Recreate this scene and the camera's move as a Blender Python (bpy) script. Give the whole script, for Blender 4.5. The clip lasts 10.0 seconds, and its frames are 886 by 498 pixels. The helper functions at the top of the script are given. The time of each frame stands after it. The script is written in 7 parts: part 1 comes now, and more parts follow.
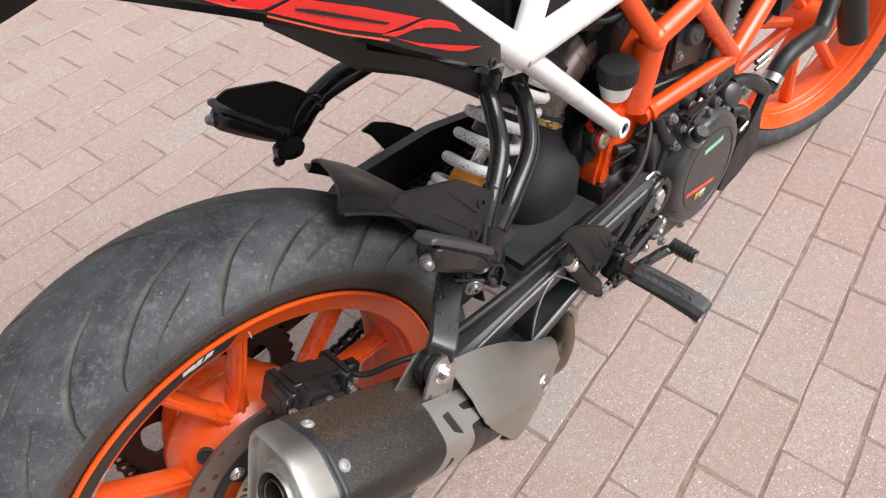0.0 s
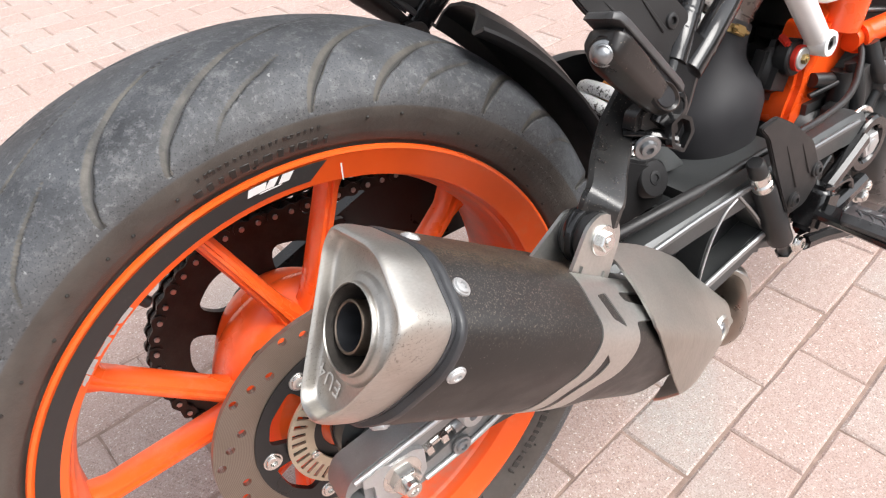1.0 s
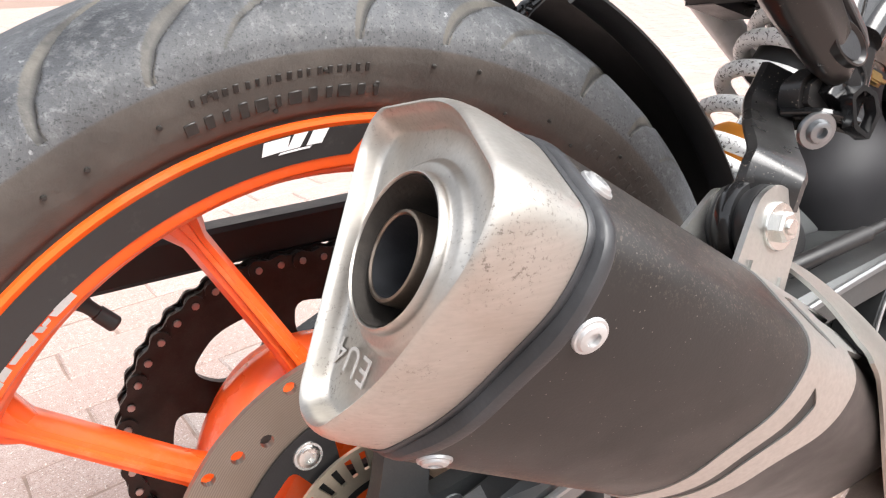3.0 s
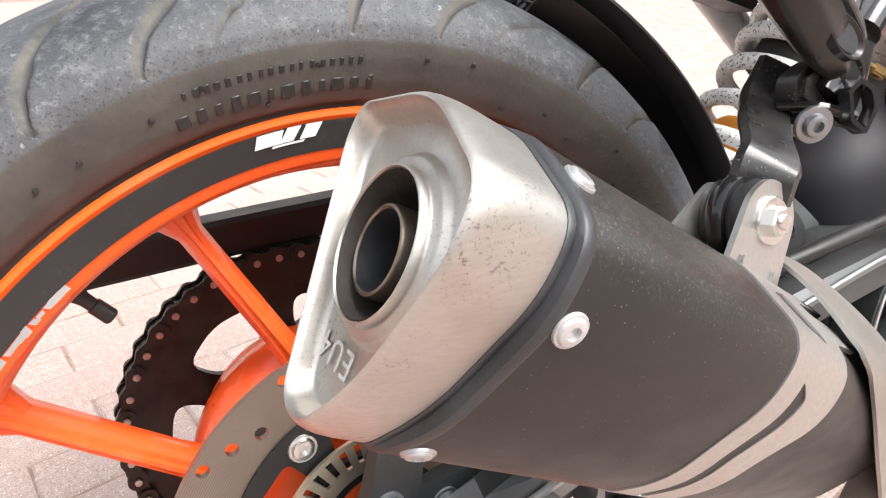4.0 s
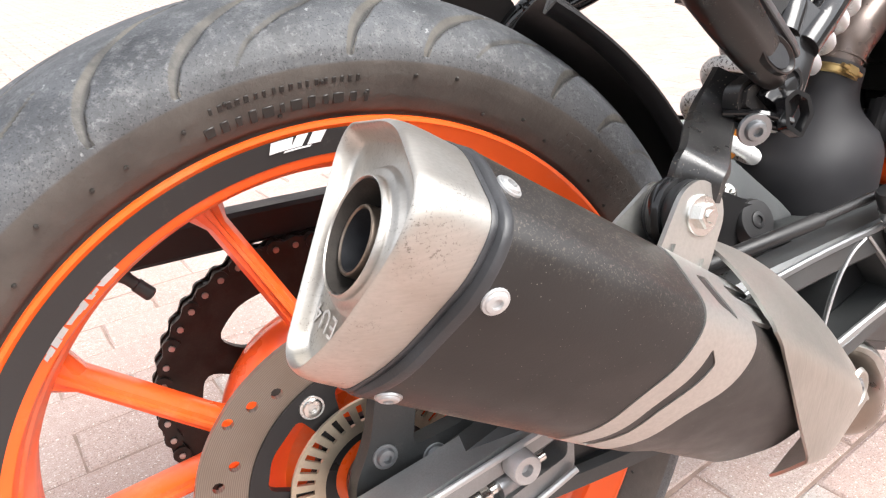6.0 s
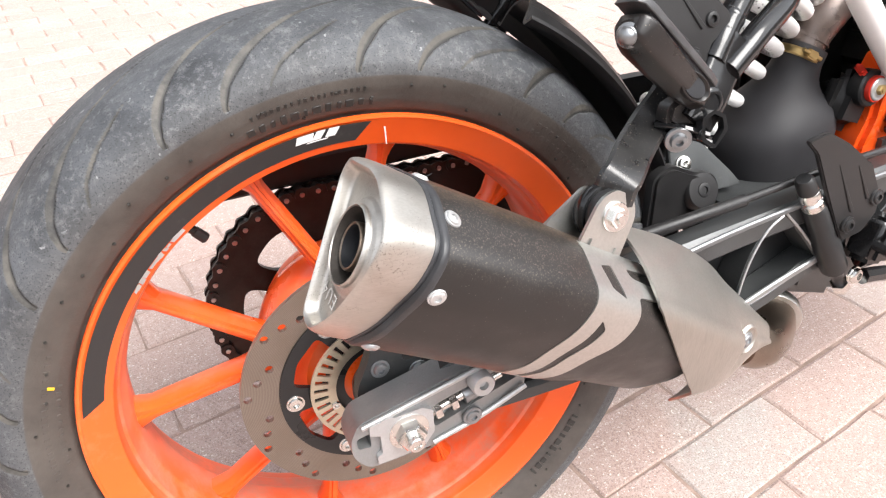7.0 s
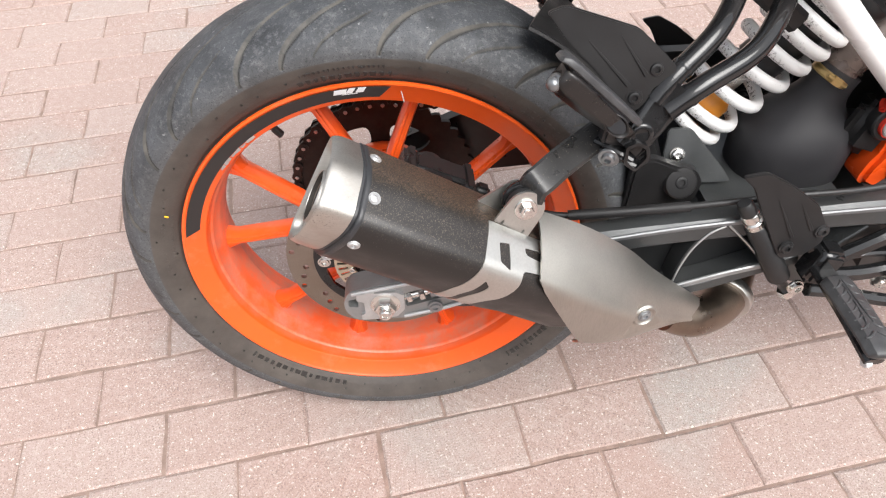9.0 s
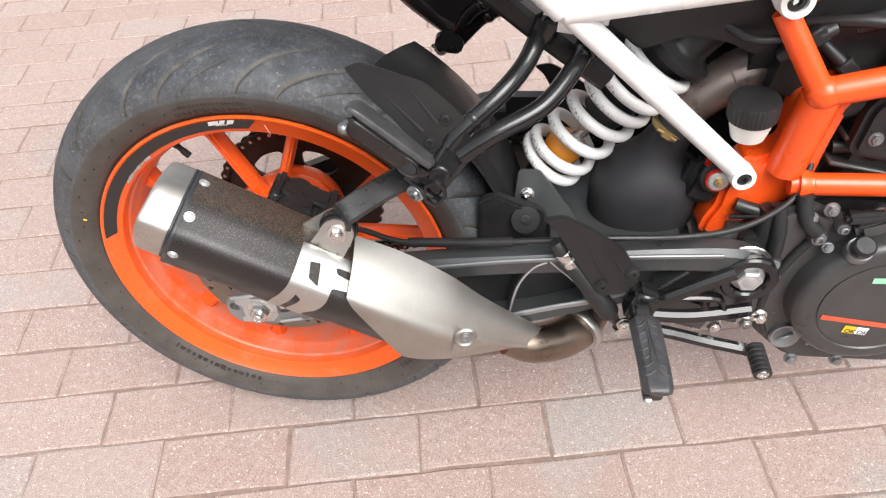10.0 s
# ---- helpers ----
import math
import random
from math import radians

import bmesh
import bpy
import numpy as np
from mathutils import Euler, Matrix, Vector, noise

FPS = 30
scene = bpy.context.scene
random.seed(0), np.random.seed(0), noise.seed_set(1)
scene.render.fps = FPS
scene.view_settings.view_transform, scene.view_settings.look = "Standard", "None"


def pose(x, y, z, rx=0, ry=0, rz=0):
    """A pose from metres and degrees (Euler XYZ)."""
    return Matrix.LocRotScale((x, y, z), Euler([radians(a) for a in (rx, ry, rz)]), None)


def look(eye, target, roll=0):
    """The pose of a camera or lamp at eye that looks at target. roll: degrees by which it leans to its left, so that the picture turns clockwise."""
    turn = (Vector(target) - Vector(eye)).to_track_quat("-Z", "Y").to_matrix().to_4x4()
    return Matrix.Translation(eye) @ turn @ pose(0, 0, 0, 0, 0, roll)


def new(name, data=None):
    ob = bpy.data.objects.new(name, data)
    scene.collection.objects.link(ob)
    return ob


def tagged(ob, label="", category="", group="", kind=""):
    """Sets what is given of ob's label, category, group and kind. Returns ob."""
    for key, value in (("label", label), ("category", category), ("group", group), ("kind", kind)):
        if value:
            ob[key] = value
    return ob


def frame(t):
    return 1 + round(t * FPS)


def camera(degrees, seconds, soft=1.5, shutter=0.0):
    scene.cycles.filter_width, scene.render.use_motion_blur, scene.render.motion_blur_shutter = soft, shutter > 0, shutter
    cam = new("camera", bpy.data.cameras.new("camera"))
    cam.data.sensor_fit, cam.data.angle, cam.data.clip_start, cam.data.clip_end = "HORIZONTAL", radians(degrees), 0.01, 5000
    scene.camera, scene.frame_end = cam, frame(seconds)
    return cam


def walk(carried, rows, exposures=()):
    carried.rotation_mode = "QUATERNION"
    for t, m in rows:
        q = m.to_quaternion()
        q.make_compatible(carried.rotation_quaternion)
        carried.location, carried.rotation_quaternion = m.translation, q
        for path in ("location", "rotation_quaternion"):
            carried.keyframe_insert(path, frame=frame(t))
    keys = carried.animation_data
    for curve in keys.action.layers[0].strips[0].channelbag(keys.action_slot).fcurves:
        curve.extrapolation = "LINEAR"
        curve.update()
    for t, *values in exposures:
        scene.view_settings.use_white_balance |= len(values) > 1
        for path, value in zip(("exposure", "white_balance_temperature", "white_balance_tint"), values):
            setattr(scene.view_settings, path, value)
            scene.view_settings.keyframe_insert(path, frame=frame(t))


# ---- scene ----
cam = camera(66.46, 10.0, soft=1.2)
# seconds, eye, turn in degrees
PATH = [
    (0, -0.0863, -0.4151, 1.0175, 42.50, 0.94, -44.55),
    (0.5, -0.1172, -0.4033, 0.9603, 45.56, 4.11, -33.87),
    (1, -0.1274, -0.3979, 0.7617, 51.30, 1.85, -34.88),
    (1.5, -0.1297, -0.3990, 0.6660, 60.66, 2.33, -33.40),
    (2, -0.1311, -0.3863, 0.6465, 65.37, 2.04, -31.28),
    (2.5, -0.1140, -0.3529, 0.6238, 65.76, 2.05, -31.25),
    (2.7, -0.1137, -0.3395, 0.6148, 66.58, 1.61, -30.87),
    (3.8, -0.1053, -0.3287, 0.6020, 65.91, 1.54, -30.07),
    (4, -0.1063, -0.3361, 0.6069, 65.97, 1.56, -29.95),
    (4.5, -0.1073, -0.3537, 0.6130, 65.69, 1.67, -29.48),
    (5, -0.1088, -0.3672, 0.6152, 65.43, 1.66, -28.91),
    (5.2, -0.1094, -0.3721, 0.6177, 65.42, 1.99, -28.81),
    (6.3, -0.1105, -0.4037, 0.6478, 64.01, 2.39, -26.92),
    (6.5, -0.1088, -0.4169, 0.6668, 61.72, 2.11, -26.23),
    (7, -0.1116, -0.4710, 0.7341, 55.17, 1.19, -24.18),
    (7.5, -0.0961, -0.5566, 0.8320, 48.62, 1.85, -18.99),
    (8, -0.0700, -0.5953, 0.9024, 46.54, 1.94, -15.00),
    (8.5, -0.0320, -0.5726, 0.9122, 43.42, 0.58, -8.79),
    (9, 0.0434, -0.5834, 0.9205, 41.01, 0.70, -3.52),
    (9.5, 0.1790, -0.6319, 0.9566, 41.43, 2.91, 3.11),
    (10, 0.2993, -0.6324, 0.9789, 42.57, 3.06, 4.15),
]
EXPOSURES = [(0.0, 0.72), (0.6, 1.03), (1.2, 1.39), (2.0, 1.65), (4.0, 1.61), (5.2, 1.68), (6.6, 1.69), (7.4, 1.45), (8.2, 1.2), (9.0, 1.06), (10.0, 1.0)]
walk(cam, [(t, pose(x, y, z, a, b, c)) for t, x, y, z, a, b, c in PATH], EXPOSURES)

# ---- light: a bright, thinly overcast sky ----
SUN_ELEVATION, SUN_AZIMUTH = 56.0, 148.0
world = bpy.data.worlds.new("sky")
scene.world = world
world.use_nodes = True
wn = world.node_tree
wn.nodes.clear()
sky = wn.nodes.new("ShaderNodeTexSky")
sky.sky_type, sky.sun_disc = "NISHITA", False
sky.sun_elevation, sky.sun_rotation = radians(SUN_ELEVATION), radians(SUN_AZIMUTH)
sky.dust_density, sky.air_density = 3.0, 1.0
haze = wn.nodes.new("ShaderNodeHueSaturation")
haze.inputs["Saturation"].default_value = 0.22
back = wn.nodes.new("ShaderNodeBackground")
back.inputs["Strength"].default_value = 0.15
wout = wn.nodes.new("ShaderNodeOutputWorld")
wn.links.new(sky.outputs[0], haze.inputs["Color"])
wn.links.new(haze.outputs[0], back.inputs["Color"])
wn.links.new(back.outputs[0], wout.inputs["Surface"])
sun = new("sun", bpy.data.lights.new("sun", "SUN"))
sun.data.energy, sun.data.angle, sun.data.color = 1.5, radians(40), (1.0, 0.98, 0.955)
_az, _el = radians(SUN_AZIMUTH), radians(SUN_ELEVATION)
sun.matrix_world = look((math.sin(_az) * math.cos(_el) * 5, math.cos(_az) * math.cos(_el) * 5, math.sin(_el) * 5), (0, 0, 0))


# ---- materials ----
def shader(name):
    m = bpy.data.materials.new(name)
    m.use_nodes = True
    t = m.node_tree
    b = t.nodes["Principled BSDF"]
    return m, t, b


def noise_tex(t, vec, scale, detail=4.0, rough=0.55):
    n = t.nodes.new("ShaderNodeTexNoise")
    n.inputs["Scale"].default_value, n.inputs["Detail"].default_value, n.inputs["Roughness"].default_value = scale, detail, rough
    t.links.new(vec, n.inputs["Vector"])
    return n.outputs[0]


def ramp(t, fac, a, b, lo=0.0, hi=1.0):
    n = t.nodes.new("ShaderNodeMapRange")
    n.inputs["From Min"].default_value, n.inputs["From Max"].default_value = a, b
    n.inputs["To Min"].default_value, n.inputs["To Max"].default_value = lo, hi
    t.links.new(fac, n.inputs["Value"])
    return n.outputs[0]


def mixed(t, fac, a, b):
    n = t.nodes.new("ShaderNodeMix")
    n.data_type = "RGBA"
    for socket, v in ((n.inputs[0], fac), (n.inputs[6], a), (n.inputs[7], b)):
        if isinstance(v, (int, float)):
            socket.default_value = v
        elif isinstance(v, (tuple, list)):
            socket.default_value = (*v, 1.0)
        else:
            t.links.new(v, socket)
    return n.outputs[2]


def coords(t, stretch=None):
    c = t.nodes.new("ShaderNodeTexCoord").outputs["Object"]
    if stretch:
        m = t.nodes.new("ShaderNodeMapping")
        m.inputs["Scale"].default_value = stretch[0]
        m.inputs["Rotation"].default_value = [radians(a) for a in stretch[1]]
        t.links.new(c, m.inputs["Vector"])
        c = m.outputs[0]
    return c


def bump(t, b, height, strength, distance):
    n = t.nodes.new("ShaderNodeBump")
    n.inputs["Strength"].default_value, n.inputs["Distance"].default_value = strength, distance
    t.links.new(height, n.inputs["Height"])
    t.links.new(n.outputs[0], b.inputs["Normal"])


def paint(name, base, rough=0.45, metal=0.0, var=0.18, scale=25.0, grain=700.0, relief=0.1, depth=0.0004,
          dust=0.0, dust_colour=(0.35, 0.31, 0.27), dust_scale=60.0, coat=0.0, stretch=None, rough_var=0.12, spec=0.5):
    """A painted, moulded or bare surface: base colour with broad wear, fine grain, an optional film of dust."""
    m, t, b = shader(name)
    v = coords(t, stretch)
    broad, fine = noise_tex(t, v, scale), noise_tex(t, v, grain, 3.0)
    dark, light = tuple(c * (1 - var) for c in base), tuple(min(1.0, c * (1 + var)) for c in base)
    colour = mixed(t, ramp(t, broad, 0.3, 0.7), dark, light)
    colour = mixed(t, ramp(t, fine, 0.35, 0.65, 0.0, 0.35), colour, dark)
    r = ramp(t, broad, 0.3, 0.7, max(0.02, rough - rough_var), min(1.0, rough + rough_var))
    if dust:
        specks = ramp(t, noise_tex(t, v, dust_scale, 8.0, 0.75), 0.62 - 0.25 * dust, 0.78, 0.0, dust)
        colour = mixed(t, specks, colour, dust_colour)
    t.links.new(colour, b.inputs["Base Color"])
    t.links.new(r, b.inputs["Roughness"])
    b.inputs["Metallic"].default_value = metal
    b.inputs["Coat Weight"].default_value = coat
    b.inputs["Coat Roughness"].default_value = 0.12
    b.inputs["Specular IOR Level"].default_value = spec
    bump(t, b, fine, relief, depth)
    return m


ORANGE = paint("orange powder coat", (0.87, 0.110, 0.014), 0.34, var=0.07, scale=14, grain=500, relief=0.06, coat=0.25, dust=0.38, dust_scale=18, dust_colour=(0.62, 0.31, 0.19))
FRAME_ORANGE = paint("red-orange powder coat", (0.86, 0.088, 0.010), 0.32, var=0.07, scale=14, grain=500, relief=0.06, coat=0.3, dust=0.1, dust_scale=18, dust_colour=(0.5, 0.2, 0.1))
FORK_GREY = paint("satin silver-grey cast alloy", (0.29, 0.295, 0.295), 0.4, 0.55, var=0.18, grain=900, relief=0.2, dust=0.25, dust_colour=(0.1, 0.09, 0.08), dust_scale=140)
WHITE = paint("white powder coat", (0.84, 0.84, 0.83), 0.32, var=0.05, grain=600, relief=0.05, coat=0.2)
BLACK_GLOSS = paint("gloss black powder coat", (0.0125, 0.0125, 0.0132), 0.11, var=0.25, grain=240, relief=0.08, dust=0.1, dust_colour=(0.3, 0.28, 0.26), dust_scale=420, rough_var=0.05, spec=0.5)
BLACK_PLASTIC = paint("textured black plastic", (0.0185, 0.0178, 0.0182), 0.42, var=0.25, grain=1400, relief=0.3, depth=0.0003, dust=0.1, dust_colour=(0.09, 0.085, 0.08), dust_scale=240, spec=0.34)
BLACK_SATIN = paint("satin black metal", (0.0185, 0.0182, 0.0188), 0.36, var=0.25, grain=900, relief=0.15, dust=0.08, dust_colour=(0.12, 0.1, 0.09), dust_scale=120, spec=0.4)
DOME_BLACK = paint("soft black moulded rubber", (0.031, 0.030, 0.0325), 0.6, var=0.2, scale=12, grain=1800, relief=0.3, depth=0.0003, spec=0.28, dust=0.12, dust_colour=(0.06, 0.055, 0.052), dust_scale=90)
GREY_CAST = paint("dark grey cast alloy", (0.065, 0.068, 0.069), 0.38, 0.4, var=0.2, grain=900, relief=0.2, dust=0.15, dust_scale=120)
GREY_LIGHT = paint("bare grey alloy", (0.3, 0.31, 0.32), 0.38, 0.8, var=0.2, grain=900, relief=0.15, dust=0.2, dust_colour=(0.1, 0.09, 0.08), dust_scale=120)
STICKER_RED = paint("faded red sticker film", (0.66, 0.1, 0.045), 0.4, var=0.12, scale=120)
ENGINE_GREY = paint("graphite engine paint", (0.066, 0.065, 0.064), 0.35, 0.3, var=0.18, grain=1100, relief=0.2, dust=0.1, dust_scale=90)
CHROME = paint("zinc plated steel", (0.72, 0.71, 0.68), 0.24, 1.0, var=0.12, grain=500, relief=0.06)
DARK_STEEL = paint("dark oiled steel", (0.035, 0.032, 0.03), 0.42, 0.7, var=0.3, scale=80, grain=900, relief=0.2, dust=0.2, dust_colour=(0.12, 0.09, 0.07), dust_scale=200)
CHAIN_PIN = paint("worn chain pin steel", (0.46, 0.43, 0.41), 0.34, 0.9)
SEAM = paint("dusty rubber seam", (0.03, 0.031, 0.034), 0.45, var=0.3, scale=60, grain=700, relief=0.3)
GOLD = paint("yellow chromate steel", (0.55, 0.4, 0.18), 0.36, 0.9)
ABS_STEEL = paint("pale sensor ring steel", (0.6, 0.54, 0.42), 0.4, 0.85, dust=0.15, dust_scale=150)
RESERVOIR = paint("translucent white plastic", (0.72, 0.7, 0.66), 0.4, var=0.04)
AMBER = paint("amber rubber bump stop", (0.75, 0.28, 0.03), 0.4, var=0.12)
RED = paint("red gloss fairing film", (0.62, 0.014, 0.012), 0.22, var=0.06, coat=0.4)
RED_PLASTIC = paint("red moulded plastic", (0.6, 0.03, 0.015), 0.4, var=0.1)
DECAL_BLACK = paint("matt black rim decal", (0.022, 0.021, 0.021), 0.5, var=0.15, dust=0.1)
DECAL_WHITE = paint("white decal film", (0.8, 0.8, 0.79), 0.45, var=0.03)
DECAL_YELLOW = paint("yellow sticker", (0.8, 0.5, 0.02), 0.45, var=0.03)
DECAL_GREEN = paint("pale green sticker", (0.3, 0.62, 0.42), 0.4, var=0.1)
PIPE_STEEL = paint("heat browned steel pipe", (0.25, 0.2, 0.16), 0.36, 1.0, var=0.25, scale=30, dust=0.12)
INTAKE_STEEL = paint("dull brown metal duct", (0.17, 0.135, 0.12), 0.3, 0.5, var=0.2)
RUBBER_HOSE = paint("black rubber hose", (0.0165, 0.0165, 0.017), 0.46, var=0.15, grain=1500, relief=0.15)
RUBBER_WORN = paint("worn dusty rubber", (0.036, 0.034, 0.032), 0.55, var=0.3, scale=120, grain=900, relief=0.25, dust=0.3, dust_colour=(0.12, 0.11, 0.1), dust_scale=200)
# darker copy of the cast grey: pocket shade put into the colour; also the case ribs
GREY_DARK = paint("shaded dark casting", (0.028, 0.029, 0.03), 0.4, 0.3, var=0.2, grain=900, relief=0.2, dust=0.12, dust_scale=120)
STAMP = paint("dull etched mark", (0.6, 0.58, 0.55), 0.6, var=0.2, scale=300)
ARM_GREY = paint("satin grey cast arm", (0.17, 0.175, 0.18), 0.4, 0.5, var=0.15, grain=900, relief=0.2, dust=0.15, dust_colour=(0.1, 0.09, 0.08), dust_scale=120)
# soot inside the outlet pipe; on the foot peg it paints the shade of gaps
SOOT_AND_SHADE = paint("blue-black soot and painted shade", (0.012, 0.013, 0.016), 0.6, 0.0, var=0.3, scale=150, relief=0.3)
ALLOY_PALE = paint("pale cast alloy", (0.5, 0.5, 0.5), 0.42, 0.6, var=0.15, grain=900, relief=0.2, dust=0.15, dust_colour=(0.2, 0.18, 0.16), dust_scale=150)
TYRE_MARK = paint("raised tyre rubber", (0.029, 0.026, 0.0235), 0.42, var=0.3, scale=200, grain=900, relief=0.2)
TUBE_DARK = paint("sooty bore and painted hub hole shade", (0.05, 0.043, 0.037), 0.75, 0.3, var=0.35, scale=120, relief=0.5)


def dots(t, vec, scale, size, share, lo=0.0, hi=1.0):
    """Round specks strewn at random: about one to a cell of 1/scale metres, a share of the cells left bare."""
    n = t.nodes.new("ShaderNodeTexVoronoi")
    n.inputs["Scale"].default_value = scale
    t.links.new(vec, n.inputs["Vector"])
    sep = t.nodes.new("ShaderNodeSeparateColor")
    t.links.new(n.outputs["Color"], sep.inputs[0])
    inside = ramp(t, n.outputs["Distance"], size, size * 0.75)
    few = ramp(t, sep.outputs[0], share, share + 0.25, lo, hi)
    mul = t.nodes.new("ShaderNodeMath")
    mul.operation = "MULTIPLY"
    t.links.new(inside, mul.inputs[0])
    t.links.new(few, mul.inputs[1])
    return mul.outputs[0]


def brushed(name, base, rough, stretch, var=0.12, stains=0.0, tarnish=None):
    """Brushed metal: fine streaks along one way, broad clouds of tarnish, specks of soot."""
    m, t, b = shader(name)
    v = coords(t)
    streak = noise_tex(t, coords(t, stretch), 1.0, 3.0)
    cloud = noise_tex(t, v, 16.0)
    c = mixed(t, ramp(t, cloud, 0.3, 0.7), tuple(x * (1 - var) for x in base), tuple(min(1, x * (1 + var)) for x in base))
    c = mixed(t, ramp(t, streak, 0.35, 0.7, 0.0, 0.16), c, tuple(x * 0.6 for x in base))
    if tarnish:
        c = mixed(t, ramp(t, noise_tex(t, v, 45.0, 6.0, 0.6), 0.45, 0.68, 0.0, 0.6), c, tarnish)
    if stains:
        patch = t.nodes.new("ShaderNodeMath")
        patch.operation = "MULTIPLY"
        t.links.new(ramp(t, noise_tex(t, v, 34.0, 4.0), 0.5, 0.66), patch.inputs[0])
        t.links.new(ramp(t, noise_tex(t, v, 720.0, 5.0, 0.75), 0.56, 0.62, 0.0, stains), patch.inputs[1])
        c = mixed(t, patch.outputs[0], c, (0.09, 0.072, 0.058))
        c = mixed(t, dots(t, v, 640.0, 0.16, 0.68, 0.0, stains * 0.7), c, (0.07, 0.058, 0.048))
    t.links.new(c, b.inputs["Base Color"])
    t.links.new(ramp(t, streak, 0.25, 0.75, rough - 0.06, rough + 0.08), b.inputs["Roughness"])
    b.inputs["Metallic"].default_value = 1.0
    bump(t, b, streak, 0.05, 0.0001)
    return m


def speckled(name, base, rough, share):
    """Satin black paint with pale grit on it."""
    m, t, b = shader(name)
    v = coords(t)
    broad = noise_tex(t, v, 40)
    c = mixed(t, ramp(t, broad, 0.3, 0.7), tuple(x * 0.75 for x in base), tuple(x * 1.3 for x in base))
    c = mixed(t, dots(t, v, 420.0, 0.2, share, 0.0, 0.7), c, (0.32, 0.27, 0.21))
    c = mixed(t, dots(t, v, 900.0, 0.24, share, 0.0, 0.6), c, (0.26, 0.23, 0.2))
    t.links.new(c, b.inputs["Base Color"])
    t.links.new(ramp(t, broad, 0.3, 0.7, rough - 0.06, rough + 0.1), b.inputs["Roughness"])
    b.inputs["Specular IOR Level"].default_value = 0.5
    bump(t, b, noise_tex(t, v, 500, 3.0), 0.1, 0.0003)
    return m


BLACK_GRITTY = speckled("gritty satin black paint", (0.02, 0.0195, 0.0195), 0.3, 0.6)
PEG_BLACK = speckled("brown-black satin casting", (0.0135, 0.0115, 0.011), 0.3, 0.85)
PAD_GREY = paint("worn grey-black rubber pad", (0.05, 0.05, 0.052), 0.4, var=0.3, scale=90, grain=900, relief=0.2, dust=0.2, dust_colour=(0.012, 0.012, 0.012), dust_scale=160)
MUFFLER_AXIS = Vector((0.838, 0.062, -0.542)).normalized()
CAP_METAL = brushed("brushed titanium-grey cap", (0.52, 0.5, 0.465), 0.44, ((60, 900, 900), (0, 0, 0)), stains=0.55, tarnish=(0.43, 0.39, 0.345))
SHIELD_METAL = brushed("brushed stainless shield", (0.45, 0.435, 0.40), 0.44, ((900, 900, 40), (0, 35, 0)))
STRAP_METAL = brushed("satin stainless strap", (0.55, 0.545, 0.52), 0.41, ((500, 500, 500), (0, 0, 0)), 0.08)


EDGE = 0.2115


def sleeve_material():
    """Black muffler sleeve with pale dust all over and rusty grime where grit has settled on top."""
    m, t, b = shader("black muffler sleeve")
    v = coords(t)
    across = t.nodes.new("ShaderNodeVectorMath")
    across.operation = "DOT_PRODUCT"
    across.inputs[1].default_value = (0.052, -0.9981, -0.0336)
    t.links.new(v, across.inputs[0])
    wander = t.nodes.new("ShaderNodeMath")
    wander.operation = "MULTIPLY_ADD"
    wander.inputs[1].default_value = 0.012
    t.links.new(noise_tex(t, v, 60, 4.0), wander.inputs[0])
    t.links.new(across.outputs["Value"], wander.inputs[2])
    topness = ramp(t, wander.outputs[0], EDGE + 0.006, EDGE - 0.004)
    base = mixed(t, ramp(t, noise_tex(t, v, 20), 0.3, 0.7), (0.0102, 0.0088, 0.0082), (0.015, 0.0132, 0.0122))
    height = t.nodes.new("ShaderNodeVectorMath")
    height.operation = "DOT_PRODUCT"
    height.inputs[1].default_value = (0.5431, 0.0, 0.8397)
    t.links.new(v, height.inputs[0])
    settled = t.nodes.new("ShaderNodeMath")
    settled.operation = "MULTIPLY"
    t.links.new(ramp(t, height.outputs["Value"], 0.168, 0.189), settled.inputs[0])
    t.links.new(ramp(t, noise_tex(t, v, 780, 5.0, 0.8), 0.555, 0.60, 0.0, 0.75), settled.inputs[1])
    base = mixed(t, settled.outputs[0], base, (0.15, 0.118, 0.095))
    base = mixed(t, dots(t, v, 520.0, 0.13, 0.6, 0.0, 0.5), base, (0.3, 0.27, 0.24))
    grit = ramp(t, noise_tex(t, v, 620, 6.0, 0.8), 0.48, 0.56, 0.0, 0.85)
    mul = t.nodes.new("ShaderNodeMath")
    mul.operation = "MULTIPLY"
    t.links.new(topness, mul.inputs[0])
    t.links.new(grit, mul.inputs[1])
    base = mixed(t, mul.outputs[0], base, (0.135, 0.09, 0.06))
    t.links.new(base, b.inputs["Base Color"])
    t.links.new(ramp(t, noise_tex(t, v, 40), 0.3, 0.7, 0.36, 0.5), b.inputs["Roughness"])
    b.inputs["Specular IOR Level"].default_value = 0.5
    bump(t, b, noise_tex(t, v, 900), 0.15, 0.0003)
    return m


SLEEVE = sleeve_material()


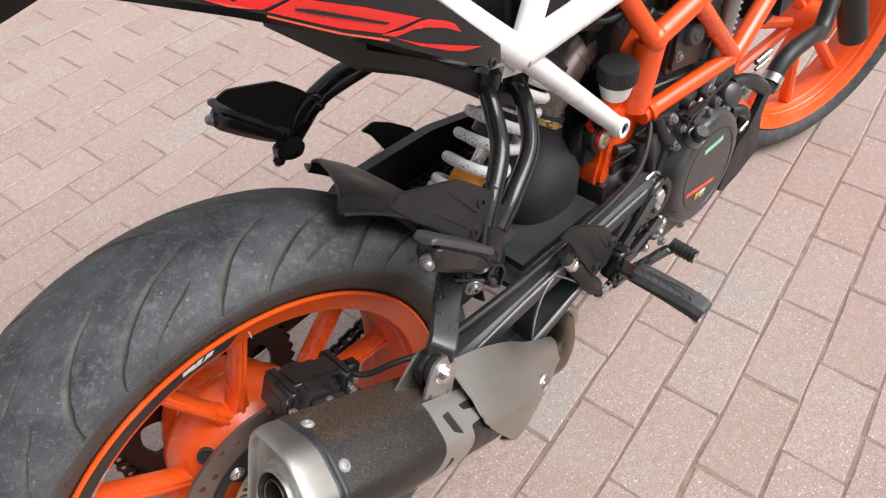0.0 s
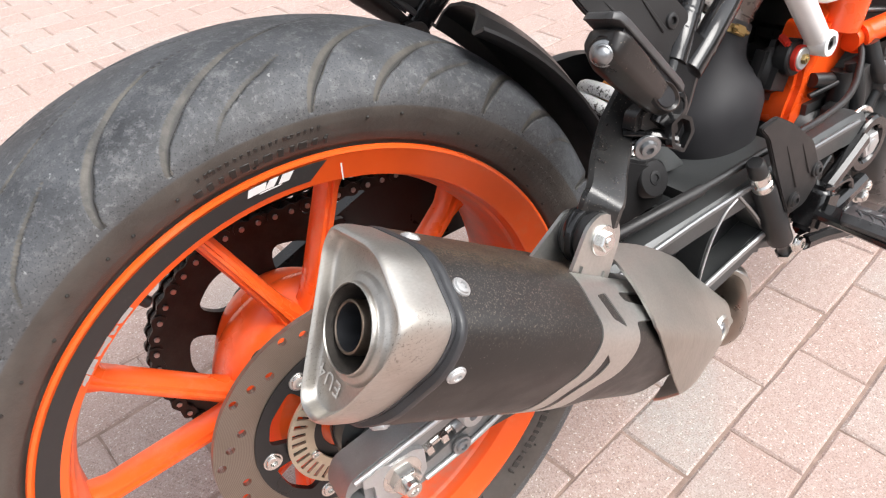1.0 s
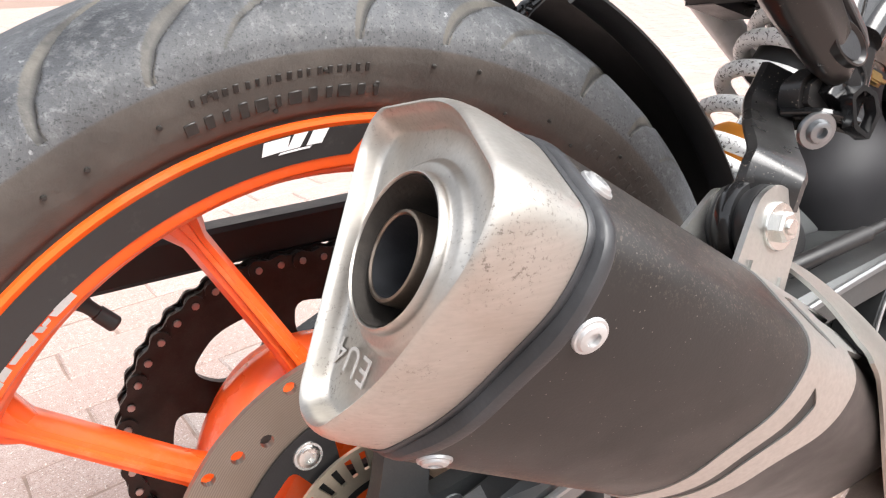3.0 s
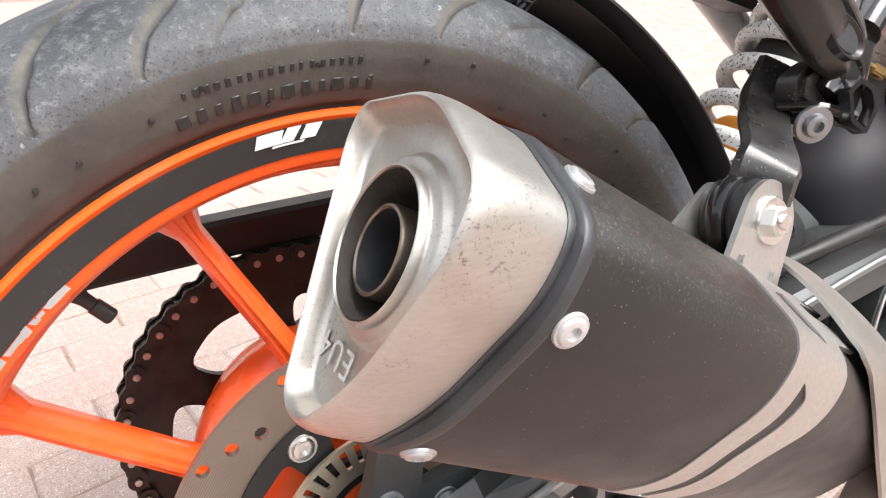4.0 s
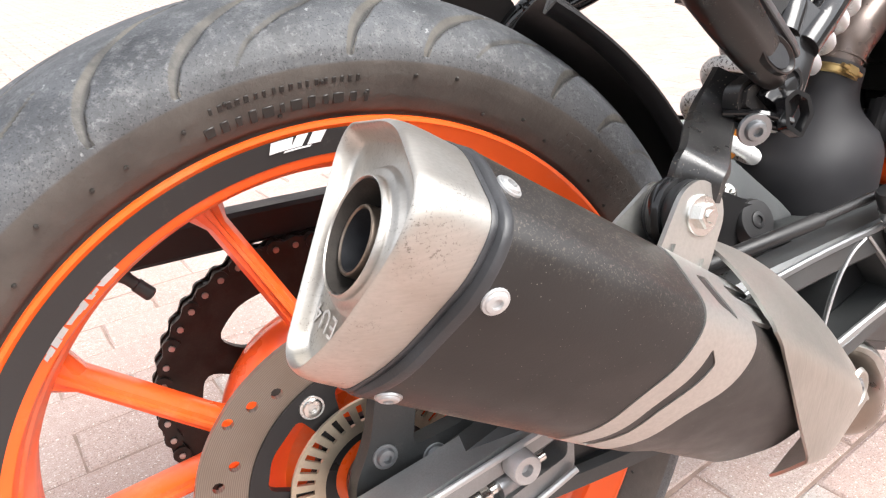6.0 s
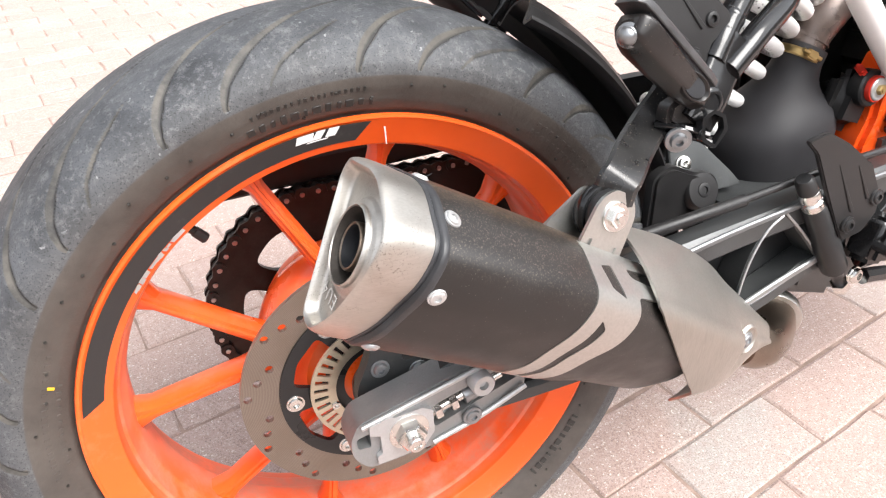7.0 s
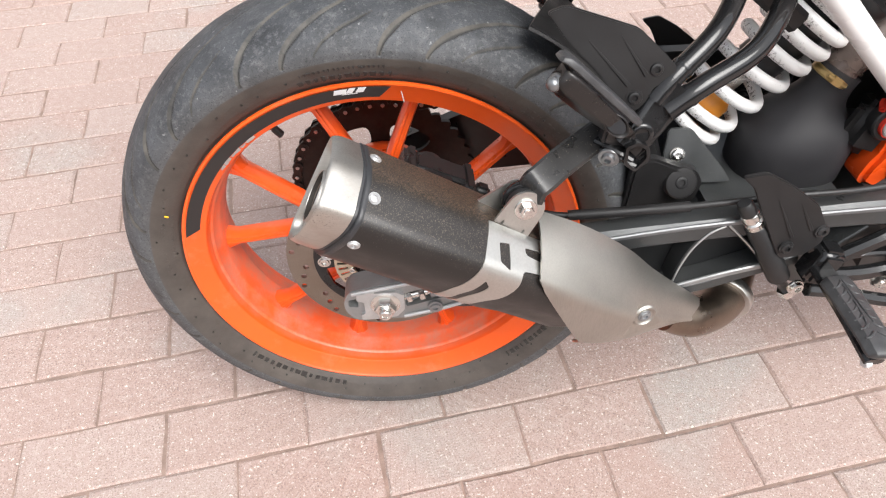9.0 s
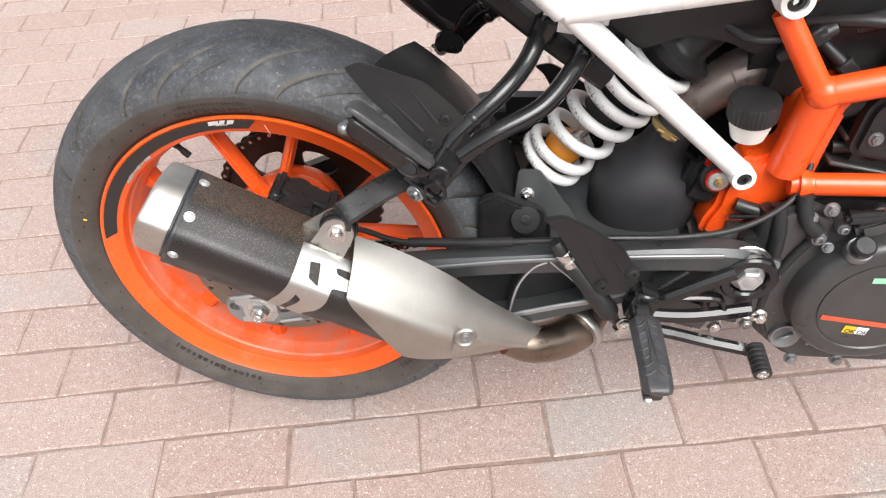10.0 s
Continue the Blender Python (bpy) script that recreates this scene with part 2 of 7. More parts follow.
def spring_material():
    """White spring paint, spattered with dark road dirt on the side that faces the tyre."""
    m, t, b = shader("white spring paint spattered with dirt")
    v = coords(t)
    sep = t.nodes.new("ShaderNodeSeparateXYZ")
    t.links.new(t.nodes.new("ShaderNodeNewGeometry").outputs["Normal"], sep.inputs[0])
    rear = ramp(t, sep.outputs[0], -0.25, -0.7)
    specks = ramp(t, noise_tex(t, v, 330, 5.0, 0.7), 0.54, 0.6)
    mul = t.nodes.new("ShaderNodeMath")
    mul.operation = "MULTIPLY"
    t.links.new(rear, mul.inputs[0])
    t.links.new(specks, mul.inputs[1])
    base = mixed(t, ramp(t, noise_tex(t, v, 30), 0.3, 0.7), (0.74, 0.735, 0.72), (0.8, 0.795, 0.785))
    few = ramp(t, noise_tex(t, v, 240, 3.0), 0.7, 0.74, 0.0, 0.6)
    base = mixed(t, few, base, (0.2, 0.18, 0.16))
    t.links.new(mixed(t, mul.outputs[0], base, (0.05, 0.042, 0.036)), b.inputs["Base Color"])
    b.inputs["Roughness"].default_value = 0.36
    bump(t, b, noise_tex(t, v, 700), 0.08, 0.0003)
    return m


WHITE_SPRING = spring_material()


def tyre_material():
    """Tread rubber scuffed blue-grey, browner and smoother on the sidewall; rings by distance from the axle."""
    m, t, b = shader("weathered tyre rubber")
    v = coords(t)
    sep = t.nodes.new("ShaderNodeSeparateXYZ")
    t.links.new(v, sep.inputs[0])
    rad = t.nodes.new("ShaderNodeVectorMath")
    rad.operation = "LENGTH"
    flat = t.nodes.new("ShaderNodeCombineXYZ")
    t.links.new(sep.outputs[0], flat.inputs[0])
    t.links.new(sep.outputs[2], flat.inputs[2])
    t.links.new(flat.outputs[0], rad.inputs[0])
    tread = ramp(t, rad.outputs["Value"], 0.2606, 0.2618)
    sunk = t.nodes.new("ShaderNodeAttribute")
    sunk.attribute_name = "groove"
    cloud, fine, grit = noise_tex(t, v, 24, 6.0, 0.65), noise_tex(t, v, 240, 6.0, 0.7), noise_tex(t, v, 900, 3.0)
    worn = mixed(t, ramp(t, cloud, 0.35, 0.7), (0.0255, 0.0275, 0.0315), (0.087, 0.092, 0.101))
    scuff = ramp(t, noise_tex(t, v, 55, 9.0, 0.8), 0.52, 0.66, 0.0, 0.8)
    worn = mixed(t, scuff, worn, (0.14, 0.142, 0.145))
    edge = ramp(t, rad.outputs["Value"], 0.283, 0.264, 0.0, 0.5)
    worn = mixed(t, edge, worn, (0.1, 0.1, 0.1))
    worn = mixed(t, ramp(t, fine, 0.54, 0.66, 0.0, 0.6), worn, (0.16, 0.163, 0.168))
    worn = mixed(t, ramp(t, grit, 0.34, 0.44, 0.7, 0.0), worn, (0.014, 0.015, 0.017))
    worn = mixed(t, ramp(t, noise_tex(t, v, 160, 3.0), 0.70, 0.74, 0.0, 0.8), worn, (0.26, 0.265, 0.27))
    wall = mixed(t, ramp(t, cloud, 0.35, 0.7), (0.0545, 0.0465, 0.041), (0.097, 0.084, 0.073))
    wall = mixed(t, ramp(t, fine, 0.5, 0.75, 0.0, 0.3), wall, (0.07, 0.06, 0.05))
    # groove floors dusty tan; deepest part near-black, shade painted by depth along the steep wall
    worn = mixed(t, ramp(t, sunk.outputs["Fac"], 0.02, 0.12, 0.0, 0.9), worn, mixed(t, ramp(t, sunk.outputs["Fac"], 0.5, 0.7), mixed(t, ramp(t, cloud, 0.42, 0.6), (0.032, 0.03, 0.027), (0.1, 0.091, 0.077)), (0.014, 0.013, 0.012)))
    t.links.new(mixed(t, tread, wall, worn), b.inputs["Base Color"])
    t.links.new(ramp(t, cloud, 0.3, 0.7, 0.5, 0.72), b.inputs["Roughness"])
    bump(t, b, fine, 0.45, 0.0012)
    return m


TYRE = tyre_material()
BACKDROP = paint("mottled beige backdrop", (0.3, 0.275, 0.25), 0.9, var=0.25, scale=0.4, grain=6.0, relief=0.2, depth=0.02, spec=0.2)


def rim_material():
    """Orange powder coat with a grey-pink film of road and brake dust inside the barrel; rings by distance from the axle."""
    m, t, b = shader("orange rim with road dust")
    v = coords(t)
    sep = t.nodes.new("ShaderNodeSeparateXYZ")
    t.links.new(v, sep.inputs[0])
    flat = t.nodes.new("ShaderNodeCombineXYZ")
    t.links.new(sep.outputs[0], flat.inputs[0])
    t.links.new(sep.outputs[2], flat.inputs[2])
    rad = t.nodes.new("ShaderNodeVectorMath")
    rad.operation = "LENGTH"
    t.links.new(flat.outputs[0], rad.inputs[0])
    broad, fine = noise_tex(t, v, 14), noise_tex(t, v, 500, 3.0)
    c = mixed(t, ramp(t, broad, 0.3, 0.7), (0.81, 0.102, 0.013), (0.93, 0.118, 0.015))
    c = mixed(t, ramp(t, noise_tex(t, v, 18, 8.0, 0.75), 0.54, 0.78, 0.0, 0.34), c, (0.62, 0.31, 0.19))
    film = t.nodes.new("ShaderNodeMath")
    film.operation = "MULTIPLY"
    t.links.new(ramp(t, rad.outputs["Value"], 0.2052, 0.2028), film.inputs[0])
    t.links.new(ramp(t, noise_tex(t, v, 26, 7.0, 0.7), 0.38, 0.66, 0.06, 0.62), film.inputs[1])
    c = mixed(t, film.outputs[0], c, (0.47, 0.29, 0.225))
    t.links.new(c, b.inputs["Base Color"])
    t.links.new(ramp(t, film.outputs[0], 0.0, 0.6, 0.32, 0.62), b.inputs["Roughness"])
    b.inputs["Coat Weight"].default_value = 0.15
    b.inputs["Coat Roughness"].default_value = 0.2
    bump(t, b, fine, 0.06, 0.0004)
    return m


RIM_ORANGE = rim_material()


def disc_material():
    """Brake rotor steel turned in fine rings, brownish."""
    m, t, b = shader("brown-grey brake rotor steel")
    v = coords(t)
    w = t.nodes.new("ShaderNodeTexWave")
    w.wave_type, w.rings_direction = "RINGS", "Y"
    w.inputs["Scale"].default_value, w.inputs["Distortion"].default_value, w.inputs["Detail"].default_value = 260, 1.5, 3
    t.links.new(v, w.inputs["Vector"])
    c = mixed(t, ramp(t, w.outputs["Fac"], 0, 1, 0.2, 0.8), (0.2, 0.165, 0.135), (0.33, 0.29, 0.25))
    c = mixed(t, ramp(t, noise_tex(t, v, 30), 0.4, 0.7, 0, 0.5), c, (0.22, 0.18, 0.14))
    t.links.new(c, b.inputs["Base Color"])
    b.inputs["Metallic"].default_value, b.inputs["Roughness"].default_value = 0.85, 0.42
    bump(t, b, w.outputs["Fac"], 0.08, 0.0003)
    return m


ROTOR = disc_material()


def paver_material(name, piece_random):
    """Concrete paver: pinkish or grey by the piece, pale aggregate, fine pits."""
    m, t, b = shader(name)
    v = t.nodes.new("ShaderNodeNewGeometry").outputs["Position"]
    if piece_random:
        rnd = t.nodes.new("ShaderNodeObjectInfo").outputs["Random"]
    else:
        rnd = t.nodes.new("ShaderNodeNewGeometry").outputs["Random Per Island"]
    grey = ramp(t, rnd, 0.84, 0.98, 0.0, 0.42)
    patch = ramp(t, noise_tex(t, v, 3.2, 3.0), 0.56, 0.68)
    both = t.nodes.new("ShaderNodeMath")
    both.operation = "MULTIPLY_ADD"
    both.use_clamp = True
    t.links.new(patch, both.inputs[0])
    both.inputs[1].default_value = 0.75
    t.links.new(grey, both.inputs[2])
    pink = mixed(t, rnd, (0.377, 0.271, 0.241), (0.415, 0.320, 0.290))
    c = mixed(t, both.outputs[0], pink, (0.36, 0.335, 0.315))
    c = mixed(t, ramp(t, noise_tex(t, v, 14, 5.0), 0.35, 0.7, 0.0, 0.3), c, (0.41, 0.31, 0.27))
    grain = noise_tex(t, v, 420, 4.0, 0.7)
    mottle = noise_tex(t, v, 75, 5.0, 0.7)
    c = mixed(t, ramp(t, mottle, 0.36, 0.5, 0.45, 0.0), c, (0.33, 0.232, 0.196))
    c = mixed(t, ramp(t, mottle, 0.52, 0.66, 0.0, 0.32), c, (0.52, 0.445, 0.40))
    c = mixed(t, ramp(t, grain, 0.34, 0.52, 0.8, 0.0), c, (0.235, 0.166, 0.142))
    grit = noise_tex(t, v, 430, 2.0)
    c = mixed(t, ramp(t, grit, 0.60, 0.66, 0.0, 0.55), c, (0.56, 0.49, 0.44))
    c = mixed(t, ramp(t, grit, 0.33, 0.39, 0.6, 0.0), c, (0.15, 0.115, 0.1))
    stone = ramp(t, noise_tex(t, v, 230, 2.0), 0.64, 0.69, 0.0, 0.9)
    c = mixed(t, stone, c, (0.64, 0.585, 0.535))
    t.links.new(c, b.inputs["Base Color"])
    b.inputs["Roughness"].default_value = 0.82
    b.inputs["Specular IOR Level"].default_value = 0.3
    bump(t, b, grain, 0.5, 0.0015)
    return m


PAVER = paver_material("pink concrete paver", True)
PAVER_FAR = paver_material("pink concrete paver field", False)
JOINT_SAND = paint("sand in the joints", (0.285, 0.205, 0.170), 0.95, var=0.3, scale=40, grain=500, relief=0.8, depth=0.002, spec=0.2)


# ---- mesh helpers ----
def finish(bm, name, material, sharp=38.0):
    bmesh.ops.recalc_face_normals(bm, faces=bm.faces)
    me = bpy.data.meshes.new(name)
    bm.to_mesh(me)
    bm.free()
    if isinstance(material, (list, tuple)):
        for m in material:
            me.materials.append(m)
    else:
        me.materials.append(material)
    me.shade_smooth()
    me.set_sharp_from_angle(angle=radians(sharp))
    return me


def part(name, bm, material, parent, label="", sharp=38.0):
    ob = new(name, finish(bm, name, material, sharp))
    ob.parent = parent
    if label:
        ob["label"] = label
    return ob


def V(*p):
    return Vector(p)


def curve_points(points, n=6):
    """A smooth line through the points (Catmull-Rom)."""
    p = [Vector(q) for q in points]
    if len(p) < 3:
        return p
    p = [2 * p[0] - p[1]] + p + [2 * p[-1] - p[-2]]
    out = []
    for i in range(1, len(p) - 2):
        a, b, c, d = p[i - 1:i + 3]
        for k in range(n):
            u = k / n
            out.append(0.5 * (2 * b + (c - a) * u + (2 * a - 5 * b + 4 * c - d) * u * u + (3 * b - a - 3 * c + d) * u ** 3))
    out.append(p[-2])
    return out


def bridge(bm, rings, close=True, caps=True):
    """Skin a row of rings (lists of places of one length)."""
    vs = [[bm.verts.new(q) for q in ring] for ring in rings]
    n = len(vs[0])
    for r0, r1 in zip(vs, vs[1:]):
        for i in range(n if close else n - 1):
            j = (i + 1) % n
            bm.faces.new((r0[i], r0[j], r1[j], r1[i]))
    if caps and close:
        bm.faces.new(vs[0][::-1])
        bm.faces.new(vs[-1])
    return vs


def frames_along(path, up=None):
    """Two cross directions at each point of a path, turning as little as can be."""
    tangents = []
    for i in range(len(path)):
        a, b = path[max(0, i - 1)], path[min(len(path) - 1, i + 1)]
        tangents.append((b - a).normalized())
    side = (up or (V(0, 0, 1) if abs(tangents[0].z) < 0.9 else V(1, 0, 0)))
    out = []
    for tan in tangents:
        side = (side - tan * side.dot(tan)).normalized()
        out.append((side, tan.cross(side)))
    return out


def tube(bm, points, radius, seg=14, n=6, caps=True):
    """A round bar along a smooth line; radius may be a list, one for each given point."""
    path = curve_points(points, n)
    if isinstance(radius, (list, tuple)):
        rs = [float(v) for v in np.interp(np.linspace(0, len(points) - 1, len(path)), range(len(points)), radius)]
    else:
        rs = [radius] * len(path)
    rings = []
    for p, (s, u), r in zip(path, frames_along(path), rs):
        rings.append([p + (s * math.cos(2 * math.pi * k / seg) + u * math.sin(2 * math.pi * k / seg)) * r for k in range(seg)])
    bridge(bm, rings, True, caps)
    return bm


def bar(bm, points, profile, up, n=1):
    """A bar of any closed 2D profile (across, up) swept along points."""
    path = curve_points(points, n) if n > 1 else [Vector(p) for p in points]
    rings = []
    for i, (p, (s, u)) in enumerate(zip(path, frames_along(path, Vector(up)))):
        prof = profile(i / (len(path) - 1)) if callable(profile) else profile
        rings.append([p + u * a + s * b for a, b in prof])
    bridge(bm, rings)
    return bm


def rect(w, h, r=0.25):
    """A chamfered rectangle profile."""
    c = min(w, h) * r
    return [(-w / 2 + c, -h / 2), (w / 2 - c, -h / 2), (w / 2, -h / 2 + c), (w / 2, h / 2 - c), (w / 2 - c, h / 2), (-w / 2 + c, h / 2), (-w / 2, h / 2 - c), (-w / 2, -h / 2 + c)]


def rounded(points, r, n=4):
    """A 2D outline with its corners rounded off."""
    out, m = [], len(points)
    for i in range(m):
        a, b, c = (Vector(points[(i + k - 1) % m]) for k in range(3))
        rr = r[i] if isinstance(r, (list, tuple)) else r
        d0, d1 = (a - b), (c - b)
        k = min(rr, d0.length * 0.45, d1.length * 0.45)
        p, q = b + d0.normalized() * k, b + d1.normalized() * k
        for j in range(n + 1):
            u = j / n
            out.append(tuple((1 - u) ** 2 * p + 2 * u * (1 - u) * b + u * u * q))
    return out


def circle(r, n=24, x=0.0, y=0.0, start=0.0):
    return [(x + r * math.cos(start + 2 * math.pi * k / n), y + r * math.sin(start + 2 * math.pi * k / n)) for k in range(n)]


def axes(origin, z, x=None):
    """A matrix at origin whose z axis points along z, and x as near x as can be."""
    z = Vector(z).normalized()
    x = Vector(x) if x is not None else (V(1, 0, 0) if abs(z.x) < 0.8 else V(0, 0, 1))
    x = (x - z * x.dot(z)).normalized()
    y = z.cross(x)
    return Matrix(((x.x, y.x, z.x, origin[0]), (x.y, y.y, z.y, origin[1]), (x.z, y.z, z.z, origin[2]), (0, 0, 0, 1)))


def plate(bm, outline, holes, m, thick, edge=0.0):
    """A flat plate with holes: an outline in the xy plane of m, thick along its z."""
    if holes:
        edges = []
        for loop in [outline] + list(holes):
            vs = [bm.verts.new(m @ V(x, y, 0)) for x, y in loop]
            edges += [bm.edges.new((vs[i], vs[(i + 1) % len(vs)])) for i in range(len(vs))]
        faces = [g for g in bmesh.ops.triangle_fill(bm, use_beauty=True, use_dissolve=False, edges=edges)["geom"] if isinstance(g, bmesh.types.BMFace)]
    else:
        faces = [bm.faces.new([bm.verts.new(m @ V(x, y, 0)) for x, y in outline])]
    top = [g for g in bmesh.ops.extrude_face_region(bm, geom=faces)["geom"]]
    z = m.to_3x3() @ V(0, 0, 1)
    bmesh.ops.translate(bm, verts=[g for g in top if isinstance(g, bmesh.types.BMVert)], vec=z * thick)
    if edge and not holes:
        rim = [e for f in top if isinstance(f, bmesh.types.BMFace) for e in f.edges]
        bmesh.ops.bevel(bm, geom=rim, offset=edge, segments=2, affect="EDGES", clamp_overlap=True)
    return bm


def slab(bm, points, thick, edge=0.0):
    """A flat piece: its outline in space, pushed out by the vector thick, with a rounded outer edge."""
    f = bm.faces.new([bm.verts.new(p) for p in points])
    got = bmesh.ops.extrude_face_region(bm, geom=[f])["geom"]
    bmesh.ops.translate(bm, verts=[g for g in got if isinstance(g, bmesh.types.BMVert)], vec=thick)
    if edge:
        rim = [e for g in got if isinstance(g, bmesh.types.BMFace) for e in g.edges]
        bmesh.ops.bevel(bm, geom=rim, offset=edge, segments=2, affect="EDGES", clamp_overlap=True)
    return bm


def lathe(bm, profile, seg, m=None, a0=0.0, a1=2 * math.pi, closed_profile=False):
    """Turn a profile of (radius, height) about z of m."""
    m = m or Matrix()
    full = abs(a1 - a0 - 2 * math.pi) < 1e-6
    k = seg if full else seg + 1
    rows = []
    for i in range(k):
        a = a0 + (a1 - a0) * i / seg
        rows.append([bm.verts.new(m @ V(r * math.cos(a), r * math.sin(a), h)) for r, h in profile])
    n = len(profile)
    for i in range(seg):
        p, q = rows[i], rows[(i + 1) % k]
        for j in range(n if closed_profile else n - 1):
            jj = (j + 1) % n
            quad = [p[j], q[j], q[jj], p[jj]]
            bm.faces.new(quad)
    bmesh.ops.remove_doubles(bm, verts=bm.verts, dist=1e-7)
    if not full and closed_profile:
        bm.faces.new(rows[0])
        bm.faces.new(rows[-1])
    return bm


def block(bm, size, m, bevel=0.003, seg=2):
    """A box with rounded edges."""
    got = bmesh.ops.create_cube(bm, size=1.0, matrix=m @ Matrix.Diagonal((*size, 1.0)))
    es = {e for v in got["verts"] for e in v.link_edges}
    if bevel:
        bmesh.ops.bevel(bm, geom=list(es), offset=bevel, segments=seg, affect="EDGES", clamp_overlap=True)
    return bm


def bolt(parent, place, way, r=0.006, h=0.005, head="hex", material=None, washer=0.0, name="bolt", label=""):
    """A screw whose head points along way: hexagon with a domed end, or round with a socket."""
    bm = bmesh.new()
    m = axes(place, way)
    if washer:
        lathe(bm, [(0, -0.0015), (washer, -0.0015), (washer, 0.0005), (washer * 0.96, 0.001), (0, 0.001)], 24, m)
    if head == "hex":
        rings = [[m @ V(x, y, z) for x, y in circle(k * r, 6)] for k, z in ((1, 0.0), (1, h * 0.8), (0.86, h))]
        bridge(bm, rings)
        lathe(bm, [(0, h + 0.0012), (r * 0.42, h + 0.0012), (r * 0.5, h + 0.0006), (r * 0.5, h * 0.9)], 14, m)
    else:
        lathe(bm, [(r, 0), (r, h * 0.35), (r * 0.86, h * 0.85), (r * 0.62, h), (r * 0.46, h), (r * 0.42, h * 0.3), (0, h * 0.25)], 20, m)
    return part(name, bm, material or CHROME, parent, label)


# ---- ground ----
ground_bm = bmesh.new()
block(ground_bm, (240, 240, 0.3), pose(0, 0, -0.1527), 0)
ground = tagged(new("ground", finish(ground_bm, "ground", JOINT_SAND)), "sand-filled bed of a paved yard", "ground", kind="structure")

# ---- the motorcycle leans on its side stand ----
LEAN, HUB_HEIGHT = -6.214, 0.3032
motorcycle = tagged(new("motorcycle"), "orange, white and black naked motorcycle parked on pink pavers", "motorcycle")
motorcycle.matrix_world = pose(0, 0, HUB_HEIGHT, LEAN)
BIKE = motorcycle


def turned(y=0.0):
    """A frame whose z is the axle's direction to the left, and whose angle runs from ahead upwards."""
    return Matrix(((1, 0, 0, 0), (0, 0, 1, y), (0, 1, 0, 0), (0, 0, 0, 1)))


def polar(r, deg, y=0.0, cx=0.0, cz=0.0):
    return V(cx + r * math.cos(radians(deg)), y, cz + r * math.sin(radians(deg)))


# ---- rear wheel ----
def tyre_mesh(name, profile, grooves, around, across, crown):
    """A tyre turned from (radius, y) with grooves sunk into its tread: each groove is (angle, inner, outer, sweep, width)."""
    prof = np.array(profile)
    s = np.r_[0, np.cumsum(np.hypot(*np.diff(prof, axis=0).T))]
    ss = np.linspace(0, s[-1], across)
    r0, y0 = np.interp(ss, s, prof[:, 0]), np.interp(ss, s, prof[:, 1])
    for _ in range(3):
        r0[1:-1] = (r0[:-2] + 2 * r0[1:-1] + r0[2:]) / 4
        y0[1:-1] = (y0[:-2] + 2 * y0[1:-1] + y0[2:]) / 4
    th = np.linspace(0, 2 * np.pi, around, endpoint=False)
    q = np.abs(y0) / crown
    tread = r0 > 0.2622 * crown / 0.0755
    depth = np.zeros((around, across))
    for ang, side, ys, offs, widths in grooves:
        ay = np.abs(y0)
        on = tread & (ay >= min(ys)) & (ay <= max(ys)) & (np.where(y0 <= 0, -1, 1) == side)
        if not on.any():
            continue
        mid = np.radians(ang - np.interp(ay, ys, offs))
        half = np.maximum(np.interp(ay, ys, widths), 0.0012)
        off = ((th[:, None] - mid[None, :] + np.pi) % (2 * np.pi) - np.pi) * r0
        u = (off + half) / (2 * half)
        d = np.clip(u * half / 0.0007, 0, 1) * np.clip(1 - u, 0, 1) ** 0.6 * np.clip(np.interp(ay, ys, widths) / 0.002, 0.12, 1) * 0.0042
        depth = np.maximum(depth, np.where(on[None, :] & (u > 0) & (u < 1), d, 0))
    rr = r0[None, :] - depth
    v = np.stack([rr * np.cos(th)[:, None], np.broadcast_to(y0, rr.shape), rr * np.sin(th)[:, None]], -1).reshape(-1, 3)
    i = np.arange(around)[:, None] * across + np.arange(across - 1)[None, :]
    j = ((np.arange(around)[:, None] + 1) % around) * across + np.arange(across - 1)[None, :]
    faces = np.stack([i, i + 1, j + 1, j], -1).reshape(-1, 4)
    me = bpy.data.meshes.new(name)
    me.from_pydata(v.tolist(), [], faces.tolist())
    me.materials.append(TYRE)
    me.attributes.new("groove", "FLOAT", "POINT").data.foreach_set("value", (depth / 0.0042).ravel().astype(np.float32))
    me.shade_smooth()
    return me


HALF = [(0.2225, -0.050), (0.2290, -0.0555), (0.2326, -0.0564), (0.2339, -0.0604), (0.2420, -0.0672), (0.2530, -0.0728), (0.2610, -0.0752), (0.2690, -0.0750), (0.2790, -0.0705),
        (0.2885, -0.0610), (0.2960, -0.0475), (0.3010, -0.0320), (0.3037, -0.0150), (0.3045, 0.0)]
PROFILE = HALF + [(r, -y) for r, y in HALF[-2::-1]]
GROOVES = []
for k in range(-4, 8):
    for side in (-1, 1):
        at = 29.1 * k + (14.5 if side > 0 else 0.0)
        GROOVES.append((116.1 + at, side, [0.010, 0.020, 0.035, 0.052, 0.066, 0.0751], [21, 14.5, 9.5, 5, 2, 0], [0.0006, 0.0018, 0.0032, 0.004, 0.0045, 0.002]))
        GROOVES.append((106.5 + at, side, [0.004, 0.020, 0.035, 0.050, 0.064, 0.0751], [27, 19.5, 13, 8, 3.5, 0], [0.0006, 0.0018, 0.0032, 0.0045, 0.0055, 0.002]))
        GROOVES.append((99.7 + at, side, [0.048, 0.057, 0.066, 0.0748], [12, 8.5, 4, 0], [0.0005, 0.0022, 0.0024, 0.0006]))
rim_bm = bmesh.new()
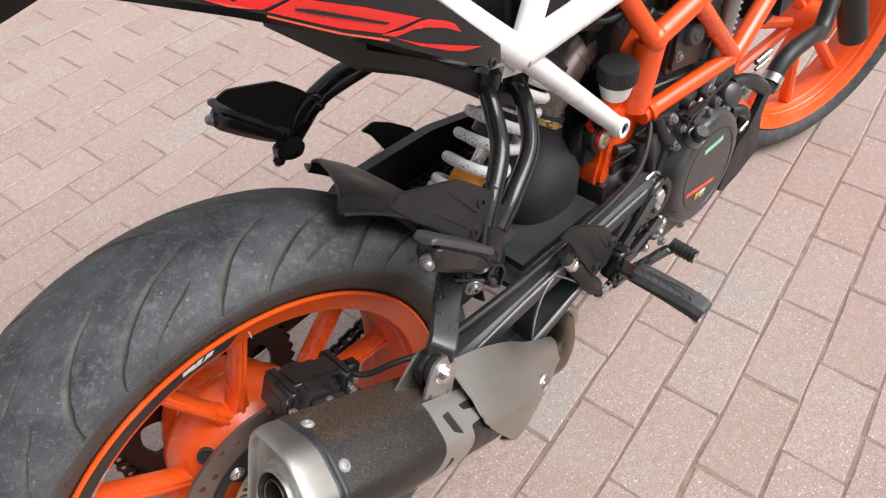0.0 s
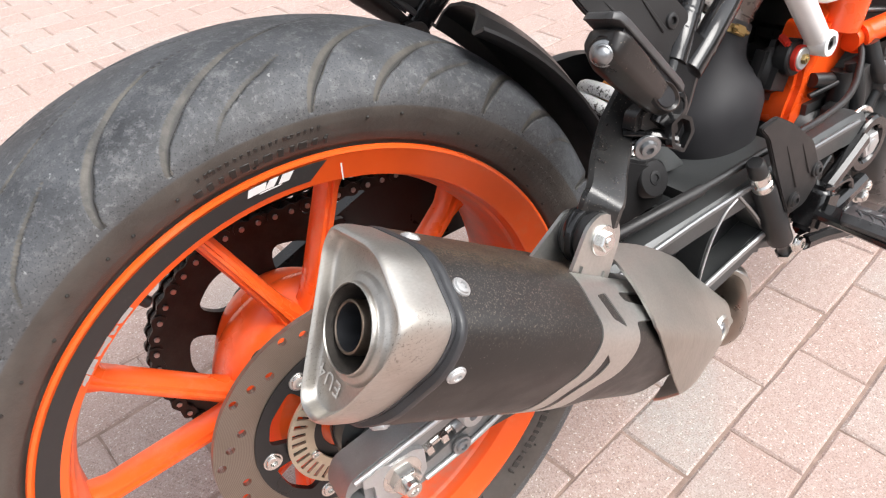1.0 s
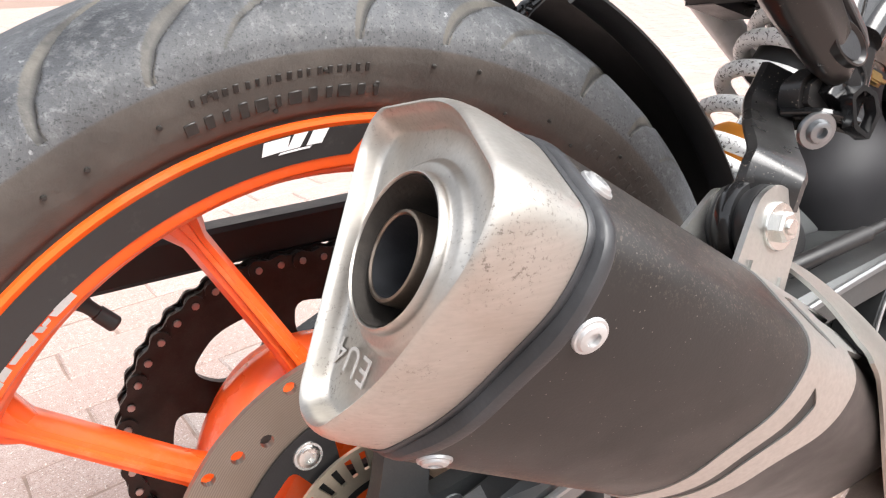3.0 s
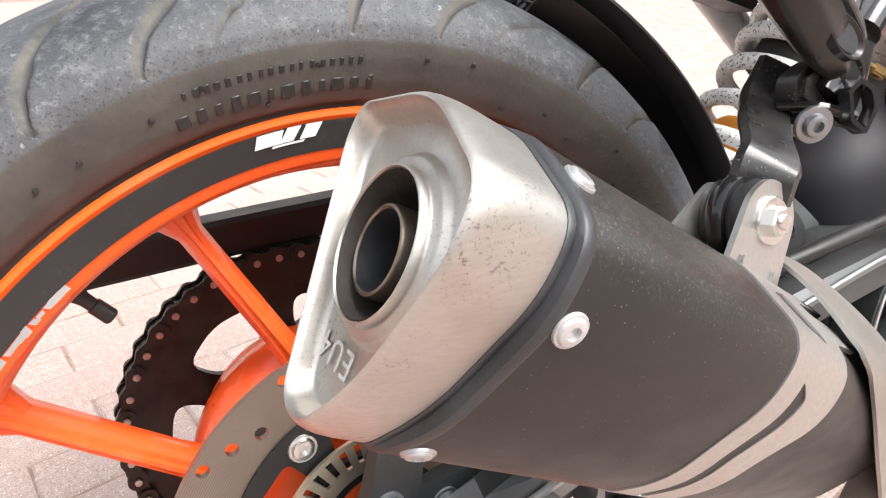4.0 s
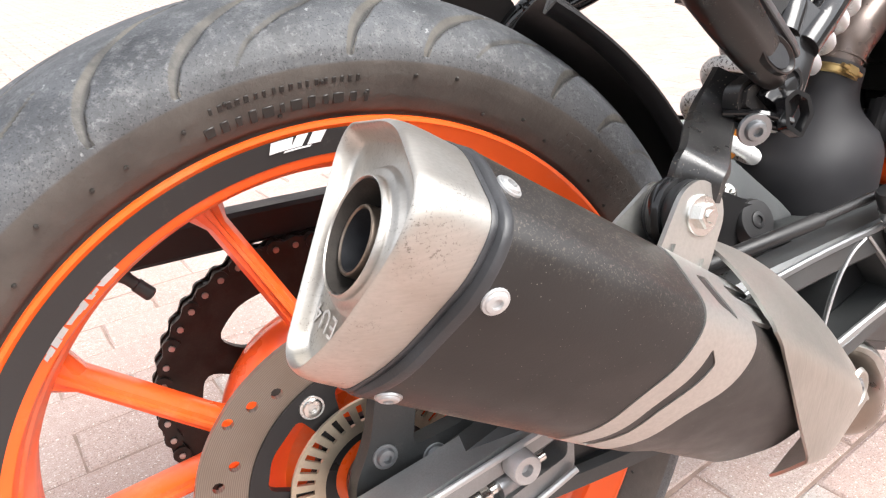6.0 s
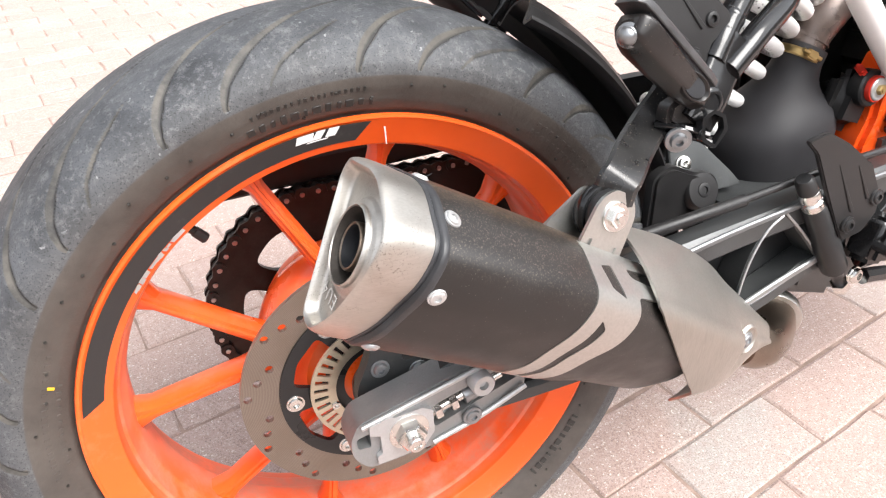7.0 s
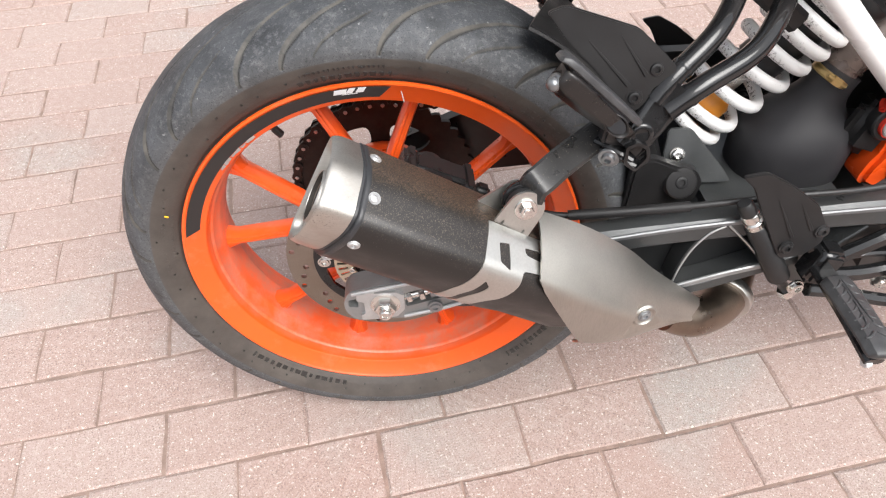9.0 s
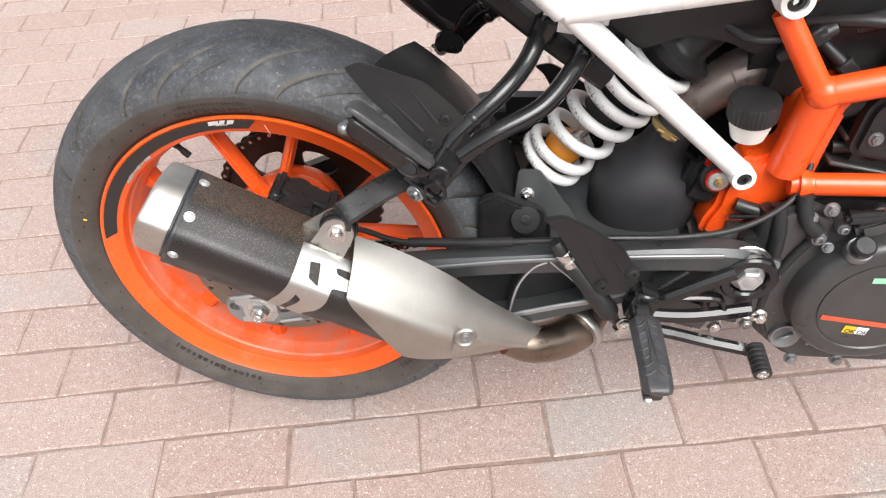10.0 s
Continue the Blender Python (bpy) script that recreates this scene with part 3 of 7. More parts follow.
RIM_HALF = [(0.2225, -0.046), (0.2240, -0.0565), (0.2302, -0.0575), (0.2312, -0.0605), (0.2304, -0.0628), (0.2282, -0.0630), (0.2268, -0.0614), (0.2080, -0.0545),
            (0.2060, -0.0530), (0.2045, -0.0490), (0.2035, -0.0420), (0.2015, -0.0400), (0.2008, -0.0380), (0.1998, -0.0260), (0.1975, -0.0220), (0.1962, -0.0180), (0.1960, 0.0)]
RIM_OUT = [(0.2065, 0.0), (0.2065, -0.030), (0.2120, -0.040)]
rim_profile = RIM_HALF + [(r, -y) for r, y in RIM_HALF[-2::-1]] + [(r, -y) for r, y in RIM_OUT[::-1]] + RIM_OUT[1:]
lathe(rim_bm, rim_profile, 160, turned(), closed_profile=True)
rear_wheel = part("rear_wheel", rim_bm, RIM_ORANGE, BIKE, "orange cast alloy wheel with ten spokes", 32)
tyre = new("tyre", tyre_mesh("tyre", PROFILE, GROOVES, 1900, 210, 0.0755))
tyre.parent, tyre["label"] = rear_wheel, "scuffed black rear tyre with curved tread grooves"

hub_bm = bmesh.new()
lathe(hub_bm, [(0.018, -0.062), (0.034, -0.062), (0.036, -0.050), (0.058, -0.047), (0.064, -0.040), (0.068, -0.028), (0.078, -0.016), (0.084, 0.0), (0.085, 0.03),
               (0.083, 0.042), (0.076, 0.05), (0.05, 0.055), (0.018, 0.06)], 96, turned())
hub = part("hub", hub_bm, ORANGE, rear_wheel, "orange bell-shaped wheel hub", 40)
# shallow dark discs on the hub, the shade of its holes painted in
for k in range(5):
    bm = bmesh.new()
    c = polar(0.0755, 93 + 72 * k + 36, -0.0188)
    n = polar(1, 93 + 72 * k + 36) * 0.62 + V(0, -0.78, 0)
    lathe(bm, [(0.0092, -0.004), (0.009, 0.0012), (0.0078, 0.0018), (0.0068, 0.0012), (0.0064, -0.0004), (0, -0.0006)], 20, axes(c + n.normalized() * 0.0028, n))
    part("hub_recess", bm, TUBE_DARK, rear_wheel)

for k in range(5):
    for side in (-1, 1):
        centre = 93 + 72 * k
        bm = bmesh.new()
        rings = []
        for f in np.linspace(0, 1, 9):
            r = 0.07 + f * 0.1285
            a = centre + side * math.degrees(math.asin((0.0066 + 0.404 * (r - 0.07)) / r))
            p = polar(r, a, -0.004 + 0.003 * f)
            nxt = p + polar(1, centre + side * 23.9) * 0.01
            along = (nxt - p)
            along.y = 0
            along.normalize()
            across = V(-along.z, 0, along.x)
            w = 0.0078 - 0.0008 * f + 0.0075 * (max(0, f - 0.86) / 0.14) ** 2 + 0.007 * max(0, 0.16 - f) / 0.16
            d = 0.0145 - 0.001 * f
            shape = [(-1, -0.25), (-0.62, -0.78), (-0.24, -0.8), (-0.16, -1.0), (0.16, -1.0), (0.24, -0.8), (0.62, -0.78), (1, -0.25), (0.9, 0.7), (0.5, 1), (-0.5, 1), (-0.9, 0.7)]
            rings.append([p + across * (x * w) + V(0, y * d, 0) for x, y in shape])
        bridge(bm, rings)
        part("spoke", bm, ORANGE, rear_wheel)


def arc_band(bm, r0, y0, r1, y1, a0, a1, lift, slant=0.0, seg=48, slant_end=None):
    """A thin sticker on the cone between two circles about the axle."""
    n = V(0, -(r0 - r1), 0).normalized()
    rows = []
    for i in range(seg + 1):
        a = a0 + (a1 - a0) * i / seg
        rows.append((polar(r0, a, y0 - lift), polar(r1, a + slant + ((slant if slant_end is None else slant_end) - slant) * i / seg, y1 - lift)))
    bridge(bm, rows, close=False, caps=False)
    return bm


bm = bmesh.new()
arc_band(bm, 0.2262, -0.0612, 0.2118, -0.0559, 84.3, 168.0, 0.0009, 3.0, 80, -2.8)
part("rim_decal", bm, DECAL_BLACK, rear_wheel, "matt black rim sticker")
on_cone = lambda r: -0.0559 - (r - 0.2118) * 0.368
for a0, a1, sl, hi, lo in ((90.3, 92.3, 1.0, 0.2262, 0.2196), (92.9, 94.6, 1.2, 0.2262, 0.2196), (95.1, 98.3, 0.6, 0.2258, 0.2196), (92.6, 96.6, 0.3, 0.2192, 0.2182)):
    bm = bmesh.new()
    arc_band(bm, hi, on_cone(hi), lo, on_cone(lo), a0, a1, 0.0016, sl, 8)
    part("decal_mark", bm, DECAL_WHITE, rear_wheel)
# the lip's inner edge, scraped to bare alloy
rng = random.Random(21)
a0 = 124.6
while a0 < 139.8:
    w = rng.uniform(0.8, 1.9)
    bm = bmesh.new()
    hi, lo = 0.2116 + rng.uniform(-0.0004, 0.0007), 0.2086 + rng.uniform(-0.0006, 0.0008)
    arc_band(bm, hi, on_cone(hi), lo, on_cone(lo), a0, a0 + w, 0.0012, rng.uniform(-0.4, 0.4), 5)
    part("scraped_patch", bm, ALLOY_PALE, rear_wheel)
    a0 += w + (0.0 if rng.random() < 0.6 else rng.uniform(0.1, 0.35))
bm = bmesh.new()
arc_band(bm, 0.2215, -0.0612, 0.2060, -0.0548, 81.6, 81.9, 0.0006, -1.2, 3)
part("rim_scratch", bm, DECAL_WHITE, rear_wheel)

# raised sidewall lettering, moulded too small and worn to read: plain bars
rng = random.Random(4)


def wall_frame(rad, a):
    y = -float(np.interp(rad, [p[0] for p in HALF], [-p[1] for p in HALF]))
    return axes(polar(rad, a, y), polar(-0.45, a) + V(0, -0.9, 0), polar(1, a + 90))


for centre_a, span, count, rad, hgt in ((94.8, 22, 12, 0.2425, 0.0085), (95, 19, 18, 0.2525, 0.0042), (166, 26, 18, 0.249, 0.0045), (168, 18, 12, 0.2405, 0.004), (236, 34, 15, 0.2425, 0.0085),
                                        (290, 16, 10, 0.245, 0.005), (40, 26, 18, 0.245, 0.0042), (43, 20, 12, 0.252, 0.004), (318, 20, 10, 0.2425, 0.0085)):
    for i in range(count):
        a = centre_a - span / 2 + span * (i + 0.5) / count + rng.uniform(-0.1, 0.1)
        w = radians(span / count) * rad * rng.uniform(0.45, 0.78)
        m = wall_frame(rad, a)
        h = hgt * rng.uniform(0.82, 1)
        bm = bmesh.new()
        if hgt > 0.006:
            # heavy bars, letter-sized
            block(bm, (w * (1.15 if i % 3 else 0.7), h * (1.0 if i % 4 == 0 else 0.8), 0.0010), m, 0.0004, 1)
        else:
            block(bm, (w * 0.7, h, 0.0007), m, 0.0002, 1)
        part("raised_mark", bm, TYRE_MARK if hgt > 0.006 or centre_a == 95 else TYRE, tyre)
for k in range(60):
    a, rad = k * 6 + rng.uniform(-1, 1), 0.2365 + 0.019 * rng.random()
    bm = bmesh.new()
    lathe(bm, [(0.0013, -0.0005), (0.0011, 0.0012), (0, 0.0016)], 8, wall_frame(rad, a))
    part("vent_nub", bm, TYRE_MARK, tyre)
bm = bmesh.new()
block(bm, (0.0045, 0.0022, 0.0010), axes(polar(0.2455, 159.6, -0.0702), V(0, -1, 0), polar(1, 159.6)), 0.0003, 1)
part("yellow_tyre_mark", bm, DECAL_YELLOW, rear_wheel)

bm = bmesh.new()
m = axes(polar(0.1955, 128.6, 0.006), polar(-1, 128.6)) @ Matrix.Diagonal((0.8, 0.8, 0.68, 1.0))
lathe(bm, [(0, -0.004), (0.0065, -0.004), (0.0062, 0.006), (0.0048, 0.012), (0.0046, 0.02), (0.0056, 0.0205), (0.0058, 0.036), (0.0048, 0.0375), (0, 0.038)], 16, m)
part("valve_stem", bm, RUBBER_HOSE, rear_wheel, "black rubber valve with a cap")

# ---- rear brake ----
DISC_Y = -0.058
bm = bmesh.new()
holes = []
for k in range(12):
    for j, rad in enumerate((0.0955, 0.1025, 0.1095)):
        holes.append(circle(0.0036, 10, *[rad * f(radians(k * 30 + j * 8 + 5)) for f in (math.cos, math.sin)]))
plate(bm, circle(0.1155, 120), [circle(0.0835, 90)] + holes, turned(DISC_Y - 0.004), 0.0042)
brake_disc = part("brake_disc", bm, ROTOR, BIKE, "drilled brown-grey steel brake disc", 40)
bm = bmesh.new()
holes = []
for k in range(6):
    a = radians(k * 60 + 30)
    holes.append(rounded([(rad * math.cos(a + da), rad * math.sin(a + da)) for rad, da in ((0.05, -0.36), (0.0735, -0.38), (0.0755, 0.0), (0.0735, 0.3), (0.048, 0.40))], 0.006))
plate(bm, circle(0.0845, 90), [circle(0.03, 40)] + holes, turned(DISC_Y - 0.0055), 0.005)
part("disc_carrier", bm, BLACK_SATIN, brake_disc, "black disc carrier with open windows")
for k in range(6):
    bolt(brake_disc, polar(0.0725, k * 60 + 60, DISC_Y - 0.0055), (0, -1, 0), 0.0064, 0.003, "round", CHROME, 0.008)
bm = bmesh.new()
slots = []
for k in range(40):
    a = radians(k * 9)
    slots.append([(rad * math.cos(a + s * d), rad * math.sin(a + s * d)) for rad, s, d in ((0.0455, -1, 0.032), (0.0572, -1, 0.034), (0.0572, 1, 0.034), (0.0455, 1, 0.032))])
plate(bm, circle(0.0602, 80), [circle(0.0385, 60)] + slots, turned(DISC_Y - 0.0105), 0.0022)
part("speed_sensor_ring", bm, ABS_STEEL, brake_disc, "pale slotted wheel-speed ring")
for k in range(3):
    bolt(brake_disc, polar(0.042, k * 120 + 75, DISC_Y - 0.0105), (0, -1, 0), 0.004, 0.002, "round")

bm = bmesh.new()
CX, CZ = V(0.9, 0, -0.42).normalized(), V(0.42, 0, 0.9).normalized()
CO = V(0.062, -0.074, 0.118)
for size, dx, dz, dy, r in (((0.085, 0.04, 0.03), 0, 0, 0, 0.009), ((0.046, 0.056, 0.034), -0.006, 0.002, -0.004, 0.008), ((0.016, 0.05, 0.038), 0.03, 0.002, 0, 0.005), ((0.016, 0.05, 0.038), -0.034, 0.001, 0, 0.005), ((0.02, 0.018, 0.02), 0.05, 0.004, 0.0, 0.005)):
    block(bm, size, axes(CO + CX * dx + CZ * dz + V(0, dy, 0), CZ, CX), r, 3)
lathe(bm, [(0, -0.03), (0.019, -0.03), (0.02, -0.026), (0.02, 0.02), (0, 0.02)], 28, axes(CO + CX * -0.012, V(0, 1, 0), CX))
block(bm, (0.06, 0.03, 0.008), axes(CO + CX * -0.002 + CZ * 0.017, CZ, CX), 0.0035, 3)
caliper = part("brake_caliper", bm, BLACK_SATIN, BIKE, "black rear brake caliper")
for p in (CO + CX * -0.036 + V(0, -0.024, 0), CO + CX * 0.004 + V(0, -0.031, 0), CO + CX * 0.034 + V(0, -0.024, 0)):
    bolt(caliper, p, (-0.1, -0.95, 0.2), 0.0055, 0.006, "hex")
bm = bmesh.new()
tube(bm, [(0.1, -0.078, 0.105), (0.115, -0.095, 0.102), (0.141, -0.11, 0.108), (0.193, -0.128, 0.107), (0.3, -0.142, 0.122), (0.4, -0.148, 0.134), (0.48, -0.144, 0.134), (0.535, -0.136, 0.137), (0.578, -0.12, 0.146), (0.61, -0.1, 0.165), (0.625, -0.07, 0.2)], 0.0034, 10, 8)
brake_hose = part("brake_hose", bm, RUBBER_HOSE, BIKE, "black brake hose clipped along the swingarm")
bm = bmesh.new()
tube(bm, [(0.193, -0.128, 0.107), (0.25, -0.136, 0.115), (0.31, -0.143, 0.123)], 0.0054, 12, 6)
part("hose_sleeve", bm, BLACK_PLASTIC, brake_hose)

# ---- sprocket and chain on the far side ----
SPROCKET_Y = 0.096
bm = bmesh.new()
TEETH = 45
outline = []
for k in range(TEETH * 4):
    a = 2 * math.pi * k / (TEETH * 4)
    outline.append(((0.1150 if k % 4 == 0 else 0.1190 if k % 4 in (1, 3) else 0.1215) * math.cos(a), (0.1150 if k % 4 == 0 else 0.1190 if k % 4 in (1, 3) else 0.1215) * math.sin(a)))
wins = []
for k in range(6):
    a = radians(k * 60 + 1.7)
    wins.append(rounded([(rad * math.cos(a + da), rad * math.sin(a + da)) for rad, da in ((0.058, -0.34), (0.087, -0.36), (0.0905, 0.0), (0.087, 0.36), (0.058, 0.34))], 0.012))
plate(bm, outline, [circle(0.03, 40)] + wins, turned(SPROCKET_Y - 0.003), 0.006)
sprocket = part("rear_sprocket", bm, DARK_STEEL, BIKE, "dark steel rear sprocket with open windows")
bm = bmesh.new()
lathe(bm, [(0.02, 0.055), (0.07, 0.056), (0.072, 0.07), (0.062, 0.092), (0.02, 0.093)], 60, turned())
part("sprocket_carrier", bm, ORANGE, sprocket, "orange sprocket carrier")


def link_mesh(outer):
    bm = bmesh.new()
    gap = 0.0078 if outer else 0.0055
    shape = []
    for k in range(9):
        a = -math.pi / 2 + math.pi * k / 8
        shape.append((0.008 + 0.0068 * math.cos(a), 0.0068 * math.sin(a)))
    shape += [(0, 0.0045)] + [(-x, -y) for x, y in shape] + [(0, -0.0045)]
    for s in (-1, 1):
        plate(bm, shape, [], Matrix.Translation((0, 0, s * gap - 0.0011)), 0.0022)
    for x in (-0.008, 0.008):
        lathe(bm, [(0, -0.0105), (0.0024, -0.0105), (0.0026, -0.01), (0.0026, 0.01), (0.0024, 0.0105), (0, 0.0105)], 10, Matrix.Translation((x, 0, 0)))
        lathe(bm, [(0.0048, -0.0055), (0.0048, 0.0055)], 12, Matrix.Translation((x, 0, 0)))
    return finish(bm, "link", DARK_STEEL)


links = (link_mesh(True), link_mesh(False))
chain_bm = bmesh.new()
FRONT_SPROCKET, FRONT_R, REAR_R = V(0.605, 0, 0.055), 0.038, 0.1174
path = []
tilt = math.degrees(math.atan2(FRONT_SPROCKET.z, FRONT_SPROCKET.x))
dev = math.degrees(math.asin((REAR_R - FRONT_R) / FRONT_SPROCKET.length))
for k in range(60):
    path.append(polar(REAR_R, tilt + 90 - dev + (180 + 2 * dev) * k / 59))
for k in range(30):
    path.append(FRONT_SPROCKET + polar(FRONT_R, tilt + 270 + dev + (180 - 2 * dev) * k / 29))
path.append(path[0])
run = [0.0]
for a, b in zip(path, path[1:]):
    run.append(run[-1] + (b - a).length)
count = 2 * int(run[-1] / 0.015875 / 2 + 0.5)


def on_chain(d):
    d %= run[-1]
    return V(*[float(np.interp(d, run, [p[i] for p in path])) for i in range(3)])


tube(chain_bm, [(0.58, SPROCKET_Y, 0.055), (0.605, SPROCKET_Y, 0.055), (0.63, SPROCKET_Y, 0.055)], 0.012, 10, 2)
chain = part("drive_chain", chain_bm, DARK_STEEL, BIKE, "oily dark drive chain")
for k in range(count):
    a, b = on_chain(run[-1] * k / count), on_chain(run[-1] * (k + 1) / count)
    c = (a + b) / 2
    c.y = SPROCKET_Y
    ob = new("chain_link", links[k % 2])
    ob.parent = chain
    ob.matrix_local = axes(c, (0, 1, 0), b - a)
bm = bmesh.new()
lathe(bm, [(0.0027, -0.0002), (0.0024, 0.0007), (0, 0.0010)], 8)
pin_mesh = finish(bm, "chain_pin", CHAIN_PIN)
for k in range(count):
    a = on_chain(run[-1] * k / count)
    ob = new("chain_pin", pin_mesh)
    ob.parent = chain
    ob.matrix_local = axes((a.x, SPROCKET_Y - 0.0105, a.z), (0, -1, 0))
bm = bmesh.new()
bar(bm, [(-0.135, 0.115, 0.134), (-0.07, 0.115, 0.1345), (0.0, 0.115, 0.135), (0.06, 0.115, 0.135), (0.18, 0.112, 0.137), (0.3, 0.11, 0.135)], rect(0.03, 0.0275, 0.12), (0, 0, 1), 5)
part("chain_guard", bm, BLACK_PLASTIC, BIKE, "black plastic chain guard")

# ---- silencer ----
MO = V(-0.042, -0.205, 0.208)
MA = MUFFLER_AXIS
MS = (V(0, -1, 0) - MA * V(0, -1, 0).dot(MA)).normalized()
MU = MS.cross(MA).normalized()
MU = MU if MU.z > 0 else -MU


def muf(a, s, u):
    return MO + MA * a + MS * s + MU * u


SECTION = rounded([(-0.037, 0.042), (0.010, 0.049), (0.0478, 0.0285), (0.0468, 0.004), (0.026, -0.036), (0.004, -0.0545), (-0.017, -0.0525), (-0.0405, 0.031)],
                  [0.014, 0.014, 0.013, 0.022, 0.022, 0.014, 0.012, 0.014], 6)
CAP_SECTION = rounded([(-0.037, 0.042), (0.007, 0.0485), (0.0445, 0.0285), (0.0440, 0.008), (0.0245, -0.031), (0.003, -0.0535), (-0.015, -0.0525), (-0.0395, 0.031)],
                      [0.014, 0.014, 0.012, 0.02, 0.022, 0.014, 0.012, 0.014], 6)


def closed_curve(points, n):
    """n places at even steps of length along a smooth closed 2D line."""
    p = [Vector((*q, 0)) for q in points]
    out = p + p[:1]
    d = [0.0]
    for a, b in zip(out, out[1:]):
        d.append(d[-1] + (b - a).length)
    at = np.linspace(0, d[-1], n, endpoint=False)
    return [(float(np.interp(t, d, [q.x for q in out])), float(np.interp(t, d, [q.y for q in out]))) for t in at]


NS = 144
SEC = closed_curve(SECTION, NS)
MID = V(0.003, -0.002)


def ring_at(a, k, shift=(0.0, 0.0)):
    """The section scaled by k about its middle, at a along the axis."""
    return [muf(a, MID[0] + (x - MID[0]) * k + shift[0], MID[1] + (y - MID[1]) * k + shift[1]) for x, y in SEC]


CAP = closed_curve(CAP_SECTION, NS)
BORE = V(0.0034, 0.0031)
FLOOR = [MID + (Vector(q) - MID) * 0.825 for q in CAP]


def face_slope(s, u, k):
    """The cap's mouth leans outward and up."""
    return -k * (0.075 * (s - BORE.x) + 0.052 * (u - BORE.y))


def cap_ring(a, k, lean):
    out = []
    for q in CAP:
        w = MID + (Vector(q) - MID) * k
        out.append(muf(a + face_slope(w.x, w.y, lean), w.x, w.y))
    return out


def collar_ring(a, r):
    """A circle round the bore, held inside the floor of the cap."""
    out = []
    for q in FLOOR:
        d = Vector(q) - BORE
        w = BORE + d.normalized() * min(r, d.length * (0.9 + 0.1 * (r - 0.0205) / 0.0075))
        out.append(muf(a + face_slope(w.x, w.y, 1.2), w.x, w.y))
    return out


bm = bmesh.new()
bridge(bm, [ring_at(0.0255, 1.0), ring_at(0.0275, 1.015), ring_at(0.186, 1.015), ring_at(0.21, 0.94), ring_at(0.27, 0.915), ring_at(0.292, 0.86, (-0.002, 0.003)), ring_at(0.312, 0.66, (-0.008, 0.012)), ring_at(0.345, 0.5, (-0.012, 0.014)), ring_at(0.38, 0.34, (-0.016, 0.014)), ring_at(0.42, 0.3, (-0.02, 0.016))])
muffler = part("muffler", bm, SLEEVE, BIKE, "dusty black silencer with a brushed metal end cap", 50)
bm = bmesh.new()
bridge(bm, [collar_ring(0.004, 0.0209), collar_ring(-0.0022, 0.0211), collar_ring(-0.0029, 0.0215), collar_ring(-0.0026, 0.0221), collar_ring(-0.0002, 0.0225), collar_ring(0.0008, 0.0230),
            collar_ring(0.0012, 0.0252), collar_ring(0.0018, 0.0262), collar_ring(0.0034, 0.0272), collar_ring(0.0040, 0.0280),
            cap_ring(0.0040, 0.8335, 1), cap_ring(0.0034, 0.852, 1), cap_ring(0.0014, 0.8705, 1), cap_ring(-0.0014, 0.8905, 1), cap_ring(-0.0036, 0.9127, 1), cap_ring(-0.0042, 0.9319, 1), cap_ring(-0.0036, 0.9512, 1),
            cap_ring(-0.0020, 0.9689, 1), cap_ring(0.0004, 0.9837, 0.9), cap_ring(0.0038, 0.9941, 0.7), cap_ring(0.009, 1.0, 0.35), cap_ring(0.0215, 1.0, 0), cap_ring(0.0215, 0.96, 0)], True, False)
cap = part("end_cap", bm, CAP_METAL, muffler, "brushed grey metal end cap with soot specks", 60)
bm = bmesh.new()
bridge(bm, [cap_ring(0.0205, 0.97, 0), cap_ring(0.0205, 1.008, 0), cap_ring(0.0212, 1.016, 0), cap_ring(0.0226, 1.018, 0), cap_ring(0.0230, 1.012, 0), ring_at(0.0238, 1.004), ring_at(0.0246, 1.014), ring_at(0.0268, 1.02), ring_at(0.0277, 1.016), ring_at(0.0277, 1.0)], True, False)
part("seam_band", bm, SEAM, muffler, "dusty grey seam band")
bm = bmesh.new()
MT = axes(muf(0.0, BORE.x, BORE.y), -MA - MS * 0.09 - MU * 0.062, MS)
lathe(bm, [(0.0119, -0.055), (0.0119, 0.0026), (0.0124, 0.0032), (0.0132, 0.0030), (0.0136, 0.0022), (0.0136, -0.03)], 48, Matrix.Translation(MA * 0.0048 + MS * -0.0042 - MU * 0.0015) @ MT)
outlet = part("outlet_pipe", bm, PIPE_STEEL, muffler, "inner exhaust outlet")
bm = bmesh.new()
lathe(bm, [(0.0, -0.05), (0.0115, -0.05), (0.0117, -0.0), (0.0118, 0.0024)], 40, Matrix.Translation(MA * 0.0048 + MS * -0.0042 - MU * 0.0015) @ MT)
part("pipe_inside", bm, SOOT_AND_SHADE, outlet, "blue-black sooty inside")
bm = bmesh.new()
lathe(bm, [(0.0, -0.04), (0.0204, -0.04), (0.0206, 0.0), (0.02075, 0.0022)], 48, MT)
part("outlet_bore", bm, TUBE_DARK, muffler, "sooty bore")
txt = bpy.data.curves.new("stamped_text", "FONT")
txt.body, txt.size, txt.extrude, txt.space_character = "EU4", 0.0118, 0.0001, 1.2
stamp = new("stamped_text", txt)
stamp.data.materials.append(STAMP)
stamp.parent = muffler
stamp["label"] = "pale EU4 stamp"
stamp.matrix_local = axes(muf(0.0034 + face_slope(0.0065, -0.0268, 1), 0.0065, -0.0268), -MA - MS * 0.075 - MU * 0.052, -MS)


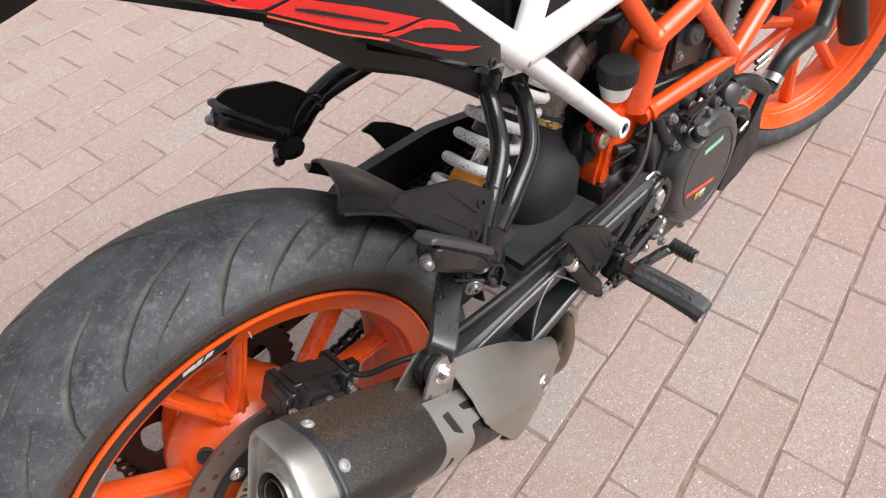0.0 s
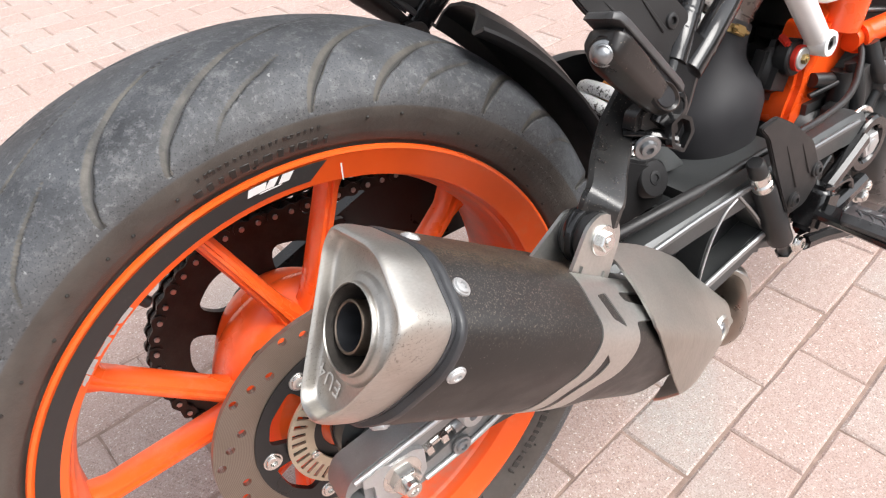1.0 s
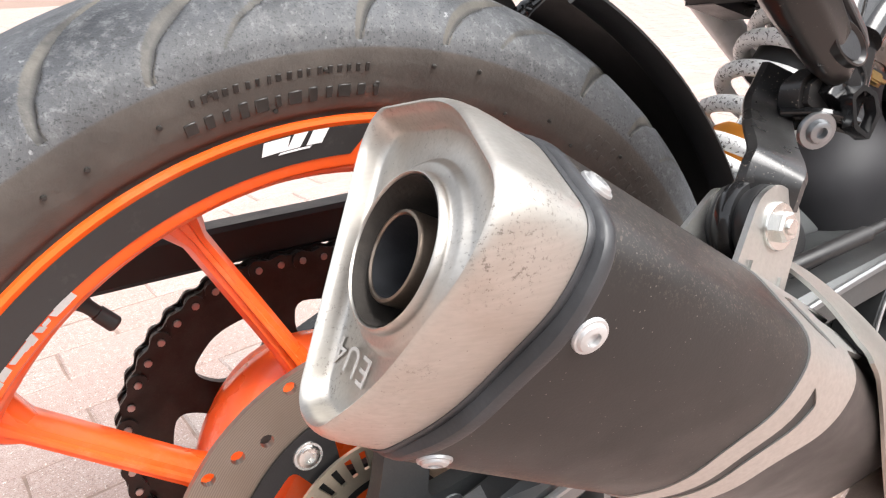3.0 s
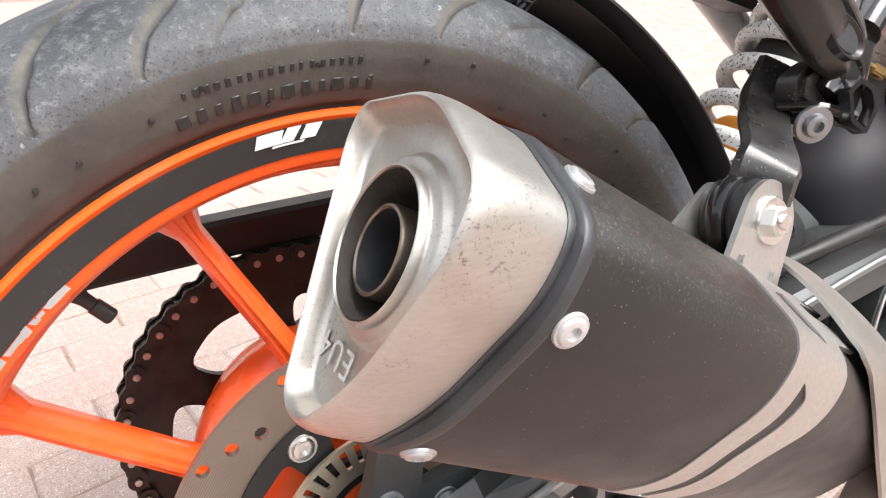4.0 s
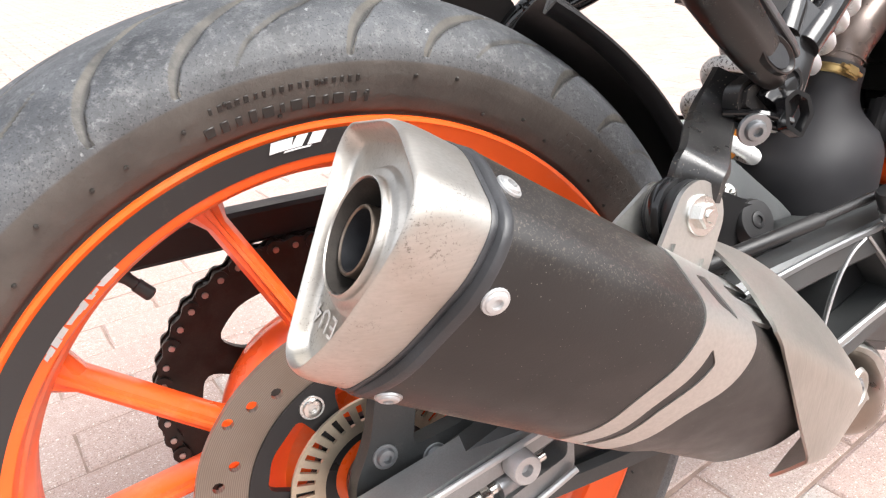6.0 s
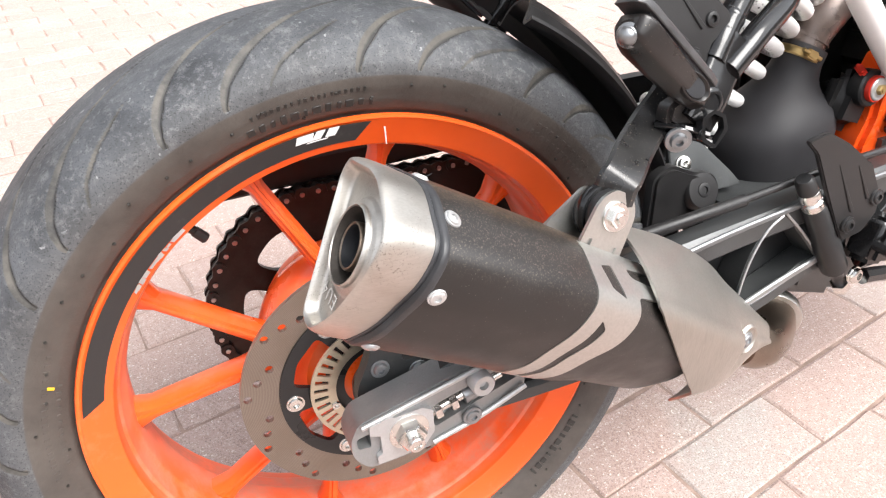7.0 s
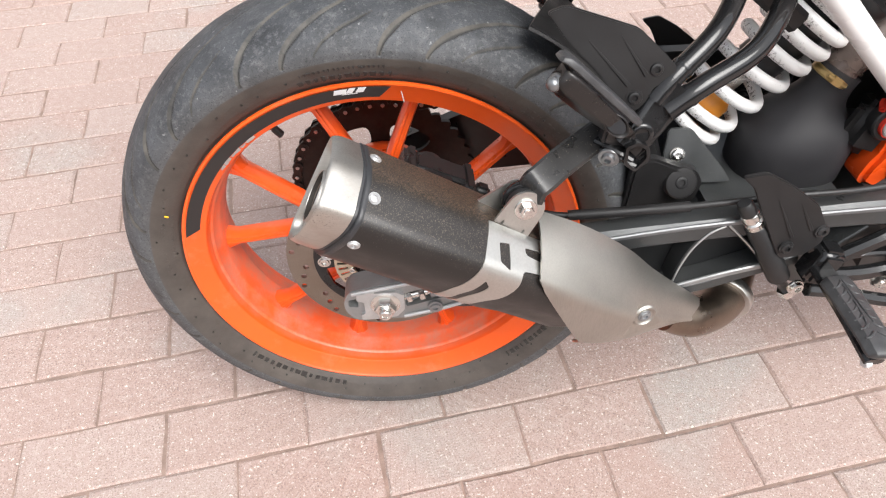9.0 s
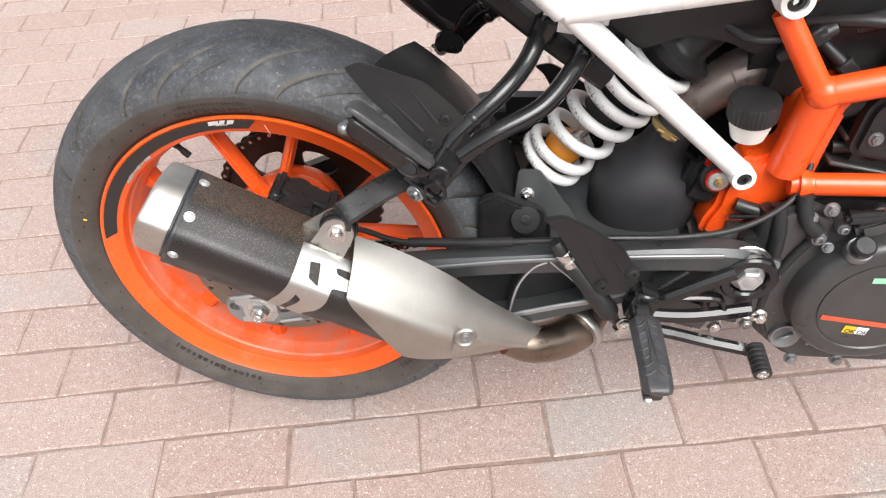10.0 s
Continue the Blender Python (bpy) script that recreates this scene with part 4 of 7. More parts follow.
def on_sleeve(s, u, k=1.02):
    """The place on the sleeve's outline nearest to (s, u), and its outward way."""
    i = min(range(NS), key=lambda j: (SEC[j][0] - s) ** 2 + (SEC[j][1] - u) ** 2)
    p, q = Vector(SEC[i - 1]), Vector(SEC[(i + 1) % NS])
    d = (q - p).normalized()
    n = V(d.y, -d.x)
    c = Vector(SEC[i])
    if n.dot(c - MID) < 0:
        n = -n
    c = MID + (c - MID) * k
    return c, n


for s, u in ((-0.0172, 0.0452), (0.0272, 0.0392), (0.0436, 0.0034), (0.0138, -0.0463), (-0.035, 0.01)):
    c, n = on_sleeve(s, u, 1.012)
    bolt(muffler, muf(0.0328, c.x, c.y), MS * n.x + MU * n.y, 0.0045, 0.0022, "round", ALLOY_PALE, 0.0053)


STEP = sum((Vector(SEC[i]) - Vector(SEC[i - 1])).length for i in range(NS)) / NS


def strap_shape(bm, outline, holes, k=1.03, thick=0.0022):
    """A flat strip with slots, bent round the sleeve: x counts steps of the outline, y runs along the axis."""
    edges = []
    for loop in [outline] + holes:
        vs = [bm.verts.new((x * STEP, y, 0)) for x, y in loop]
        edges += [bm.edges.new((vs[i], vs[(i + 1) % len(vs)])) for i in range(len(vs))]
    bmesh.ops.triangle_fill(bm, use_beauty=True, use_dissolve=False, edges=edges)
    for i in range(24, 95):
        bmesh.ops.bisect_plane(bm, geom=bm.verts[:] + bm.edges[:] + bm.faces[:], plane_co=(i * STEP, 0, 0), plane_no=(1, 0, 0), dist=1e-6)
    for v in bm.verts:
        i = v.co.x / STEP
        n = int(math.floor(i + 1e-6))
        p, q = Vector(SEC[n % NS]), Vector(SEC[(n + 1) % NS])
        c = MID + (p.lerp(q, max(0.0, i - n)) - MID) * k
        v.co = muf(v.co.y, c.x, c.y)
    bmesh.ops.recalc_face_normals(bm, faces=bm.faces)
    bmesh.ops.solidify(bm, geom=bm.faces[:], thickness=thick)
    return bm


def in_steps(loop, r):
    return [(x / STEP, y) for x, y in rounded([(x * STEP, y) for x, y in loop], r, 4)]


bm = bmesh.new()
edge = in_steps([(24, 0.140), (45, 0.141), (62, 0.136), (92, 0.136), (92, 0.170), (69, 0.172), (56, 0.180), (48, 0.183), (40.5, 0.181), (39, 0.206), (34.5, 0.206), (33.4, 0.182), (30.4, 0.179), (29.6, 0.206), (24, 0.206)],
                [0.001, 0.012, 0.012, 0.001, 0.001, 0.012, 0.012, 0.012, 0.004, 0.001, 0.001, 0.003, 0.003, 0.001, 0.001])
strap_shape(bm, edge, [in_steps([(32.2, 0.1525), (31.2, 0.163), (42.3, 0.168), (40.0, 0.1565)], 0.0016), in_steps([(50.2, 0.152), (53.0, 0.1595), (69, 0.1555), (88, 0.155), (88, 0.1485), (68, 0.149)], 0.0018)])
strap = part("muffler_strap", bm, STRAP_METAL, muffler, "satin stainless clamp strap with slots", 40)
MOUNT = V(0.1352, -0.2025, 0.178)
bm = bmesh.new()
mdir = V(0.05, -0.95, 0.12).normalized()
mm = axes(MOUNT + mdir * -0.006, mdir, (1, 0, 0))
tab = rounded([(-0.019, -0.040), (0.019, -0.040), (0.0175, -0.012), (0.0165, 0.006), (0.008, 0.0165), (-0.008, 0.0165), (-0.0165, 0.006)], 0.008)
plate(bm, tab, [circle(0.006, 16)], mm @ pose(0, 0, 0, 0, 0, -33), 0.0028)
part("strap_tab", bm, STRAP_METAL, muffler, "bent mounting tab")
for dx in (-0.011, 0.011):
    bm = bmesh.new()
    block(bm, (0.003, 0.018, 0.003), mm @ pose(0, 0, 0, 0, 0, -33) @ pose(dx, -0.026, 0.0028), 0.0018, 2)
    part("pressed_rib", bm, STRAP_METAL, muffler)
bm = bmesh.new()
plate(bm, rounded([(-0.042, -0.028), (0.02, -0.03), (0.014, 0.012), (-0.012, 0.014)], 0.006), [], axes(MOUNT + mdir * -0.028, mdir, (1, 0, 0)) @ pose(0, 0, 0, 0, 0, -25), 0.0028)
part("strap_tab", bm, STRAP_METAL, muffler)
bm = bmesh.new()
lathe(bm, [(0, -0.026), (0.0165, -0.026), (0.0175, -0.023), (0.0155, -0.018), (0.0155, -0.014), (0.0175, -0.010), (0.0168, -0.0065), (0, -0.0065)], 32, axes(MOUNT, mdir))
part("rubber_bush", bm, RUBBER_HOSE, muffler, "black rubber mounting bush")
bolt(muffler, MOUNT - mdir * 0.0024, mdir, 0.0066, 0.005, "hex", CHROME, 0.0102)

# heat shield: a shell over the outer side, from the strap down to the pipe
AT = [0.180, 0.24, 0.30, 0.345, 0.39, 0.43, 0.445]
TOP = [(-0.012, 0.064), (-0.012, 0.069), (-0.012, 0.065), (-0.014, 0.054), (-0.018, 0.045), (-0.024, 0.037), (-0.025, 0.034)]
CREST = [(0.048, 0.036), (0.048, 0.033), (0.043, 0.029), (0.034, 0.026), (0.017, 0.024), (0.003, 0.022), (-0.001, 0.021)]
LOW = [(0.0455, -0.022), (0.0450, -0.022), (0.0420, -0.0215), (0.0300, -0.014), (0.011, -0.001), (-0.006, 0.010), (-0.009, 0.011)]
UNDER = [(0.022, -0.050), (0.022, -0.050), (0.022, -0.046), (0.008, -0.030), (-0.006, -0.010), (-0.014, 0.003), (-0.015, 0.005)]
PAD_BOLT, PAD_WAY = V(0.2609, -0.2137, 0.042), V(0.2, -0.94, 0.05).normalized()


def guide(table, a):
    """A smooth line through the stations of a table."""
    i = max(0, min(len(AT) - 2, sum(1 for q in AT if q <= a) - 1))
    span = AT[i + 1] - AT[i]
    u = (a - AT[i]) / span

    def slope(k):
        lo, hi = max(0, k - 1), min(len(AT) - 1, k + 1)
        return (V(*table[hi]) - V(*table[lo])) / (AT[hi] - AT[lo])
    p, q = V(*table[i]), V(*table[i + 1])
    w = p * (2 * u ** 3 - 3 * u * u + 1) + slope(i) * (span * (u ** 3 - 2 * u * u + u)) + q * (3 * u * u - 2 * u ** 3) + slope(i + 1) * (span * (u ** 3 - u * u))
    return V(w.x, w.y, 0)


def corner(a, b, c, k, u):
    """A place on the rounded corner at b of the line a, b, c."""
    p, q = b.lerp(a, k), b.lerp(c, k)
    return p * (1 - u) ** 2 + b * 2 * u * (1 - u) + q * u * u


def shield_place(f, a):
    """A place on the shield: from its top edge over the rounded crest, down the flat flank and under."""
    t, c, b, e = guide(TOP, a), guide(CREST, a), guide(LOW, a), guide(UNDER, a)
    if f < 0.40:
        w = t.lerp(c.lerp(t, 0.16), f / 0.40) + V(0.4, 0.8, 0) * 0.0035 * math.sin(math.pi * f / 0.40)
    elif f < 0.50:
        w = corner(t, c, b, 0.16, (f - 0.40) / 0.10)
    elif f < 0.82:
        w = c.lerp(b, 0.16).lerp(b.lerp(c, 0.1), (f - 0.50) / 0.32)
    elif f < 0.90:
        w = corner(c, b, e, 0.1, (f - 0.82) / 0.08)
    else:
        w = b.lerp(e, 0.1).lerp(e, (f - 0.90) / 0.10)
    return w


bm = bmesh.new()
rows = []
for j in range(61):
    f = j / 60
    start = 0.186 + 0.012 * min(1, f / 0.45) + 0.09 * min(1.0, max(0.0, (f - 0.45) / 0.4)) + 0.02 * max(0.0, f - 0.85) / 0.15
    row = []
    for r in range(81):
        a = start + (0.445 - start) * r / 80
        w = shield_place(f, a)
        p = muf(a, w.x, w.y)
        # a flat pad pressed in round the screw
        over = (p - PAD_BOLT).dot(PAD_WAY) + 0.0034
        k = min(1.0, max(0.0, (a - 0.314 - (0.0558 - w.y) * 0.40) / 0.0045))
        if over > 0:
            p = p - PAD_WAY * (over * k * k * (3 - 2 * k))
        row.append(bm.verts.new(p))
    rows.append(row)
for p, q in zip(rows, rows[1:]):
    for r in range(80):
        bm.faces.new((p[r], q[r], q[r + 1], p[r + 1]))
bmesh.ops.recalc_face_normals(bm, faces=bm.faces)
bmesh.ops.solidify(bm, geom=bm.faces[:], thickness=0.0018)
shield = part("heat_shield", bm, SHIELD_METAL, muffler, "brushed stainless heat shield", 24)
bm = bmesh.new()
lathe(bm, [(0.0, 0.0003), (0.0078, 0.0003), (0.0092, 0.001), (0.0105, 0.0022), (0.0118, 0.0022), (0.0135, 0.0)], 36, axes(PAD_BOLT - PAD_WAY * 0.0031, PAD_WAY))
part("bolt_dimple", bm, SHIELD_METAL, muffler)
bolt(muffler, PAD_BOLT - PAD_WAY * 0.0027, PAD_WAY, 0.0054, 0.0026, "round", GREY_LIGHT, 0.007)

bm = bmesh.new()
tube(bm, [muf(0.41, -0.014, 0.006), (0.336, -0.160, -0.023), (0.37, -0.141, -0.034), (0.396, -0.118, -0.037), (0.414, -0.09, -0.03), (0.44, -0.05, -0.02), (0.47, 0.0, -0.02)], [0.019, 0.0235, 0.0255, 0.0265, 0.0255, 0.024, 0.023], 24, 8)
exhaust_pipe = part("exhaust_pipe", bm, PIPE_STEEL, BIKE, "browned steel exhaust pipe bend")
bm = bmesh.new()
mp = axes((0.397, -0.117, -0.037), (0.62, 0.78, 0.1))
lathe(bm, [(0.0225, -0.008), (0.031, -0.008), (0.0325, -0.006), (0.0325, 0.003), (0.031, 0.005), (0.0225, 0.005)], 36, mp)
part("pipe_clamp", bm, STRAP_METAL, exhaust_pipe, "bright steel pipe clamp")

# ---- swingarm ----
bm = bmesh.new()
bar(bm, [(0.03, -0.112, 0.012), (0.12, -0.122, 0.052), (0.24, -0.136, 0.084), (0.4, -0.138, 0.099), (0.53, -0.136, 0.103), (0.567, -0.132, 0.088)], lambda f: rect(0.03, 0.026 + 0.012 * abs(2 * f - 1), 0.22), (0, 0, 1), 5)
swingarm = part("swingarm", bm, GREY_CAST, BIKE, "dark grey cast lattice swingarm")
bm = bmesh.new()
bar(bm, [(0.03, -0.112, -0.012), (0.15, -0.122, -0.008), (0.305, -0.136, 0.006), (0.4, -0.138, 0.037), (0.44, -0.136, 0.048)], rect(0.03, 0.019, 0.22), (0, 0, 1), 5)
part("lower_beam", bm, GREY_CAST, swingarm)
for a, b in (((0.47, 0.06), (0.5, 0.09)), ((0.2, 0.0), (0.25, 0.08))):
    bm = bmesh.new()
    bar(bm, [(a[0], -0.138, a[1]), (b[0], -0.138, b[1])], rect(0.026, 0.004, 0.25), (1, 0, 0))
    part("web", bm, GREY_CAST, swingarm)
for pts in ([(0.3085, -0.1395, 0.022), (0.3125, -0.1395, 0.048), (0.3205, -0.1395, 0.074), (0.3335, -0.1395, 0.094), (0.348, -0.1395, 0.103)], [(0.351, -0.1395, 0.104), (0.3784, -0.1395, 0.0762), (0.4013, -0.1395, 0.0494)]):
    bm = bmesh.new()
    bar(bm, pts, rect(0.0045, 0.027, 0.3), (0, 1, 0), 6)
    part("web", bm, GREY_CAST, swingarm)
    # thin pale strip on the web's edge, a highlight put in as colour
    bm = bmesh.new()
    bar(bm, [(x - 0.0004, -0.1536, z + 0.0006) for x, y, z in pts], rect(0.0022, 0.002, 0.3), (0, 1, 0), 6)
    part("highlight_strip", bm, ALLOY_PALE, swingarm, "pale strip painting the highlight on a casting edge")
# back of the pocket, coloured darker than the beams to paint in its shade
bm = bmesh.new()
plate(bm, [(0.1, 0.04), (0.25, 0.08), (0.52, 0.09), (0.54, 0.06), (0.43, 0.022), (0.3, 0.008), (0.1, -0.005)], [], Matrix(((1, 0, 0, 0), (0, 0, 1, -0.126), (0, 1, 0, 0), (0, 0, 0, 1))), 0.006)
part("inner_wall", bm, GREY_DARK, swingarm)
XZ = lambda y: Matrix(((1, 0, 0, 0), (0, 0, 1, y), (0, 1, 0, 0), (0, 0, 0, 1)))
bm = bmesh.new()
fork = rounded([(-0.046, 0.004), (-0.038, 0.020), (0.016, 0.031), (0.105, 0.052), (0.105, 0.0), (0.066, -0.016), (0.02, -0.027), (-0.034, -0.027), (-0.045, -0.012)], 0.007)
plate(bm, fork, [rounded([(0.022, -0.009), (0.1, 0.014), (0.1, 0.032), (0.022, 0.013)], 0.005), rounded([(-0.041, -0.004), (-0.041, 0.006), (-0.03, 0.008), (-0.03, -0.006)], 0.003)], XZ(-0.134), 0.028)
part("axle_fork", bm, FORK_GREY, swingarm, "cast grey fork end holding the axle", 30)
# pale strips on the fork end's edges, painted as highlights
bm = bmesh.new()
bar(bm, [(-0.036, -0.1355, 0.0165), (0.016, -0.1362, 0.0275), (0.104, -0.138, 0.0475)], rect(0.004, 0.0045, 0.3), (0, 0, 1), 4)
part("highlight_edge", bm, ALLOY_PALE, swingarm)
bm = bmesh.new()
bar(bm, [(0.02, -0.1355, -0.0225), (0.062, -0.136, -0.0125), (0.104, -0.1375, 0.0045)], rect(0.004, 0.0045, 0.3), (0, 0, 1), 4)
part("highlight_edge", bm, ALLOY_PALE, swingarm)
bm = bmesh.new()
plate(bm, rounded([(-0.031, 0.009), (-0.0305, 0.018), (-0.022, 0.019), (-0.02, 0.0205), (-0.012, 0.0205), (-0.01, 0.019), (0.012, 0.0195), (0.021, 0.014), (0.021, -0.008), (0.012, -0.019), (-0.004, -0.0215), (-0.0275, -0.0215), (-0.0275, -0.014), (-0.023, -0.012), (-0.023, 0.006)], 0.0015), [], XZ(-0.1385), 0.006, 0.001)
part("chain_adjuster", bm, ALLOY_PALE, swingarm, "pale alloy chain adjuster plate")
bolt(swingarm, (0, -0.1385, 0.001), (0, -1, 0), 0.0122, 0.0105, "hex", CHROME, 0.0165, "axle_nut")
bm = bmesh.new()
lathe(bm, [(0, 0.006), (0.003, 0.006), (0.0035, 0.0075), (0.0058, 0.0075), (0.0066, 0.0065), (0.0066, -0.002), (0, -0.002)], 24, axes((0, -0.149, 0.001), (0, -1, 0)))
part("axle_end", bm, CHROME, swingarm)
bm = bmesh.new()
tube(bm, [(0.018, -0.130, 0.0035), (0.085, -0.128, 0.018)], 0.0046, 12, 1)
part("adjuster_bolt", bm, CHROME, swingarm)
bm = bmesh.new()
tube(bm, [(0.05, -0.130, 0.0105), (0.07, -0.129, 0.0148)], 0.008, 16, 1)
part("adjuster_sleeve", bm, GREY_LIGHT, swingarm)
for x, z in ((0.027, 0.0055), (0.041, 0.0086)):
    bm = bmesh.new()
    lathe(bm, [(0, -0.0035), (0.0072, -0.0035), (0.0082, -0.0028), (0.0082, 0.0028), (0.0072, 0.0035), (0, 0.0035)], 6, axes((x, -0.130, z), (1, 0, 0.21)))
    part("lock_nut", bm, CHROME, swingarm)
bolt(swingarm, (0.055, -0.137, -0.0085), (0, -1, 0), 0.0062, 0.003, "round", GREY_LIGHT, 0.0085)
bm = bmesh.new()
lathe(bm, [(0, 0.004), (0.0035, 0.004), (0.004, 0.008), (0.0088, 0.0085), (0.0098, 0.007), (0.0098, -0.004), (0, -0.004)], 24, axes((0.062, -0.139, 0.027), (0, -1, 0.05)))
part("guide_button", bm, ALLOY_PALE, swingarm, "round alloy button")
# caliper bracket and axle spacer behind the fork end
bm = bmesh.new()
plate(bm, rounded([(-0.026, -0.024), (-0.028, 0.02), (-0.014, 0.046), (-0.004, 0.088), (0.03, 0.118), (0.1, 0.1), (0.115, 0.058), (0.07, 0.02), (0.035, -0.022)], 0.012), [rounded([(0.012, 0.035), (0.02, 0.075), (0.06, 0.075), (0.05, 0.04)], 0.008)], XZ(-0.098), 0.012)
part("caliper_bracket", bm, GREY_CAST, swingarm, "dark cast caliper bracket")
for x, z in ((-0.006, 0.036), (0.026, 0.024), (0.004, 0.084)):
    bolt(swingarm, (x, -0.0985, z), (0, -1, 0.05), 0.006, 0.004, "round", GREY_LIGHT, 0.008)
bm = bmesh.new()
lathe(bm, [(0.012, -0.066), (0.024, -0.066), (0.026, -0.075), (0.026, -0.086), (0.02, -0.09), (0.02, -0.106), (0.012, -0.106)], 36, Matrix(((1, 0, 0, 0), (0, 0, 1, 0), (0, 1, 0, 0), (0, 0, 0, 1))))
part("axle_spacer", bm, GREY_CAST, swingarm, "grey axle spacer")
bm = bmesh.new()
lathe(bm, [(0.018, -0.002), (0.0235, -0.002), (0.024, 0.0), (0.023, 0.0015), (0.018, 0.0015)], 40, axes((0.5605, -0.1405, 0.0925), (0, -1, 0)) @ Matrix.Diagonal((1.15, 1.15, 1.0, 1.0)))
part("pivot_washer", bm, CHROME, swingarm, "bright pivot washer")
bolt(swingarm, (0.565, -0.1475, 0.0815), (0, -1, 0), 0.0142, 0.009, "hex", ALLOY_PALE, 0.0175, "pivot_bolt")
bm = bmesh.new()
lathe(bm, [(0, -0.03), (0.0265, -0.03), (0.027, -0.003), (0.0255, 0), (0, 0)], 36, axes((0.567, -0.1425, 0.0785), (0, -1, 0)))
part("pivot_boss", bm, BLACK_SATIN, swingarm)
# paler strips along the beams: edge highlights laid on as colour
for pts, w in (([(0.2, -0.151, 0.087), (0.306, -0.153, 0.1035), (0.426, -0.1545, 0.1135), (0.53, -0.1535, 0.117)], 0.0035), ([(0.309, -0.1515, 0.016), (0.36, -0.1535, 0.0345), (0.41, -0.1535, 0.0475)], 0.0045), ([(0.1, -0.137, 0.046), (0.16, -0.143, 0.066), (0.2, -0.15, 0.084)], 0.003)):
    bm = bmesh.new()
    bar(bm, pts, rect(0.004, w * 1.6, 0.3), (0, 0, 1), 5)
    part("highlight_edge", bm, ARM_GREY if w != 0.0045 else FORK_GREY, swingarm, "paler strip painting an edge highlight")
# top web of the swingarm ahead of the wheel
bm = bmesh.new()
block(bm, (0.19, 0.24, 0.05), pose(0.43, 0.0, 0.058), 0.02, 3)
part("cross_member", bm, GREY_CAST, swingarm)
bm = bmesh.new()
plate(bm, rounded([(-0.03, -0.02), (-0.03, 0.025), (0.2, 0.12), (0.27, 0.155), (0.42, 0.155), (0.6, 0.12), (0.6, 0.03), (0.3, 0.0)], 0.012), [], Matrix(((1, 0, 0, 0), (0, 0, 1, 0.118), (0, 1, 0, 0), (0, 0, 0, 1))), 0.02, 0.003)
part("left_arm", bm, BLACK_SATIN, swingarm)
bm = bmesh.new()
plate(bm, rounded([(-0.018, -0.02), (-0.012, 0.026), (0.012, 0.026), (0.05, -0.02), (0.06, -0.035), (-0.02, -0.035)], 0.005), [], axes((0.329, -0.044, 0.12), (-0.1, -0.9, 0.35), (1, 0, 0)), 0.006, 0.001)
part("shock_lug", bm, GREY_CAST, swingarm)
bolt(swingarm, (0.327, -0.051, 0.120), (-0.1, -0.9, 0.35), 0.0068, 0.005, "round", CHROME, 0.0085)

# ---- mudguard behind the shock: a channel with flared side lips, its rear end cut on a slant ----
GUARD_SECTION = [(-0.0680, 0.3200), (-0.0660, 0.3188), (-0.0540, 0.3155), (-0.0515, 0.3165), (-0.0490, 0.3280), (-0.0350, 0.3345), (0.0, 0.3365), (0.0350, 0.3345), (0.0490, 0.3280), (0.0515, 0.3165), (0.0660, 0.3188)]
bm = bmesh.new()
rows = []
for k in range(25):
    f = k / 24
    rows.append([polar(r, 57.0 * (1 - f) + 5.0 * f - 70.0 * y * (1 - f), y) for y, r in GUARD_SECTION])
bridge(bm, rows, close=False, caps=False)
bmesh.ops.recalc_face_normals(bm, faces=bm.faces)
bmesh.ops.solidify(bm, geom=bm.faces[:], thickness=0.0028)
mudguard = part("mudguard", bm, BLACK_PLASTIC, BIKE, "black plastic inner mudguard over the tyre")
bm = bmesh.new()
slab(bm, [V(x, -0.066, z) for x, z in rounded([(0.268, 0.06), (0.272, 0.128), (0.292, 0.135), (0.318, 0.122), (0.342, 0.116), (0.352, 0.098), (0.346, 0.07)], 0.008)], V(0, -0.012, 0), 0.003)
part("mudguard_bracket", bm, BLACK_PLASTIC, mudguard, "black plastic mounting bracket")
bm = bmesh.new()
lathe(bm, [(0, -0.012), (0.018, -0.012), (0.018, 0.003), (0.0165, 0.0055), (0.012, 0.006), (0.0, 0.0055)], 28, axes((0.325, -0.078, 0.103), (0, -0.9, 0.4)))
part("rubber_boss", bm, BLACK_PLASTIC, mudguard)
bolt(mudguard, (0.325, -0.0815, 0.105), (0, -0.9, 0.4), 0.0075, 0.003, "round", BLACK_SATIN)
# ---- shock absorber ----
SH0, SH1 = V(0.3551, 0.0065, 0.1305), V(0.4882, -0.0159, 0.3008)
sd = (SH1 - SH0).normalized()
bm = bmesh.new()
ms = axes(SH0, sd, (0, -1, 0))
L = (SH1 - SH0).length
turns, seg = 8.3, 28
TURN_AT, RISE = [0, 0.6, 1.1, 1.5, 2, 3, 4, 5, 6, 7.2, 8.3], [0.0, 0.004, 0.01, 0.02, 0.036, 0.069, 0.101, 0.124, 0.145, 0.168, 0.184]
pts = []
for k in range(int(turns * seg) + 1):
    w = 2 * math.pi * k / seg + 2.4
    pts.append(ms @ V(0.0365 * math.cos(w), 0.0365 * math.sin(w), float(np.interp(k / seg, TURN_AT, RISE))))
tube(bm, pts, 0.0069, 12, 1)
shock = part("shock_absorber", bm, WHITE_SPRING, BIKE, "white coil spring shock absorber with dirt specks")
bm = bmesh.new()
lathe(bm, [(0, -0.03), (0.014, -0.03), (0.016, 0.0), (0.03, 0.002), (0.032, 0.006), (0.02, 0.008), (0.0065, 0.012), (0.0065, 0.088), (0.025, 0.088), (0.026, L + 0.02), (0, L + 0.02)], 32, ms)
part("damper", bm, BLACK_SATIN, shock, "black damper body with a steel rod")
bm = bmesh.new()
